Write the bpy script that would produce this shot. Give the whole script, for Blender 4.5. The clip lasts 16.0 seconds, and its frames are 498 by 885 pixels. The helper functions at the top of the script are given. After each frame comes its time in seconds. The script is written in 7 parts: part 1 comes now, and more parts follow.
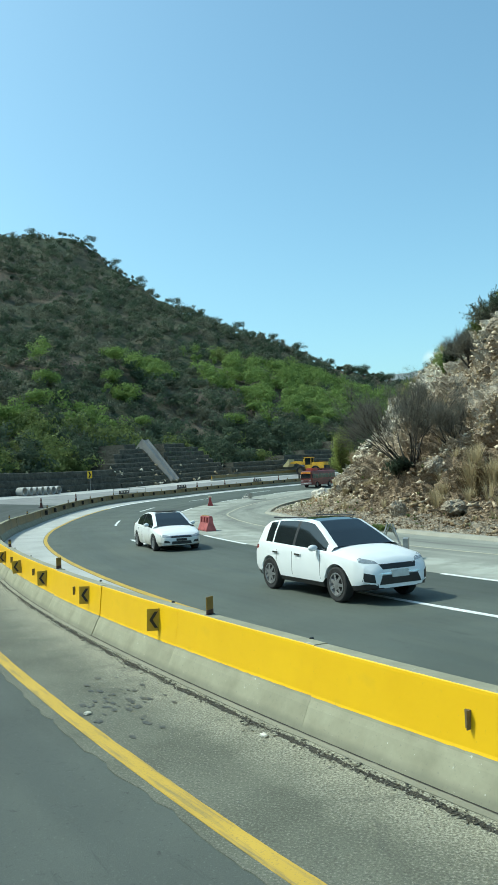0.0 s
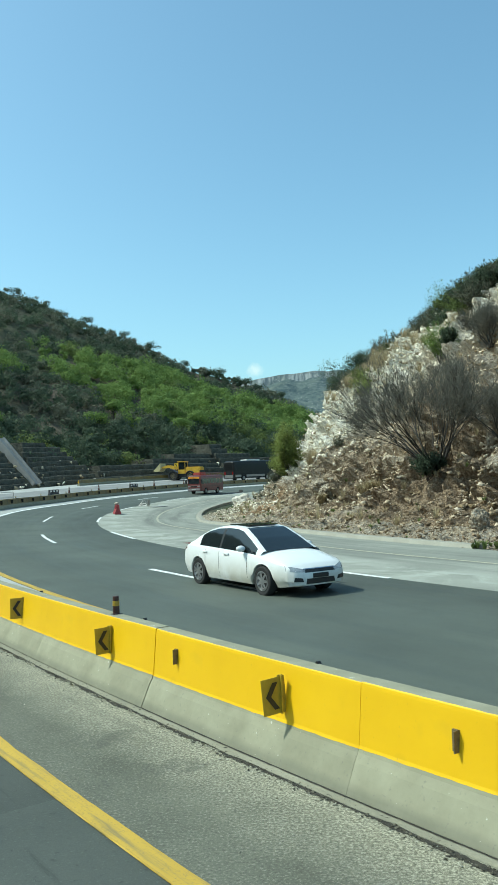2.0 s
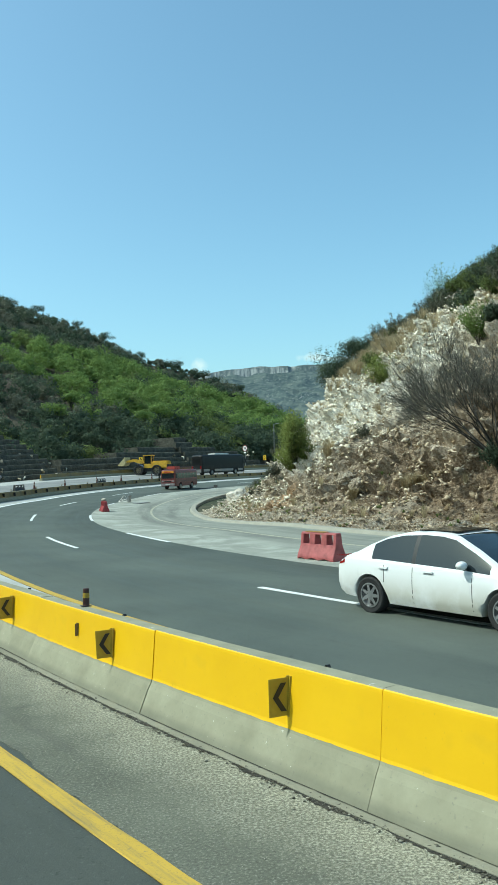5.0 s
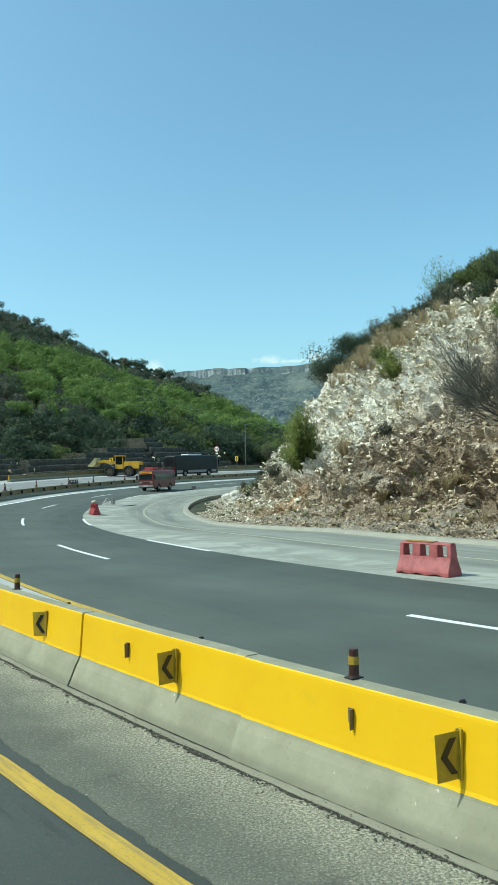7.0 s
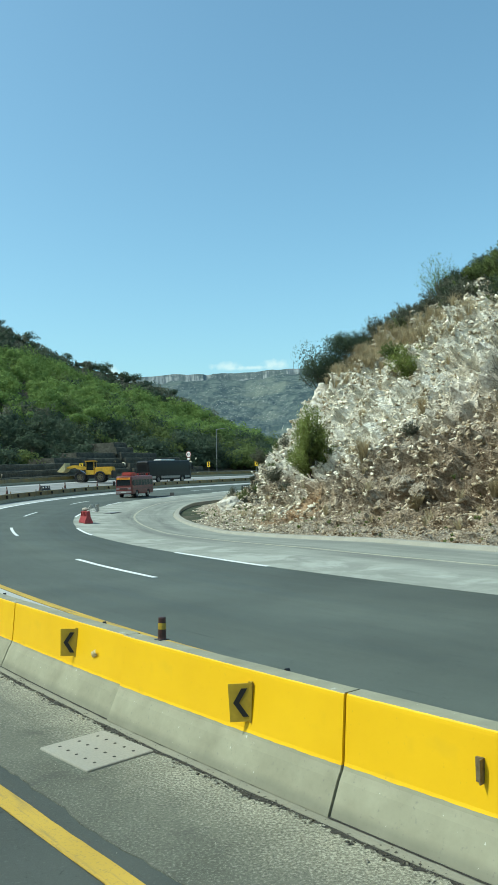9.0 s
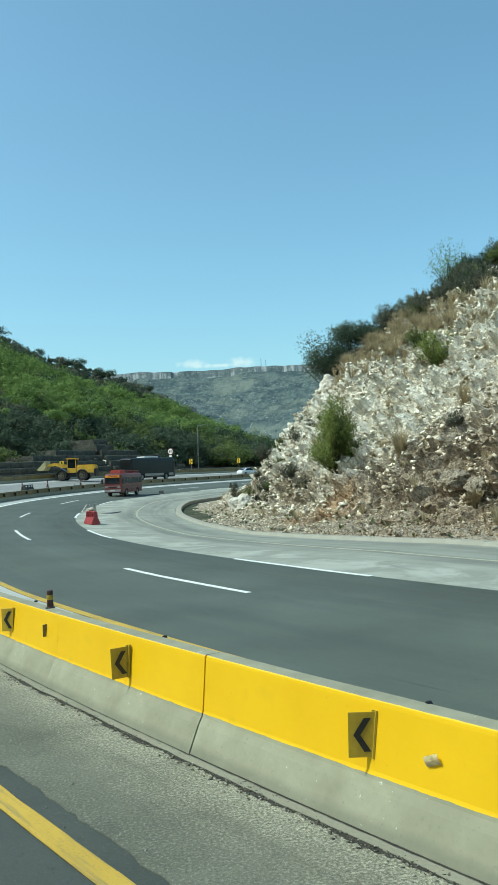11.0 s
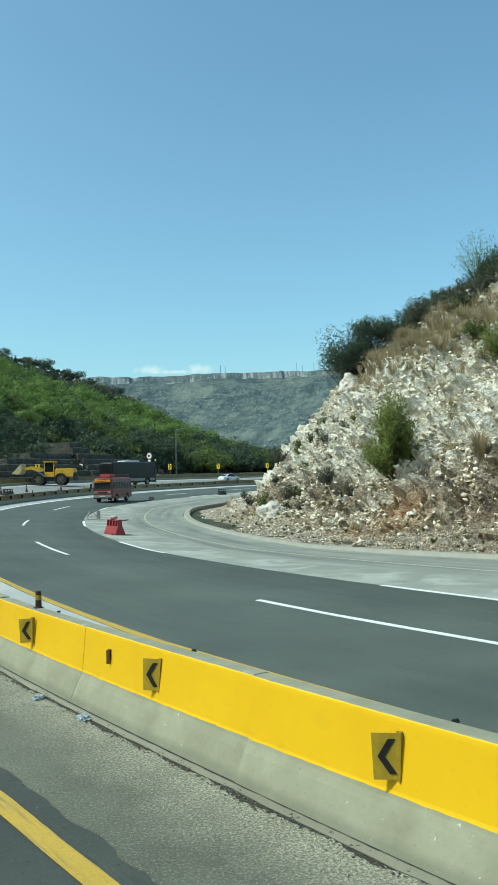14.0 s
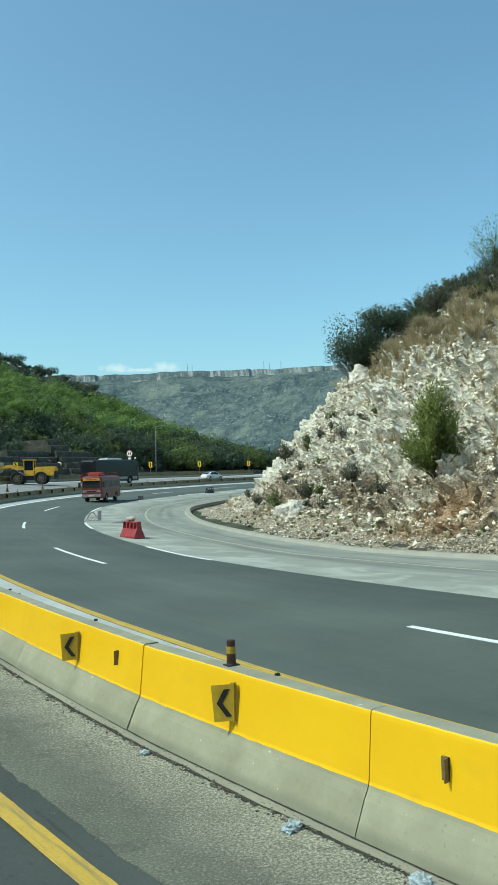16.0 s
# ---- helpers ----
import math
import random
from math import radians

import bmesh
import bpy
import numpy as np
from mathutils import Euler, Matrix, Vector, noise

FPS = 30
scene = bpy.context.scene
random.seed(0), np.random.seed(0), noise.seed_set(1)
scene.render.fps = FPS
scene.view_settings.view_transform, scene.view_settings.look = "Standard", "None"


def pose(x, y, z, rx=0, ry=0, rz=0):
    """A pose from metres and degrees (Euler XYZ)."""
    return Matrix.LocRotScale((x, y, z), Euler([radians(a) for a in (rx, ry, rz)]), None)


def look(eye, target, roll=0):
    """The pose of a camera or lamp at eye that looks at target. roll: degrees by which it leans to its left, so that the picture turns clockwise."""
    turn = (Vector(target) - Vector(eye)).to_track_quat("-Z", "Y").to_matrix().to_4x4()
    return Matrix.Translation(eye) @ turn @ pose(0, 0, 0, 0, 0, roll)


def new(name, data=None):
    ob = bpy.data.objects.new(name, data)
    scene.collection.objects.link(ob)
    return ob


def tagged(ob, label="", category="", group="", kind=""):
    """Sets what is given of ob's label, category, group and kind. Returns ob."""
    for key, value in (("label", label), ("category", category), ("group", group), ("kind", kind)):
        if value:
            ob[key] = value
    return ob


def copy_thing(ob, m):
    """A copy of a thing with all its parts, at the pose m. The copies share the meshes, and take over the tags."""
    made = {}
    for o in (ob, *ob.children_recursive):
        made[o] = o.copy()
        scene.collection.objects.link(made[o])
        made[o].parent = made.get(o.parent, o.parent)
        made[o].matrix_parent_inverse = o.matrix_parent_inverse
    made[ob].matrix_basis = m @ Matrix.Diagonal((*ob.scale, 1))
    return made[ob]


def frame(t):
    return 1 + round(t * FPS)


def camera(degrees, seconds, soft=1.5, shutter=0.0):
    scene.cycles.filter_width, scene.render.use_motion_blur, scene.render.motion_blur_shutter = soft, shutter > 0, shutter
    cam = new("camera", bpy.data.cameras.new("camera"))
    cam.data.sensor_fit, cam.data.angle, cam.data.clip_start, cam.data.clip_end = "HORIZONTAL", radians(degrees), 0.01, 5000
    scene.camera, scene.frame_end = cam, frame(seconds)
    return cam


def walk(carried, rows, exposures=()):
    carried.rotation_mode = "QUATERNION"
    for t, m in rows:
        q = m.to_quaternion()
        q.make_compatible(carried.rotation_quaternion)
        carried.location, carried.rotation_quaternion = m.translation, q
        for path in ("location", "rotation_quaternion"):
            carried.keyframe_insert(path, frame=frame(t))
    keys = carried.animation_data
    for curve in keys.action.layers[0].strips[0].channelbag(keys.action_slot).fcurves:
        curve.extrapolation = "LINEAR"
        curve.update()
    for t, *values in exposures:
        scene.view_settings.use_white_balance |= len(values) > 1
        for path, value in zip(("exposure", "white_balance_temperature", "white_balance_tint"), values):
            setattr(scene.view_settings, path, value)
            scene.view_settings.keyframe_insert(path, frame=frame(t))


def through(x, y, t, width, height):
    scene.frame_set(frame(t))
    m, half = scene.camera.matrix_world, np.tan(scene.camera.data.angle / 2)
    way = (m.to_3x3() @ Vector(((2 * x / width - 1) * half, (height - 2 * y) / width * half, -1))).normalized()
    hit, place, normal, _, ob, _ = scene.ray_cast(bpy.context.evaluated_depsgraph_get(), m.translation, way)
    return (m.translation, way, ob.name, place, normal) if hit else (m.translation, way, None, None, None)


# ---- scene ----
cam = camera(35.2, 16.0, 0.9)
PATH = [
    (0, (18.739, -17.468, 2.57), (18.095, -15.577, 2.662), -2.3),
    (0.5, (14.748, -14.216, 2.475), (14.238, -12.284, 2.553), -2.5),
    (1, (11.012, -10.974, 2.445), (10.656, -9.008, 2.534), -2.0),
    (1.5, (8.227, -8.348, 2.431), (7.997, -6.363, 2.528), -1.6),
    (2, (7.202, -7.327, 2.428), (6.992, -5.341, 2.526), -1.7),
    (2.5, (6.37, -6.509, 2.431), (6.187, -4.52, 2.526), -1.7),
    (3, (5.559, -5.68, 2.434), (5.397, -3.689, 2.529), -2.0),
    (3.5, (4.681, -4.766, 2.426), (4.545, -2.772, 2.516), -2.0),
    (4, (3.827, -3.847, 2.429), (3.718, -1.852, 2.511), -1.8),
    (4.2, (3.583, -3.573, 2.427), (3.481, -1.577, 2.508), -1.8),
    (6.3, (0.115, 0.187, 2.442), (0.119, 2.185, 2.527), -1.5),
    (6.5, (-0.184, 0.504, 2.452), (-0.168, 2.502, 2.536), -1.5),
    (7, (-0.98, 1.495, 2.43), (-0.935, 3.493, 2.514), -1.6),
    (7.5, (-1.687, 2.402, 2.423), (-1.621, 4.399, 2.508), -1.8),
    (8, (-2.398, 3.272, 2.426), (-2.297, 5.268, 2.516), -1.5),
    (8.5, (-3.125, 4.204, 2.422), (-2.994, 6.197, 2.518), -1.7),
    (8.7, (-3.433, 4.614, 2.415), (-3.293, 6.607, 2.513), -1.7),
    (10.8, (-6.458, 8.919, 2.388), (-6.222, 10.903, 2.477), -2.0),
    (11, (-6.693, 9.148, 2.419), (-6.455, 11.132, 2.508), -2.1),
    (11.5, (-7.375, 10.159, 2.42), (-7.115, 12.14, 2.507), -2.1),
    (12, (-8.023, 11.097, 2.436), (-7.743, 13.075, 2.52), -2.1),
    (12.5, (-8.698, 12.149, 2.435), (-8.398, 14.124, 2.526), -2.0),
    (13, (-9.334, 13.221, 2.423), (-9.017, 15.194, 2.518), -1.9),
    (13.5, (-9.916, 14.156, 2.429), (-9.587, 16.126, 2.528), -1.5),
    (14, (-10.564, 15.227, 2.437), (-10.217, 17.194, 2.541), -1.5),
    (14.5, (-11.154, 16.192, 2.448), (-10.79, 18.155, 2.556), -1.6),
    (15, (-11.748, 17.14, 2.476), (-11.355, 19.098, 2.581), -1.8),
    (15.5, (-12.279, 18.143, 2.475), (-11.871, 20.098, 2.58), -2.0),
    (16, (-12.881, 19.25, 2.482), (-12.45, 21.2, 2.579), -1.8),
]
walk(cam, [(t, look(eye, aim, lean)) for t, eye, aim, lean in PATH], exposures=[(0.0, 0.06, 6050.0, -5.0), (4.0, 0.04, 6050.0, -5.0), (8.0, 0.0, 6050.0, -5.0), (12.0, -0.06, 6050.0, -5.0), (16.0, -0.1, 6050.0, -5.0)])

# ---- world, sun, exposure ----
SUN_TO = Vector((-0.62, -0.10, 0.78)).normalized()
world = bpy.data.worlds.new("sky")
scene.world = world
world.use_nodes = True
wn = world.node_tree
wn.nodes.clear()
sky = wn.nodes.new("ShaderNodeTexSky")
sky.sky_type = "NISHITA"
sky.sun_disc = False
sky.sun_elevation = math.asin(SUN_TO.z)
sky.sun_rotation = math.atan2(SUN_TO.x, SUN_TO.y)
sky.air_density, sky.dust_density, sky.ozone_density = 1.0, 2.2, 1.1
wb = wn.nodes.new("ShaderNodeBackground")
wb.inputs["Strength"].default_value = 0.198
wo = wn.nodes.new("ShaderNodeOutputWorld")
tint = wn.nodes.new("ShaderNodeMix")
tint.data_type, tint.blend_type = "RGBA", "MULTIPLY"
tint.inputs[0].default_value = 1.0
tint.inputs[7].default_value = (0.875, 1.07, 1.015, 1)
wn.links.new(sky.outputs["Color"], tint.inputs[6])
sky_dir = wn.nodes.new("ShaderNodeTexCoord").outputs["Generated"]
sky_xyz = wn.nodes.new("ShaderNodeSeparateXYZ")
wn.links.new(sky_dir, sky_xyz.inputs[0])
puff = wn.nodes.new("ShaderNodeTexNoise")
puff.inputs["Scale"].default_value, puff.inputs["Detail"].default_value = 110.0, 5.0
wn.links.new(sky_dir, puff.inputs["Vector"])


def sky_math(op, a, b=0.0):
    n = wn.nodes.new("ShaderNodeMath")
    n.operation = op
    n.use_clamp = op == "MINIMUM"
    for s, v in zip(n.inputs, (a, b)):
        if isinstance(v, float):
            s.default_value = v
        else:
            wn.links.new(v, s)
    return n.outputs[0]


sky_colour = tint.outputs[2]
for cx, cz, w, h in ((-0.094, 0.139, 0.013, 0.009), (0.052, 0.1455, 0.022, 0.006), (0.113, 0.1465, 0.020, 0.007), (0.083, 0.143, 0.03, 0.003)):
    ex = sky_math("DIVIDE", sky_math("SUBTRACT", sky_xyz.outputs[0], cx), w)
    ez = sky_math("DIVIDE", sky_math("SUBTRACT", sky_xyz.outputs[2], cz), h)
    far = sky_math("SQRT", sky_math("ADD", sky_math("MULTIPLY", ex, ex), sky_math("MULTIPLY", ez, ez)))
    veil = sky_math("ADD", far, sky_math("MULTIPLY", puff.outputs["Fac"], 1.4))
    amount = sky_math("MINIMUM", sky_math("MULTIPLY", sky_math("MAXIMUM", sky_math("SUBTRACT", 1.75, veil), 0.0), 0.8), 0.7)
    ahead = sky_math("MULTIPLY", amount, sky_math("GREATER_THAN", sky_xyz.outputs[1], 0.5))
    cloud_mix = wn.nodes.new("ShaderNodeMix")
    cloud_mix.data_type = "RGBA"
    wn.links.new(ahead, cloud_mix.inputs[0])
    wn.links.new(sky_colour, cloud_mix.inputs[6])
    cloud_mix.inputs[7].default_value = (4.3, 4.9, 4.9, 1)
    sky_colour = cloud_mix.outputs[2]
wn.links.new(sky_colour, wb.inputs["Color"])
wn.links.new(wb.outputs["Background"], wo.inputs["Surface"])
sun_lamp = bpy.data.lights.new("sun", "SUN")
sun_lamp.energy, sun_lamp.angle, sun_lamp.color = 3.6, radians(0.55), (1.0, 0.955, 0.87)
sun = new("sun", sun_lamp)
sun.matrix_world = look(SUN_TO * 200, (0, 0, 0))


# ---- materials ----
CX, CY = 81.47, 70.58          # the centre of the bend


class Mat:
    """A small builder for procedural materials."""

    def __init__(self, name):
        self.m = bpy.data.materials.new(name)
        self.m.use_nodes = True
        self.t = self.m.node_tree
        self.b = self.t.nodes["Principled BSDF"]
        self.co = self.t.nodes.new("ShaderNodeTexCoord").outputs["Object"]

    def node(self, kind, **ins):
        n = self.t.nodes.new(kind)
        for k, v in ins.items():
            self.set(n.inputs[k.replace("_", " ")], v)
        return n

    def set(self, sock, v):
        if isinstance(v, bpy.types.NodeSocket):
            self.t.links.new(v, sock)
        else:
            sock.default_value = v

    def noise(self, scale, detail=4.0, rough=0.55, co=None, dist=0.0):
        n = self.node("ShaderNodeTexNoise", Scale=scale, Detail=detail, Roughness=rough, Distortion=dist)
        self.t.links.new(co or self.co, n.inputs["Vector"])
        return n.outputs["Fac"]

    def voronoi(self, scale, feature="F1", out="Distance", co=None):
        n = self.node("ShaderNodeTexVoronoi", Scale=scale)
        n.feature = feature
        self.t.links.new(co or self.co, n.inputs["Vector"])
        return n.outputs[out]

    def ramp(self, fac, *stops):
        n = self.t.nodes.new("ShaderNodeValToRGB")
        e = n.color_ramp.elements
        while len(e) < len(stops):
            e.new(0.5)
        for el, (p, c) in zip(e, stops):
            el.position = p
            el.color = (*c, 1) if not isinstance(c, (int, float)) else (c, c, c, 1)
        self.t.links.new(fac, n.inputs["Fac"])
        return n.outputs["Color"]

    def mix(self, fac, a, b, kind="MIX"):
        n = self.t.nodes.new("ShaderNodeMix")
        n.data_type, n.blend_type = "RGBA", kind
        self.set(n.inputs["Factor"], fac)
        for k, v in (("A", a), ("B", b)):
            s = [i for i in n.inputs if i.name == k and i.type == "RGBA"][0]
            self.set(s, (*v, 1) if isinstance(v, tuple) and len(v) == 3 else v)
        return [o for o in n.outputs if o.type == "RGBA"][0]

    def math(self, op, a, b=0.0, c=0.0):
        n = self.t.nodes.new("ShaderNodeMath")
        n.operation = op
        for s, v in zip(n.inputs, (a, b, c)):
            self.set(s, v)
        return n.outputs[0]

    def sep(self, co=None):
        n = self.t.nodes.new("ShaderNodeSeparateXYZ")
        self.t.links.new(co or self.co, n.inputs[0])
        return n.outputs

    def polar(self):
        """Distance from the bend's centre, metres along the bend, and both as a vector stretched along the road."""
        x, y, z = self.sep()
        dx, dy = self.math("SUBTRACT", CX, x), self.math("SUBTRACT", y, CY)
        r = self.math("SQRT", self.math("ADD", self.math("MULTIPLY", dx, dx), self.math("MULTIPLY", dy, dy)))
        a = self.math("MULTIPLY", self.math("ARCTAN2", dy, dx), 98.0)
        v = self.t.nodes.new("ShaderNodeCombineXYZ")
        self.t.links.new(r, v.inputs[0])
        self.t.links.new(self.math("MULTIPLY", a, 0.06), v.inputs[1])
        return r, a, v.outputs[0]

    def colour(self, v):
        self.set(self.b.inputs["Base Color"], (*v, 1) if isinstance(v, tuple) and len(v) == 3 else v)
        return self

    def rough(self, v, spec=0.5, metal=0.0):
        self.set(self.b.inputs["Roughness"], v)
        self.set(self.b.inputs["Specular IOR Level"], spec)
        self.set(self.b.inputs["Metallic"], metal)
        return self

    def bump(self, h, strength=0.4, dist=0.02):
        n = self.node("ShaderNodeBump", Strength=strength, Distance=dist)
        self.t.links.new(h, n.inputs["Height"])
        self.t.links.new(n.outputs["Normal"], self.b.inputs["Normal"])
        return self

    def island(self):
        return self.t.nodes.new("ShaderNodeNewGeometry").outputs["Random Per Island"]

    def thing_random(self):
        return self.t.nodes.new("ShaderNodeObjectInfo").outputs["Random"]


def plain(name, c, rough=0.5, metal=0.0, vary=0.12, scale=6.0, spec=0.5, bump=0.0):
    k = Mat(name)
    n = k.noise(scale, 5)
    lo, hi = tuple(v * (1 - vary) for v in c), tuple(min(1, v * (1 + vary)) for v in c)
    k.colour(k.ramp(n, (0.3, lo), (0.7, hi)))
    k.rough(k.ramp(k.noise(scale * 2.3, 3), (0.3, max(0, rough - 0.08)), (0.7, min(1, rough + 0.08))), spec, metal)
    if bump:
        k.bump(k.noise(scale * 8, 4), bump, 0.01)
    return k.m


def asphalt_mat(name, lo, hi, streak):
    k = Mat(name)
    r, a, v = k.polar()
    grain = k.noise(90, 3, 0.7)
    patch = k.noise(0.35, 5)
    st = k.noise(1.6, 5, 0.6, v)
    base = k.ramp(grain, (0.25, lo), (0.75, hi))
    base = k.mix(k.ramp(patch, (0.35, 0.0), (0.7, 0.55)), base, tuple(c * 1.35 for c in hi))
    base = k.mix(k.ramp(st, (0.45, 0.0), (0.72, streak)), base, tuple(c * 0.55 for c in lo))
    base = k.mix(k.ramp(k.noise(7.0, 6, 0.75, v), (0.60, 0.0), (0.70, 0.5)), base, tuple(c * 0.5 for c in lo))
    base = k.mix(k.ramp(k.noise(38, 3, 0.75), (0.60, 0.0), (0.70, 0.45)), base, tuple(c * 2.1 for c in hi))
    base = k.mix(k.ramp(k.noise(11, 5, 0.8, None, 0.6), (0.60, 0.0), (0.67, 0.6)), base, tuple(c * 0.45 for c in lo))
    wheel_way = k.math("ADD", k.math("MULTIPLY", k.math("SUBTRACT", r, 93.8), 0.1), k.math("MULTIPLY", k.math("SUBTRACT", k.noise(0.3, 4, 0.6, v), 0.5), 0.2))
    base = k.mix(k.ramp(wheel_way, (0.0, 0.4), (0.14, 0.32), (0.28, 0.0), (0.42, 0.0), (0.55, 0.12), (0.68, 0.0)), base, tuple(c * 0.7 for c in lo))
    k.colour(base).rough(k.ramp(st, (0.3, 0.85), (0.75, 0.6)), 0.4)
    return k.bump(grain, 0.5, 0.006).m


def concrete_mat(name, lo, hi, streak=0.0, dark=(0.12, 0.12, 0.11), grain_size=45, bump=0.5):
    k = Mat(name)
    r, a, v = k.polar()
    grain = k.noise(grain_size, 4, 0.7)
    patch = k.noise(0.5, 6, 0.6)
    base = k.ramp(patch, (0.3, lo), (0.7, hi))
    base = k.mix(k.ramp(grain, (0.3, 0.35), (0.6, 0.0)), base, tuple(c * 0.6 for c in lo))
    if streak:
        base = k.mix(k.ramp(k.noise(1.1, 5, 0.6, v), (0.42, 0.0), (0.7, streak)), base, dark)
    k.colour(base).rough(0.88, 0.3)
    return k.bump(grain, bump, 0.008).m


def slab_mat():
    """Concrete lane: tyres have darkened two tracks, and pale fines lie along its open edge."""
    k = Mat("concrete_lane")
    r, a, v = k.polar()
    grain, patch, st = k.noise(45, 4, 0.7), k.noise(0.5, 6, 0.6), k.noise(1.3, 5, 0.65, v)
    base = k.ramp(patch, (0.3, (0.25, 0.257, 0.218)), (0.7, (0.34, 0.348, 0.298)))
    base = k.mix(k.ramp(grain, (0.3, 0.35), (0.6, 0.0)), base, (0.15, 0.154, 0.13))
    across = k.math("ADD", k.math("MULTIPLY", k.math("SUBTRACT", r, 86.75), 0.14), k.math("MULTIPLY", k.math("SUBTRACT", k.noise(0.25, 4, 0.6, v), 0.5), 0.25))
    track = k.ramp(across, (0.06, 0.3), (0.2, 0.9), (0.34, 0.5), (0.5, 0.95), (0.64, 0.35), (1.0, 0.1))
    base = k.mix(k.math("MULTIPLY", track, k.ramp(st, (0.36, 0.0), (0.62, 1.0))), base, (0.135, 0.138, 0.125))
    fines = k.math("MULTIPLY", k.ramp(across, (0.58, 0.0), (0.75, 1.0), (0.97, 0.6)), k.ramp(k.noise(0.45, 5, 0.65, None, 0.6), (0.46, 0.0), (0.60, 0.65)))
    base = k.mix(fines, base, (0.47, 0.475, 0.42))
    k.colour(base).rough(0.88, 0.3)
    return k.bump(grain, 0.5, 0.008).m


def barrier_mat():
    """Cast concrete, painted yellow above a wavering line; the top is bare."""
    k = Mat("barrier_concrete_and_yellow_paint")
    x, y, z = k.sep()
    edge = k.math("ADD", z, k.math("MULTIPLY", k.math("SUBTRACT", k.noise(5, 3), 0.5), 0.018))
    over = k.math("MULTIPLY", k.math("GREATER_THAN", edge, 0.335), k.math("LESS_THAN", k.math("ADD", z, k.math("MULTIPLY", k.noise(9, 2), 0.006)), 0.8385))
    chips = k.math("GREATER_THAN", k.noise(11, 5, 0.75), 0.705)
    over = k.math("MULTIPLY", over, k.math("SUBTRACT", 1.0, chips))
    conc = k.ramp(k.noise(2.2, 6, 0.62), (0.3, (0.215, 0.207, 0.142)), (0.7, (0.32, 0.308, 0.218)))
    conc = k.mix(k.ramp(k.noise(30, 3), (0.62, 0.0), (0.75, 0.5)), conc, (0.16, 0.15, 0.13))
    foot = k.ramp(k.math("ADD", z, k.math("MULTIPLY", k.noise(3, 4), 0.06)), (0.09, 1.0), (0.15, 0.0))
    conc = k.mix(k.math("MULTIPLY", foot, 0.45), conc, (0.13, 0.128, 0.10))
    paint = k.ramp(k.noise(1.3, 5), (0.3, (0.76, 0.44, 0.006)), (0.7, (0.82, 0.49, 0.008)))
    smear = k.ramp(k.noise(2.4, 3, 0.4), (0.66, 0.0), (0.8, 0.4))
    paint = k.mix(smear, paint, (0.55, 0.36, 0.03))
    paint = k.mix(k.ramp(k.noise(24, 4, 0.7), (0.66, 0.0), (0.78, 0.6)), paint, (0.32, 0.22, 0.06))
    inner = k.math("LESS_THAN", x, 0.0)                 # the face towards the bend's centre: grime and its shade painted in
    grime_and_shade = k.math("MULTIPLY", inner, k.math("ADD", 0.72, k.math("MULTIPLY", k.noise(1.7, 4), 0.4)))
    paint = k.mix(grime_and_shade, paint, (0.095, 0.075, 0.035))
    chip = k.math("MULTIPLY", k.math("GREATER_THAN", k.noise(17, 3, 0.6), 0.70), k.math("GREATER_THAN", k.noise(2.1, 3), 0.5))
    conc = k.mix(k.math("MULTIPLY", chip, 0.7), conc, (0.58, 0.57, 0.50))
    k.colour(k.mix(over, conc, paint))
    k.rough(k.mix(over, (0.85, 0.85, 0.85), (0.42, 0.42, 0.42)), 0.4)
    return k.bump(k.math("ADD", k.noise(14, 4), k.math("MULTIPLY", over, 0.5)), 0.25, 0.006).m


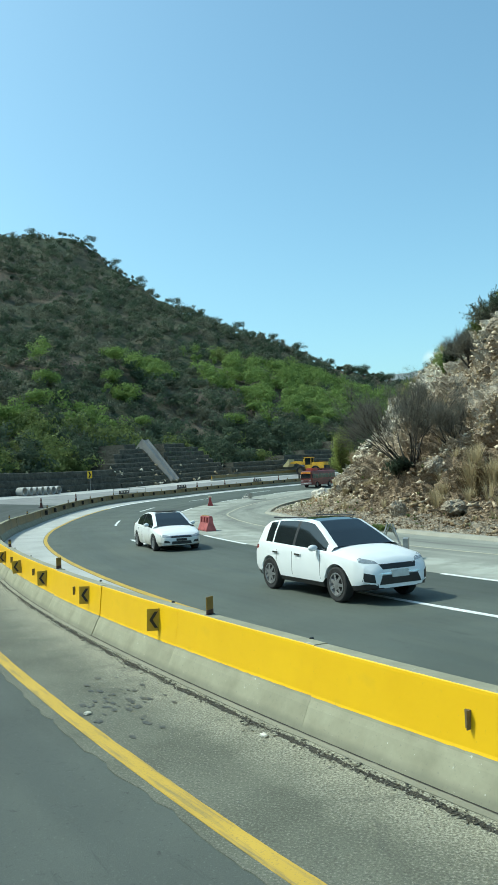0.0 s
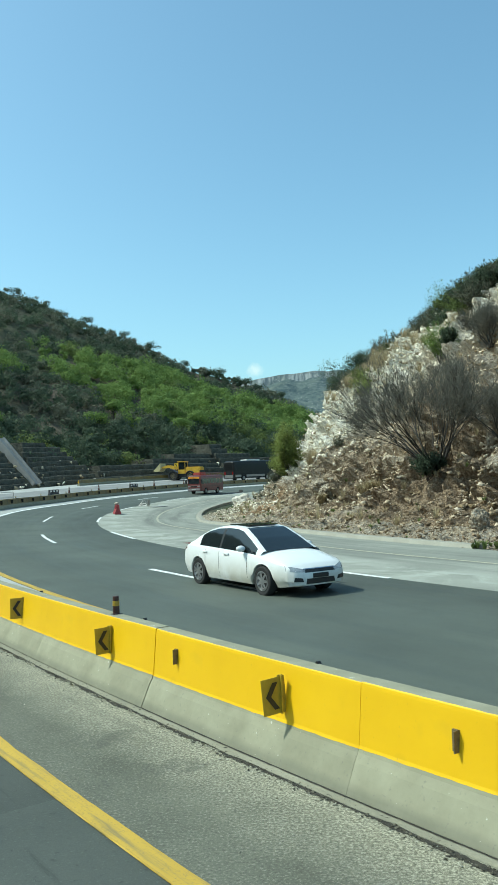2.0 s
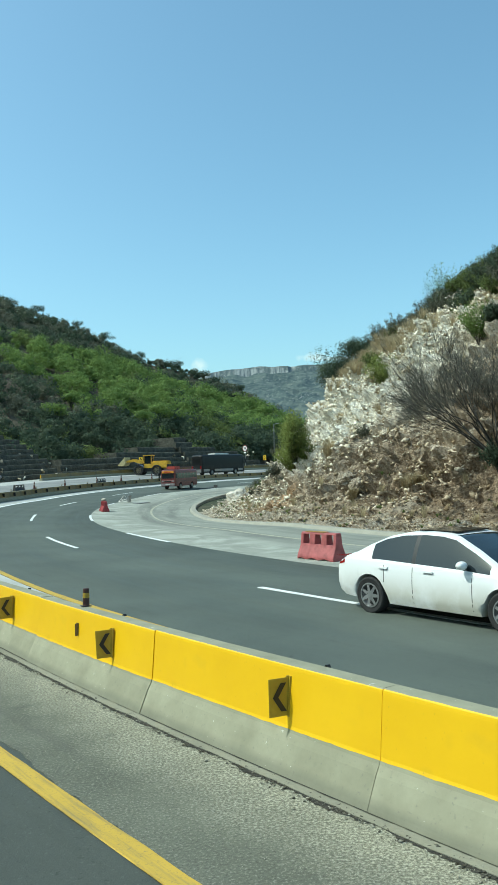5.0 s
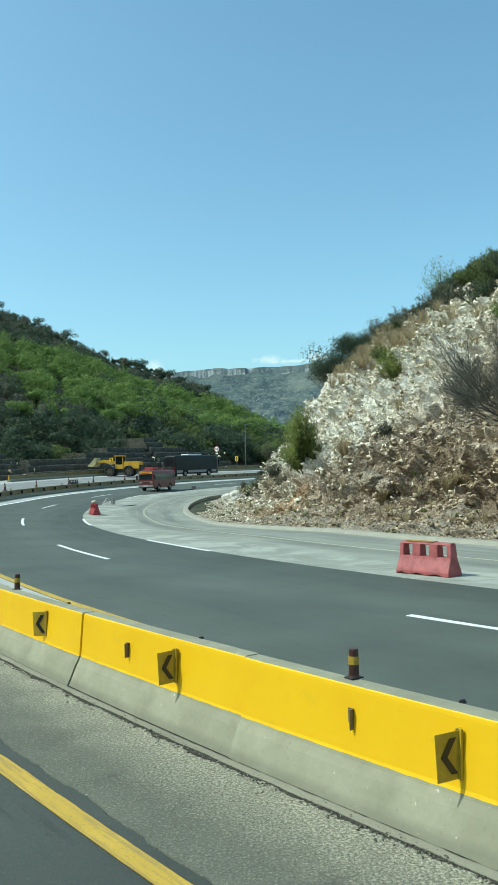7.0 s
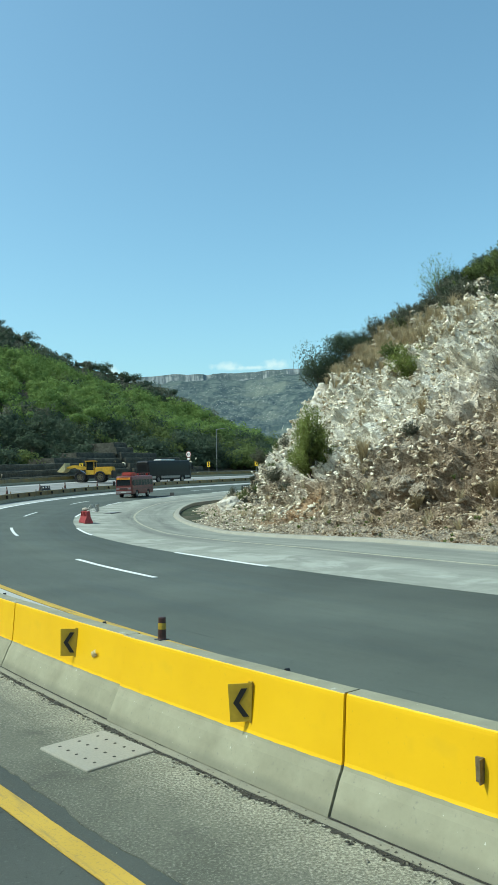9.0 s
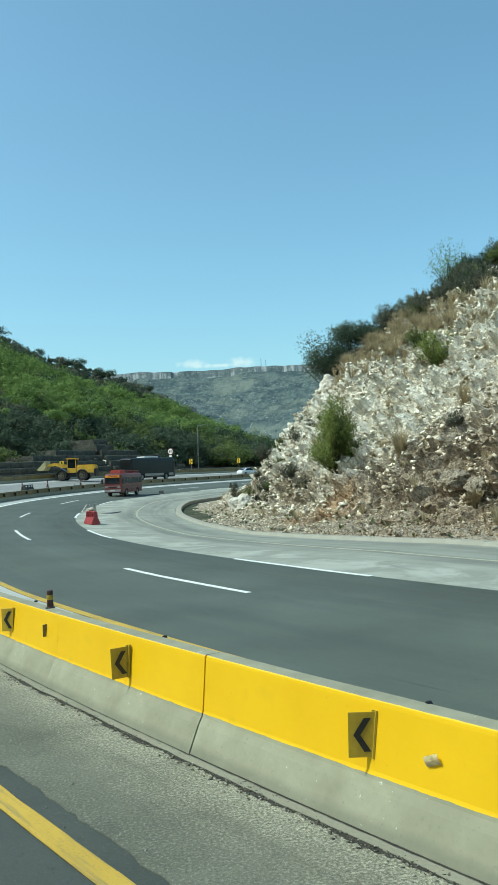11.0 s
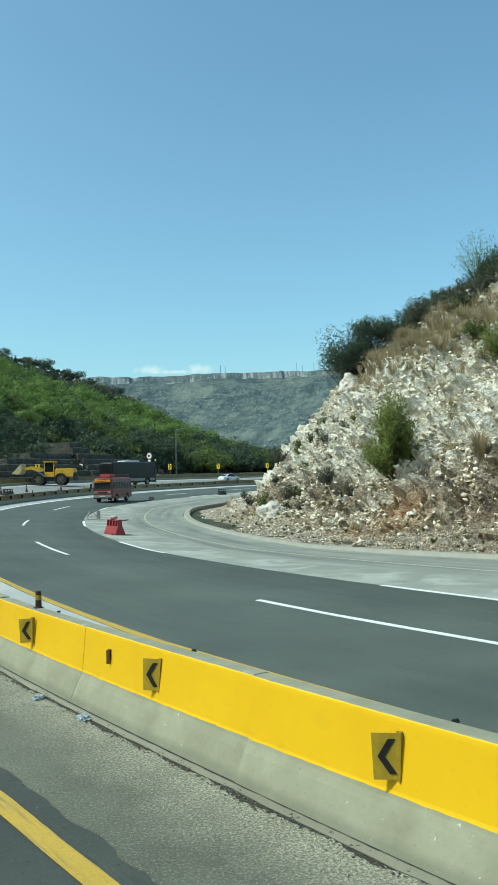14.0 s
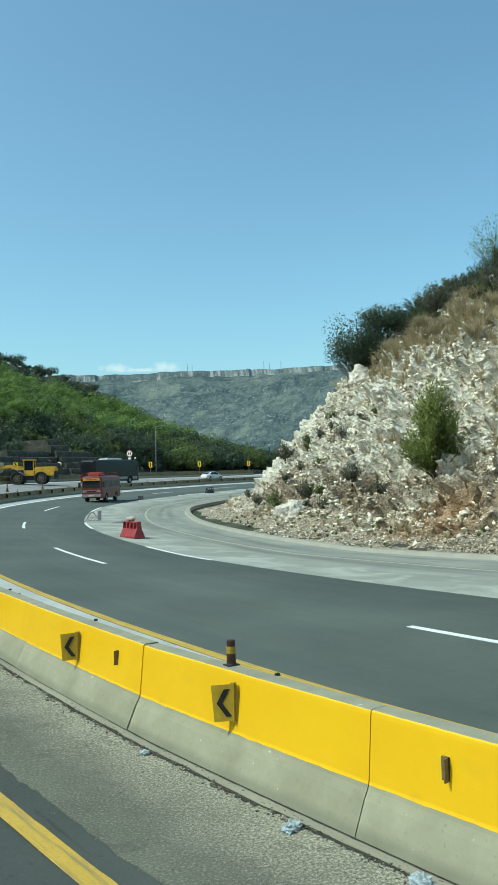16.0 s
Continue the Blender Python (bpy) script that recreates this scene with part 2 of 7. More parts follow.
def rock_mat(name, soil=0.5, stain=False, each=False, relief=0.16):
    k = Mat(name)
    n1, n2, n3 = k.noise(0.22, 6, 0.62), k.noise(1.7, 7, 0.7), k.noise(9, 5, 0.7)
    lime = k.ramp(n2, (0.26, (0.30, 0.255, 0.19)), (0.39, (0.64, 0.58, 0.46)), (0.56, (0.90, 0.86, 0.75)))
    earth = k.ramp(n3, (0.3, (0.19, 0.148, 0.103)), (0.5, (0.37, 0.30, 0.215)), (0.68, (0.56, 0.48, 0.37)))
    x, y, z = k.sep()
    low = k.math("ADD", k.math("MULTIPLY", k.math("SUBTRACT", 5.0, z), 0.024), k.ramp(k.math("MULTIPLY", y, 0.01), (0.36, 0.13), (0.57, 0.0)))
    m = k.math("ADD", k.math("ADD", n1, k.math("MULTIPLY", n2, 0.55)), low)
    pale = k.math("MULTIPLY", k.ramp(k.math("MULTIPLY", z, 0.1), (0.22, 0.0), (0.55, 0.27)), k.ramp(k.math("MULTIPLY", y, 0.01), (0.42, 0.0), (0.51, 1.0)))
    m = k.math("SUBTRACT", m, pale)                     # bare white rock above the foot of the far half
    col = k.mix(k.ramp(k.math("MULTIPLY", m, 0.5), (soil * 0.5 + 0.10, 0.0), (soil * 0.5 + 0.185, 1.0)), lime, earth)
    brown = k.ramp(k.math("ADD", k.math("MULTIPLY", y, 0.01), k.math("MULTIPLY", n1, 0.25)), (0.48, 0.85), (0.63, 0.0))   # the near end is a browner, pinkish rock
    col = k.mix(brown, col, (0.68, 0.60, 0.53), "MULTIPLY")
    if each:
        col = k.mix(1.0, col, k.ramp(k.island(), (0.0, (0.30, 0.26, 0.19)), (0.3, (0.66, 0.60, 0.50)), (0.65, (1.0, 0.98, 0.94)), (1.0, (1.15, 1.13, 1.09))), "MULTIPLY")
    verge = k.ramp(k.math("ADD", k.math("SUBTRACT", k.polar()[0], 83.2), k.math("MULTIPLY", n2, 1.6)), (0.8, 0.0), (1.0, 0.85))
    if not each:
        col = k.mix(verge, col, k.ramp(n3, (0.3, (0.19, 0.15, 0.105)), (0.5, (0.37, 0.31, 0.23)), (0.66, (0.60, 0.55, 0.46))))
    spot = k.ramp(k.noise(5.0, 6, 0.75), (0.55, 0.0), (0.66, 0.75))
    col = k.mix(spot, col, (0.13, 0.10, 0.07))
    if stain:
        dx, dy = k.math("SUBTRACT", x, 2.6), k.math("SUBTRACT", y, 51.2)
        d = k.math("SQRT", k.math("ADD", k.math("MULTIPLY", dx, dx), k.math("ADD", k.math("MULTIPLY", dy, dy), k.math("MULTIPLY", z, k.math("MULTIPLY", z, 2.0)))))
        o = k.math("ADD", k.math("DIVIDE", d, 4.5), k.math("SUBTRACT", n2, 0.5))
        col = k.mix(k.ramp(o, (0.35, 0.55), (0.8, 0.0)), col, (0.40, 0.21, 0.07))
    fine = k.ramp(k.noise(13, 6, 0.8), (0.34, 0.5), (0.45, 0.97), (0.62, 1.16))
    col = k.mix(0.7 if not each else 0.4, col, fine, "MULTIPLY")
    k.colour(col).rough(0.93, 0.2)
    shape = k.math("ADD", k.noise(3.5, 8, 0.75), k.math("ADD", k.math("MULTIPLY", k.voronoi(4.5), 0.5), k.math("MULTIPLY", k.voronoi(10.0), 0.35)))
    return k.bump(shape, 1.0, relief).m


def shoulder_mat():
    """Worn paving: bright loose gravel lies along the barrier, smoother grey beyond it."""
    k = Mat("rough_chipped_shoulder")
    r, a, v = k.polar()
    pebble, grain, patch = k.noise(44, 4, 0.75), k.noise(150, 2, 0.6), k.noise(0.9, 6, 0.6)
    out = k.math("ADD", k.math("MULTIPLY", k.math("SUBTRACT", r, 103.45), 0.9), k.math("MULTIPLY", k.math("SUBTRACT", k.noise(1.6, 5, 0.65), 0.5), 0.9))
    loose = k.ramp(pebble, (0.36, (0.10, 0.098, 0.075)), (0.5, (0.235, 0.23, 0.178)), (0.62, (0.45, 0.44, 0.35)))
    smooth = k.ramp(patch, (0.3, (0.095, 0.098, 0.076)), (0.7, (0.152, 0.154, 0.12)))
    smooth = k.mix(k.ramp(pebble, (0.53, 0.0), (0.64, 0.5)), smooth, (0.33, 0.325, 0.27))
    smooth = k.mix(k.ramp(pebble, (0.36, 0.55), (0.46, 0.0)), smooth, (0.05, 0.052, 0.043))
    smooth = k.mix(k.ramp(grain, (0.34, 0.25), (0.5, 0.0)), smooth, (0.075, 0.077, 0.065))
    col = k.mix(k.ramp(out, (0.05, 0.0), (0.75, 1.0)), loose, smooth)
    stain = k.ramp(k.noise(1.1, 5, 0.7, None, 0.8), (0.60, 0.0), (0.68, 0.55))
    col = k.mix(stain, col, (0.075, 0.078, 0.066))
    scuff = k.ramp(k.noise(2.6, 4, 0.6, v), (0.62, 0.0), (0.72, 0.35))
    col = k.mix(scuff, col, (0.09, 0.09, 0.078))
    k.colour(col).rough(0.92, 0.25)
    return k.bump(k.math("ADD", pebble, grain), 0.5, 0.006).m


def line_mat(name, fresh, worn, dirt=0.5):
    """Road paint with wear and dirt drawn out along the road."""
    k = Mat(name)
    r, a, v = k.polar()
    st = k.noise(16, 5, 0.65, v)
    col = k.ramp(k.noise(1.2, 4), (0.3, fresh), (0.7, tuple(c * 0.86 for c in fresh)))
    col = k.mix(k.ramp(st, (0.50, 0.0), (0.66, dirt)), col, worn)
    col = k.mix(k.ramp(k.noise(55, 3, 0.7), (0.56, 0.0), (0.68, 0.7)), col, worn)
    k.colour(col).rough(0.7, 0.3)
    return k.bump(k.noise(60, 3), 0.3, 0.004).m


def leaf_mat(name, lo, hi, through=0.25):
    k = Mat(name)
    clump = k.ramp(k.noise(0.16, 3, 0.6), (0.34, 0.0), (0.66, 1.0))
    col = k.mix(k.math("ADD", k.math("MULTIPLY", clump, 0.65), k.math("MULTIPLY", k.island(), 0.35)), lo, hi)
    k.colour(col).rough(0.75, 0.2)
    tr = k.t.nodes.new("ShaderNodeBsdfTranslucent")
    k.t.links.new(col, tr.inputs["Color"])
    ms = k.t.nodes.new("ShaderNodeMixShader")
    ms.inputs[0].default_value = through
    k.t.links.new(k.b.outputs[0], ms.inputs[1])
    k.t.links.new(tr.outputs[0], ms.inputs[2])
    k.t.links.new(ms.outputs[0], k.t.nodes["Material Output"].inputs["Surface"])
    return k.m


def hill_mat():
    k = Mat("dry_hillside_earth_and_stone")
    n1, n2, n3 = k.noise(0.035, 6, 0.6), k.noise(0.3, 6, 0.7), k.noise(1.4, 5, 0.7)
    grass = k.ramp(n2, (0.3, (0.042, 0.058, 0.036)), (0.7, (0.09, 0.10, 0.065)))
    earth = k.ramp(n3, (0.3, (0.085, 0.07, 0.05)), (0.7, (0.17, 0.14, 0.11)))
    col = k.mix(k.ramp(k.math("ADD", n1, k.math("MULTIPLY", n2, 0.4)), (0.62, 0.0), (0.85, 1.0)), grass, earth)
    k.colour(col).rough(0.95, 0.1)
    return k.bump(n3, 0.8, 0.5).m


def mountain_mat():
    k = Mat("distant_mountain_with_haze")
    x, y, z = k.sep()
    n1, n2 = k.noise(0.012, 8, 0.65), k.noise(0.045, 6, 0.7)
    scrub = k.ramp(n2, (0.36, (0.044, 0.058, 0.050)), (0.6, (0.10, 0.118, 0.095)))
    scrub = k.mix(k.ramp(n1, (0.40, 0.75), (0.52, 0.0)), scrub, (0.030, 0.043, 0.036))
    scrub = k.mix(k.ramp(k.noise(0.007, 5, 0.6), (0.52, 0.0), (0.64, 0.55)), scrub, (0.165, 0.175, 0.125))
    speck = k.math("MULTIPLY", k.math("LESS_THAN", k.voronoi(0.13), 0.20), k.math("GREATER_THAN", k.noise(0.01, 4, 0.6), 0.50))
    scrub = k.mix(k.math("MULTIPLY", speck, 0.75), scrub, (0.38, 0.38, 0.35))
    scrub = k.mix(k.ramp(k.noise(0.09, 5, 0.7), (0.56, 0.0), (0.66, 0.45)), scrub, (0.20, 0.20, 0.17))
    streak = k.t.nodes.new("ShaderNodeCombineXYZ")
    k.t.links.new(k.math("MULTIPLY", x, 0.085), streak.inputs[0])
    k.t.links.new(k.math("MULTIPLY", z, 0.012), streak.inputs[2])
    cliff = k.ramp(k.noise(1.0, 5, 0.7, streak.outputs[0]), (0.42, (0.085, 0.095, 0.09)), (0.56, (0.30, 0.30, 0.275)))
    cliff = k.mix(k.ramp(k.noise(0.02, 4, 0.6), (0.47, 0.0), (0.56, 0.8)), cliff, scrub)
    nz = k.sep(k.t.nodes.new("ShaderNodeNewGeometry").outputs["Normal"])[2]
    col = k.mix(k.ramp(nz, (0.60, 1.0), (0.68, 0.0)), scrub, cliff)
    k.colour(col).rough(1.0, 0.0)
    # weak blue emission stands in for the air haze before the mountain
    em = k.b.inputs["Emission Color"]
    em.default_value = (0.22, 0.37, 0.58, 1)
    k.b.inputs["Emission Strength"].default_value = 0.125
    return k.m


M = {
    "asphalt_far": asphalt_mat("old_asphalt_oncoming", (0.054, 0.063, 0.052), (0.095, 0.108, 0.089), 0.2),
    "asphalt": asphalt_mat("dark_asphalt", (0.042, 0.048, 0.041), (0.080, 0.089, 0.078), 0.25),
    "slab": slab_mat(),
    "shoulder": shoulder_mat(),
    "asphalt_new": asphalt_mat("fresh_dark_asphalt", (0.031, 0.036, 0.031), (0.064, 0.071, 0.062), 0.2),
    "strip": concrete_mat("pale_concrete_edge", (0.36, 0.36, 0.34), (0.5, 0.5, 0.47), 0.15),
    "kerb": concrete_mat("kerb_concrete", (0.30, 0.287, 0.238), (0.355, 0.34, 0.285)),
    # sun glare on the far carriageway is put into this pale grey
    "dusty": concrete_mat("pale_glare_carriageway", (0.20, 0.20, 0.195), (0.30, 0.30, 0.29), 0.2, (0.12, 0.12, 0.12)),
    "white_line": plain("white_road_paint", (0.72, 0.72, 0.70), 0.6, vary=0.15, scale=14),
    "yellow_line": line_mat("worn_yellow_road_paint", (0.53, 0.35, 0.055), (0.20, 0.165, 0.085), 0.75),
    "faint_line": plain("faded_yellow_road_paint", (0.35, 0.335, 0.255), 0.85, vary=0.2, scale=5),
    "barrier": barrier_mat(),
    "rock": rock_mat("limestone_cutting", 0.54, True, False, 0.2),
    "stone": rock_mat("limestone_block", 0.75, False, True, 0.02),
    "hill": hill_mat(),
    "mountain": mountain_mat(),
    "leaf_dark": leaf_mat("dark_olive_foliage", (0.050, 0.074, 0.048), (0.112, 0.148, 0.092), 0.4),
    "leaf_grey": leaf_mat("grey_green_foliage", (0.095, 0.105, 0.075), (0.185, 0.19, 0.135), 0.35),
    "leaf_bright": leaf_mat("spring_green_foliage", (0.125, 0.195, 0.055), (0.25, 0.34, 0.10), 0.45),
    "leaf_mid": leaf_mat("mid_green_foliage", (0.105, 0.14, 0.048), (0.21, 0.26, 0.09), 0.45),
    "leaf_shrub": leaf_mat("yellow_green_shrub_foliage", (0.18, 0.225, 0.06), (0.33, 0.39, 0.12), 0.45),
    "grass_dry": leaf_mat("dry_straw_grass", (0.34, 0.28, 0.165), (0.56, 0.475, 0.31), 0.45),
    "bark": plain("grey_brown_bark", (0.075, 0.06, 0.048), 0.9, vary=0.3, scale=14, bump=0.6),
    "twig": plain("dark_twigs", (0.05, 0.044, 0.037), 0.9, vary=0.3, scale=9),
    "gravel": rock_mat("earth_and_gravel_verge", 0.33),
}


# ---- the bend: places by radius and angle ----
BEND_PHI = (-60, -25, -20, -15, -10, 0, 10, 20, 30, 45, 60, 90)
BEND_Z = (0, 0, .05, .12, .25, .4, .75, .95, 1.2, 1.6, 1.9, 2.2)
BEND_TILT = (0, 0, .025, .05, .056, .052, .052, .075, .088, .085, .08, .07)


def lift(R, phi):
    """Height of the road: it climbs along the bend and leans inwards."""
    r = np.clip(R, 86, 122)
    return np.interp(phi, BEND_PHI, BEND_Z) + np.interp(phi, BEND_PHI, BEND_TILT) * (r - 97)


WARP_PHI = (-50, -42, -38, -34, -28, -20, -13, -5, 10)
WARP_LANE = (-.35, -.42, -.38, -.2, -.12, -.05, .08, .05, 0)         # the lane dashes, by the angle
WARP_BLOCK = (-.40, -.42, -.34, -.26, -.31, -.31, -.2, -.1, 0)       # the barrier and all outside it


def warp(R, phi):
    """How far the real road lies outside a true arc."""
    lane, block_ = np.interp(phi, WARP_PHI, WARP_LANE), np.interp(phi, WARP_PHI, WARP_BLOCK)
    return float(np.interp(R, (86.5, 93.8, 97.4, 101, 118, 122), (0, lane * 0.5, lane, block_, block_, 0)))


def at(R, phi, dz=0.0):
    a = radians(phi)
    r = R + warp(R, phi)
    return Vector((CX - r * math.cos(a), CY + r * math.sin(a), float(lift(R, phi)) + dz))


def put(R, phi, turn=0.0, dz=0.0):
    """A pose on the road: x away from the bend's centre, y back along the bend, tilted with the climb."""
    k = (lift(R, phi + 0.5) - lift(R, phi - 0.5)) / (R * radians(1.0))
    return Matrix.Translation(at(R, phi, dz)) @ Matrix.Rotation(radians(180 - phi) - math.atan((warp(R, phi - 0.5) - warp(R, phi + 0.5)) / (R * radians(1.0))), 4, "Z") @ Matrix.Rotation(-math.atan(k), 4, "X") @ Matrix.Rotation(radians(turn), 4, "Z")


def mesh_object(name, verts, faces, mat, smooth=False):
    me = bpy.data.meshes.new(name)
    me.from_pydata([tuple(v) for v in verts], [], [tuple(f) for f in faces])
    for m in (mat if isinstance(mat, (list, tuple)) else [mat]):
        me.materials.append(m)
    if smooth:
        me.polygons.foreach_set("use_smooth", [True] * len(me.polygons))
    me.update()
    return new(name, me)


def part(name, bm, material, parent=None, label="", smooth=False):
    """Links a bmesh as one mesh object under a thing or a part."""
    me = bpy.data.meshes.new(name)
    bmesh.ops.recalc_face_normals(bm, faces=bm.faces)
    bm.to_mesh(me)
    bm.free()
    for m in (material if isinstance(material, (list, tuple)) else [material]):
        me.materials.append(m)
    if smooth:
        me.polygons.foreach_set("use_smooth", [True] * len(me.polygons))
    ob = new(name, me)
    if parent:
        ob.parent = parent
    if label:
        ob["label"] = label
    return ob


def arc(name, R0, R1, p0, p1, dz, thick, mat, step=0.5, wob=0.0, across=1, drift=None, outer=None):
    """A paved band of the bend with its thickness; drift moves it and outer sets its far edge, both by the angle."""
    R0_, R1_ = R0, R1
    n = max(2, int(round((p1 - p0) / step)) + 1)
    ph = np.linspace(p0, p1, n)
    verts, faces = [], []
    rows = across + 1
    rng = random.Random(name)
    for p in ph:
        s = float(np.interp(p, *drift)) if drift else 0.0
        R0, R1 = R0_ + s, (float(np.interp(p, *outer)) if outer else R1_ + s)
        for j in range(rows):
            R = R0 + (R1 - R0) * j / across
            if wob and j in (0, across):
                R += wob * (noise.noise((p * 3.1, j * 5.0, R0_)) + 0.6 * noise.noise((p * 11.0, j * 5.0, R0_)) + 0.5 * noise.noise((p * 37.0, j * 5.0, R0_)))
            verts.append(at(R, p, dz))
        verts.append(at(R1, p, dz - thick))
        verts.append(at(R0, p, dz - thick))
    w = rows + 2
    for i in range(n - 1):
        for j in range(w):
            a, b = i * w + j, i * w + (j + 1) % w
            faces.append((a, b, b + w, a + w))
    faces.append(tuple(range(w))[::-1])
    faces.append(tuple((n - 1) * w + j for j in range(w)))
    me_ob = mesh_object(name, verts, faces, mat)
    bm = bmesh.new()
    bm.from_mesh(me_ob.data)
    bmesh.ops.recalc_face_normals(bm, faces=bm.faces)
    bm.to_mesh(me_ob.data)
    bm.free()
    return me_ob


def structure(ob, label, category):
    return tagged(ob, label, category, kind="structure")


# ---- carriageways ----
structure(arc("road_oncoming", 93.87, 101.3, -85, 100, 0.0, 0.3, M["asphalt_far"], across=2), "two worn grey asphalt lanes of the oncoming carriageway", "road")
structure(arc("road_slab", 86.75, 93.865, -85, 100, 0.003, 0.3, M["slab"], across=2), "pale concrete crawler lane with dark tyre streaks", "road")
structure(arc("road_edge_strip", 101.305, 103.12, -85, 100, 0.004, 0.3, M["strip"]), "pale concrete strip beside the median barrier", "road")
SHOULDER_EDGE = ((-85, -50, -46, -43, -39.5, -37, -12), (105.66, 105.6, 105.45, 105.3, 105.1, 105.0, 105.0))
LINE_DRIFT = ((-85, -52, -47.4, -42.5, -41, -36.5, -31.5, -29, -26.3, -12), (.1, .05, -.03, -.07, -.14, -.15, -.08, -.08, -.06, 0.0))
structure(arc("shoulder", 103.68, 105.62, -85, -12, 0.002, 0.3, M["shoulder"], 0.06, 0.05, 1, None, SHOULDER_EDGE), "rough chipped shoulder along the median barrier", "road")
structure(arc("shoulder_far", 103.68, 105.62, -12, 100, 0.0, 0.3, M["dusty"], 0.5), "shoulder along the far median barrier, glare painted in as pale grey", "road")
structure(arc("road_near", 104.8, 116.8, -85, -43.2, -0.006, 0.3, M["asphalt"], across=3), "dark asphalt carriageway with worn yellow edge line", "road")
structure(arc("road_near_resurfaced", 104.8, 116.8, -43.2, -12, -0.006, 0.3, M["asphalt_new"], across=3), "freshly resurfaced near-black asphalt carriageway", "road")
structure(arc("road_far", 105.63, 116.8, -12, 100, -0.004, 0.3, M["dusty"], across=3), "carriageway under repair, sun glare painted in as pale grey", "road")
structure(arc("outer_shoulder", 116.8, 120.6, -85, 100, -0.008, 0.3, M["strip"], across=1), "dusty pale outer shoulder at the hill's foot", "road")


def line(name, R, w, p0, p1, mat, label, step=0.5, drift=None):
    return structure(arc(name, R - w / 2, R + w / 2, p0, p1, 0.009, 0.008, mat, step, 0.009, 1, drift), label, "road marking")


line("line_yellow_near", 105.36, 0.17, -85, -5, M["yellow_line"], "worn yellow edge line on dark asphalt", 0.08, LINE_DRIFT)
line("line_yellow_oncoming", 101.2, 0.16, -85, -14, M["yellow_line"], "yellow edge line beside the pale strip")
line("line_white_oncoming", 101.35, 0.28, -14, 75, M["white_line"], "bright white edge line of the far bend")
line("line_yellow_faded", 89.7, 0.15, -60, 40, M["faint_line"], "faded yellow line on the concrete lane")
for p in (-72.8, -61.4, -50.1, -38.8, -27.5, -16.2, -4.9, 6.6, 18.0, 29.0, 40.0, 51.0, 62.0):
    line("lane_dash", 97.4, 0.15, p, p + 3.75, M["white_line"], "white lane dash on asphalt", 0.4)
    line("lane_dash", 93.88, 0.15, p, p + 3.75, M["white_line"], "white lane dash at the concrete's edge", 0.4)


# ---- kerb and verge ----
def kerb_mesh():
    bm = bmesh.new()
    L = 1.6
    prof = ((0.22, -0.15), (0.22, 0.01), (0.17, 0.07), (0.14, 0.12), (0.11, 0.135), (-0.22, 0.14), (-0.26, 0.12), (-0.26, -0.5))
    ends = [[bm.verts.new((x, y, z)) for x, z in prof] for y in (-L / 2 - 0.012, L / 2 + 0.008)]
    n = len(prof)
    for i in range(n):
        bm.faces.new((ends[0][i], ends[0][(i + 1) % n], ends[1][(i + 1) % n], ends[1][i]))
    bm.faces.new(ends[0])
    bm.faces.new(ends[1][::-1])
    bmesh.ops.recalc_face_normals(bm, faces=bm.faces)
    me = bpy.data.meshes.new("kerb_stone")
    bm.to_mesh(me)
    bm.free()
    me.materials.append(M["kerb"])
    return me


KERB = structure(new("kerb"), "low concrete kerb at the foot of the cutting", "kerb")
kerb_me = kerb_mesh()
kp = -56.0
while kp < 42:
    if not -38.0 < kp < -36.2:
        o = new("kerb_stone", kerb_me)
        o.parent = KERB
        o.matrix_basis = put(86.5, kp, random.uniform(-0.08, 0.08), random.uniform(-0.003, 0.003))
    kp += math.degrees(1.6 / 86.5)


# ---- median barrier: precast blocks ----
SEG = 1.755
FIRST_JOINT = -51.05


def barrier_mesh():
    bm = bmesh.new()
    prof = ((0.30, 0.0), (0.30, 0.02), (0.29, 0.045), (0.195, 0.245), (0.155, 0.31), (0.138, 0.36), (0.096, 0.80), (0.09, 0.828), (0.074, 0.84))
    prof = prof + tuple((-x, z) for x, z in prof[::-1])
    rings, n = [], len(prof)
    half = math.radians(SEG / 2) - 0.004 / 103.05
    for i in range(7):
        a = -half + 2 * half * i / 6
        ring = []
        for x, z in prof:
            R = 103.05 + x
            ring.append(bm.verts.new((R * math.cos(a) - 103.05, R * math.sin(a), z + 0.004 * noise.noise((i * 1.7, x * 9, z * 5)))))
        rings.append(ring)
    for a, b in zip(rings, rings[1:]):
        for i in range(n - 1):
            bm.faces.new((a[i], a[i + 1], b[i + 1], b[i]))
    bm.faces.new(rings[0])
    bm.faces.new(rings[-1][::-1])
    bmesh.ops.recalc_face_normals(bm, faces=bm.faces)
    return bm


def box(bm, x0, x1, y0, y1, z0, z1, mi=0):
    v = [bm.verts.new((x, y, z)) for z in (z0, z1) for y in (y0, y1) for x in (x0, x1)]
    fs = [(0, 1, 3, 2), (4, 6, 7, 5), (0, 4, 5, 1), (2, 3, 7, 6), (0, 2, 6, 4), (1, 5, 7, 3)]
    out = [bm.faces.new([v[i] for i in f]) for f in fs]
    for f in out:
        f.material_index = mi
    return v


PLATE_M = plain("yellow_sheet_metal", (0.40, 0.27, 0.02), 0.5, vary=0.25, scale=7)
BLACK_M = plain("black_paint", (0.012, 0.012, 0.012), 0.5, vary=0.3)
STEEL_M = plain("weathered_galvanised_steel", (0.32, 0.32, 0.31), 0.5, 0.7, vary=0.25)
RUST_M = plain("rusty_bracket_steel", (0.17, 0.13, 0.07), 0.7, 0.2, vary=0.35, scale=20)

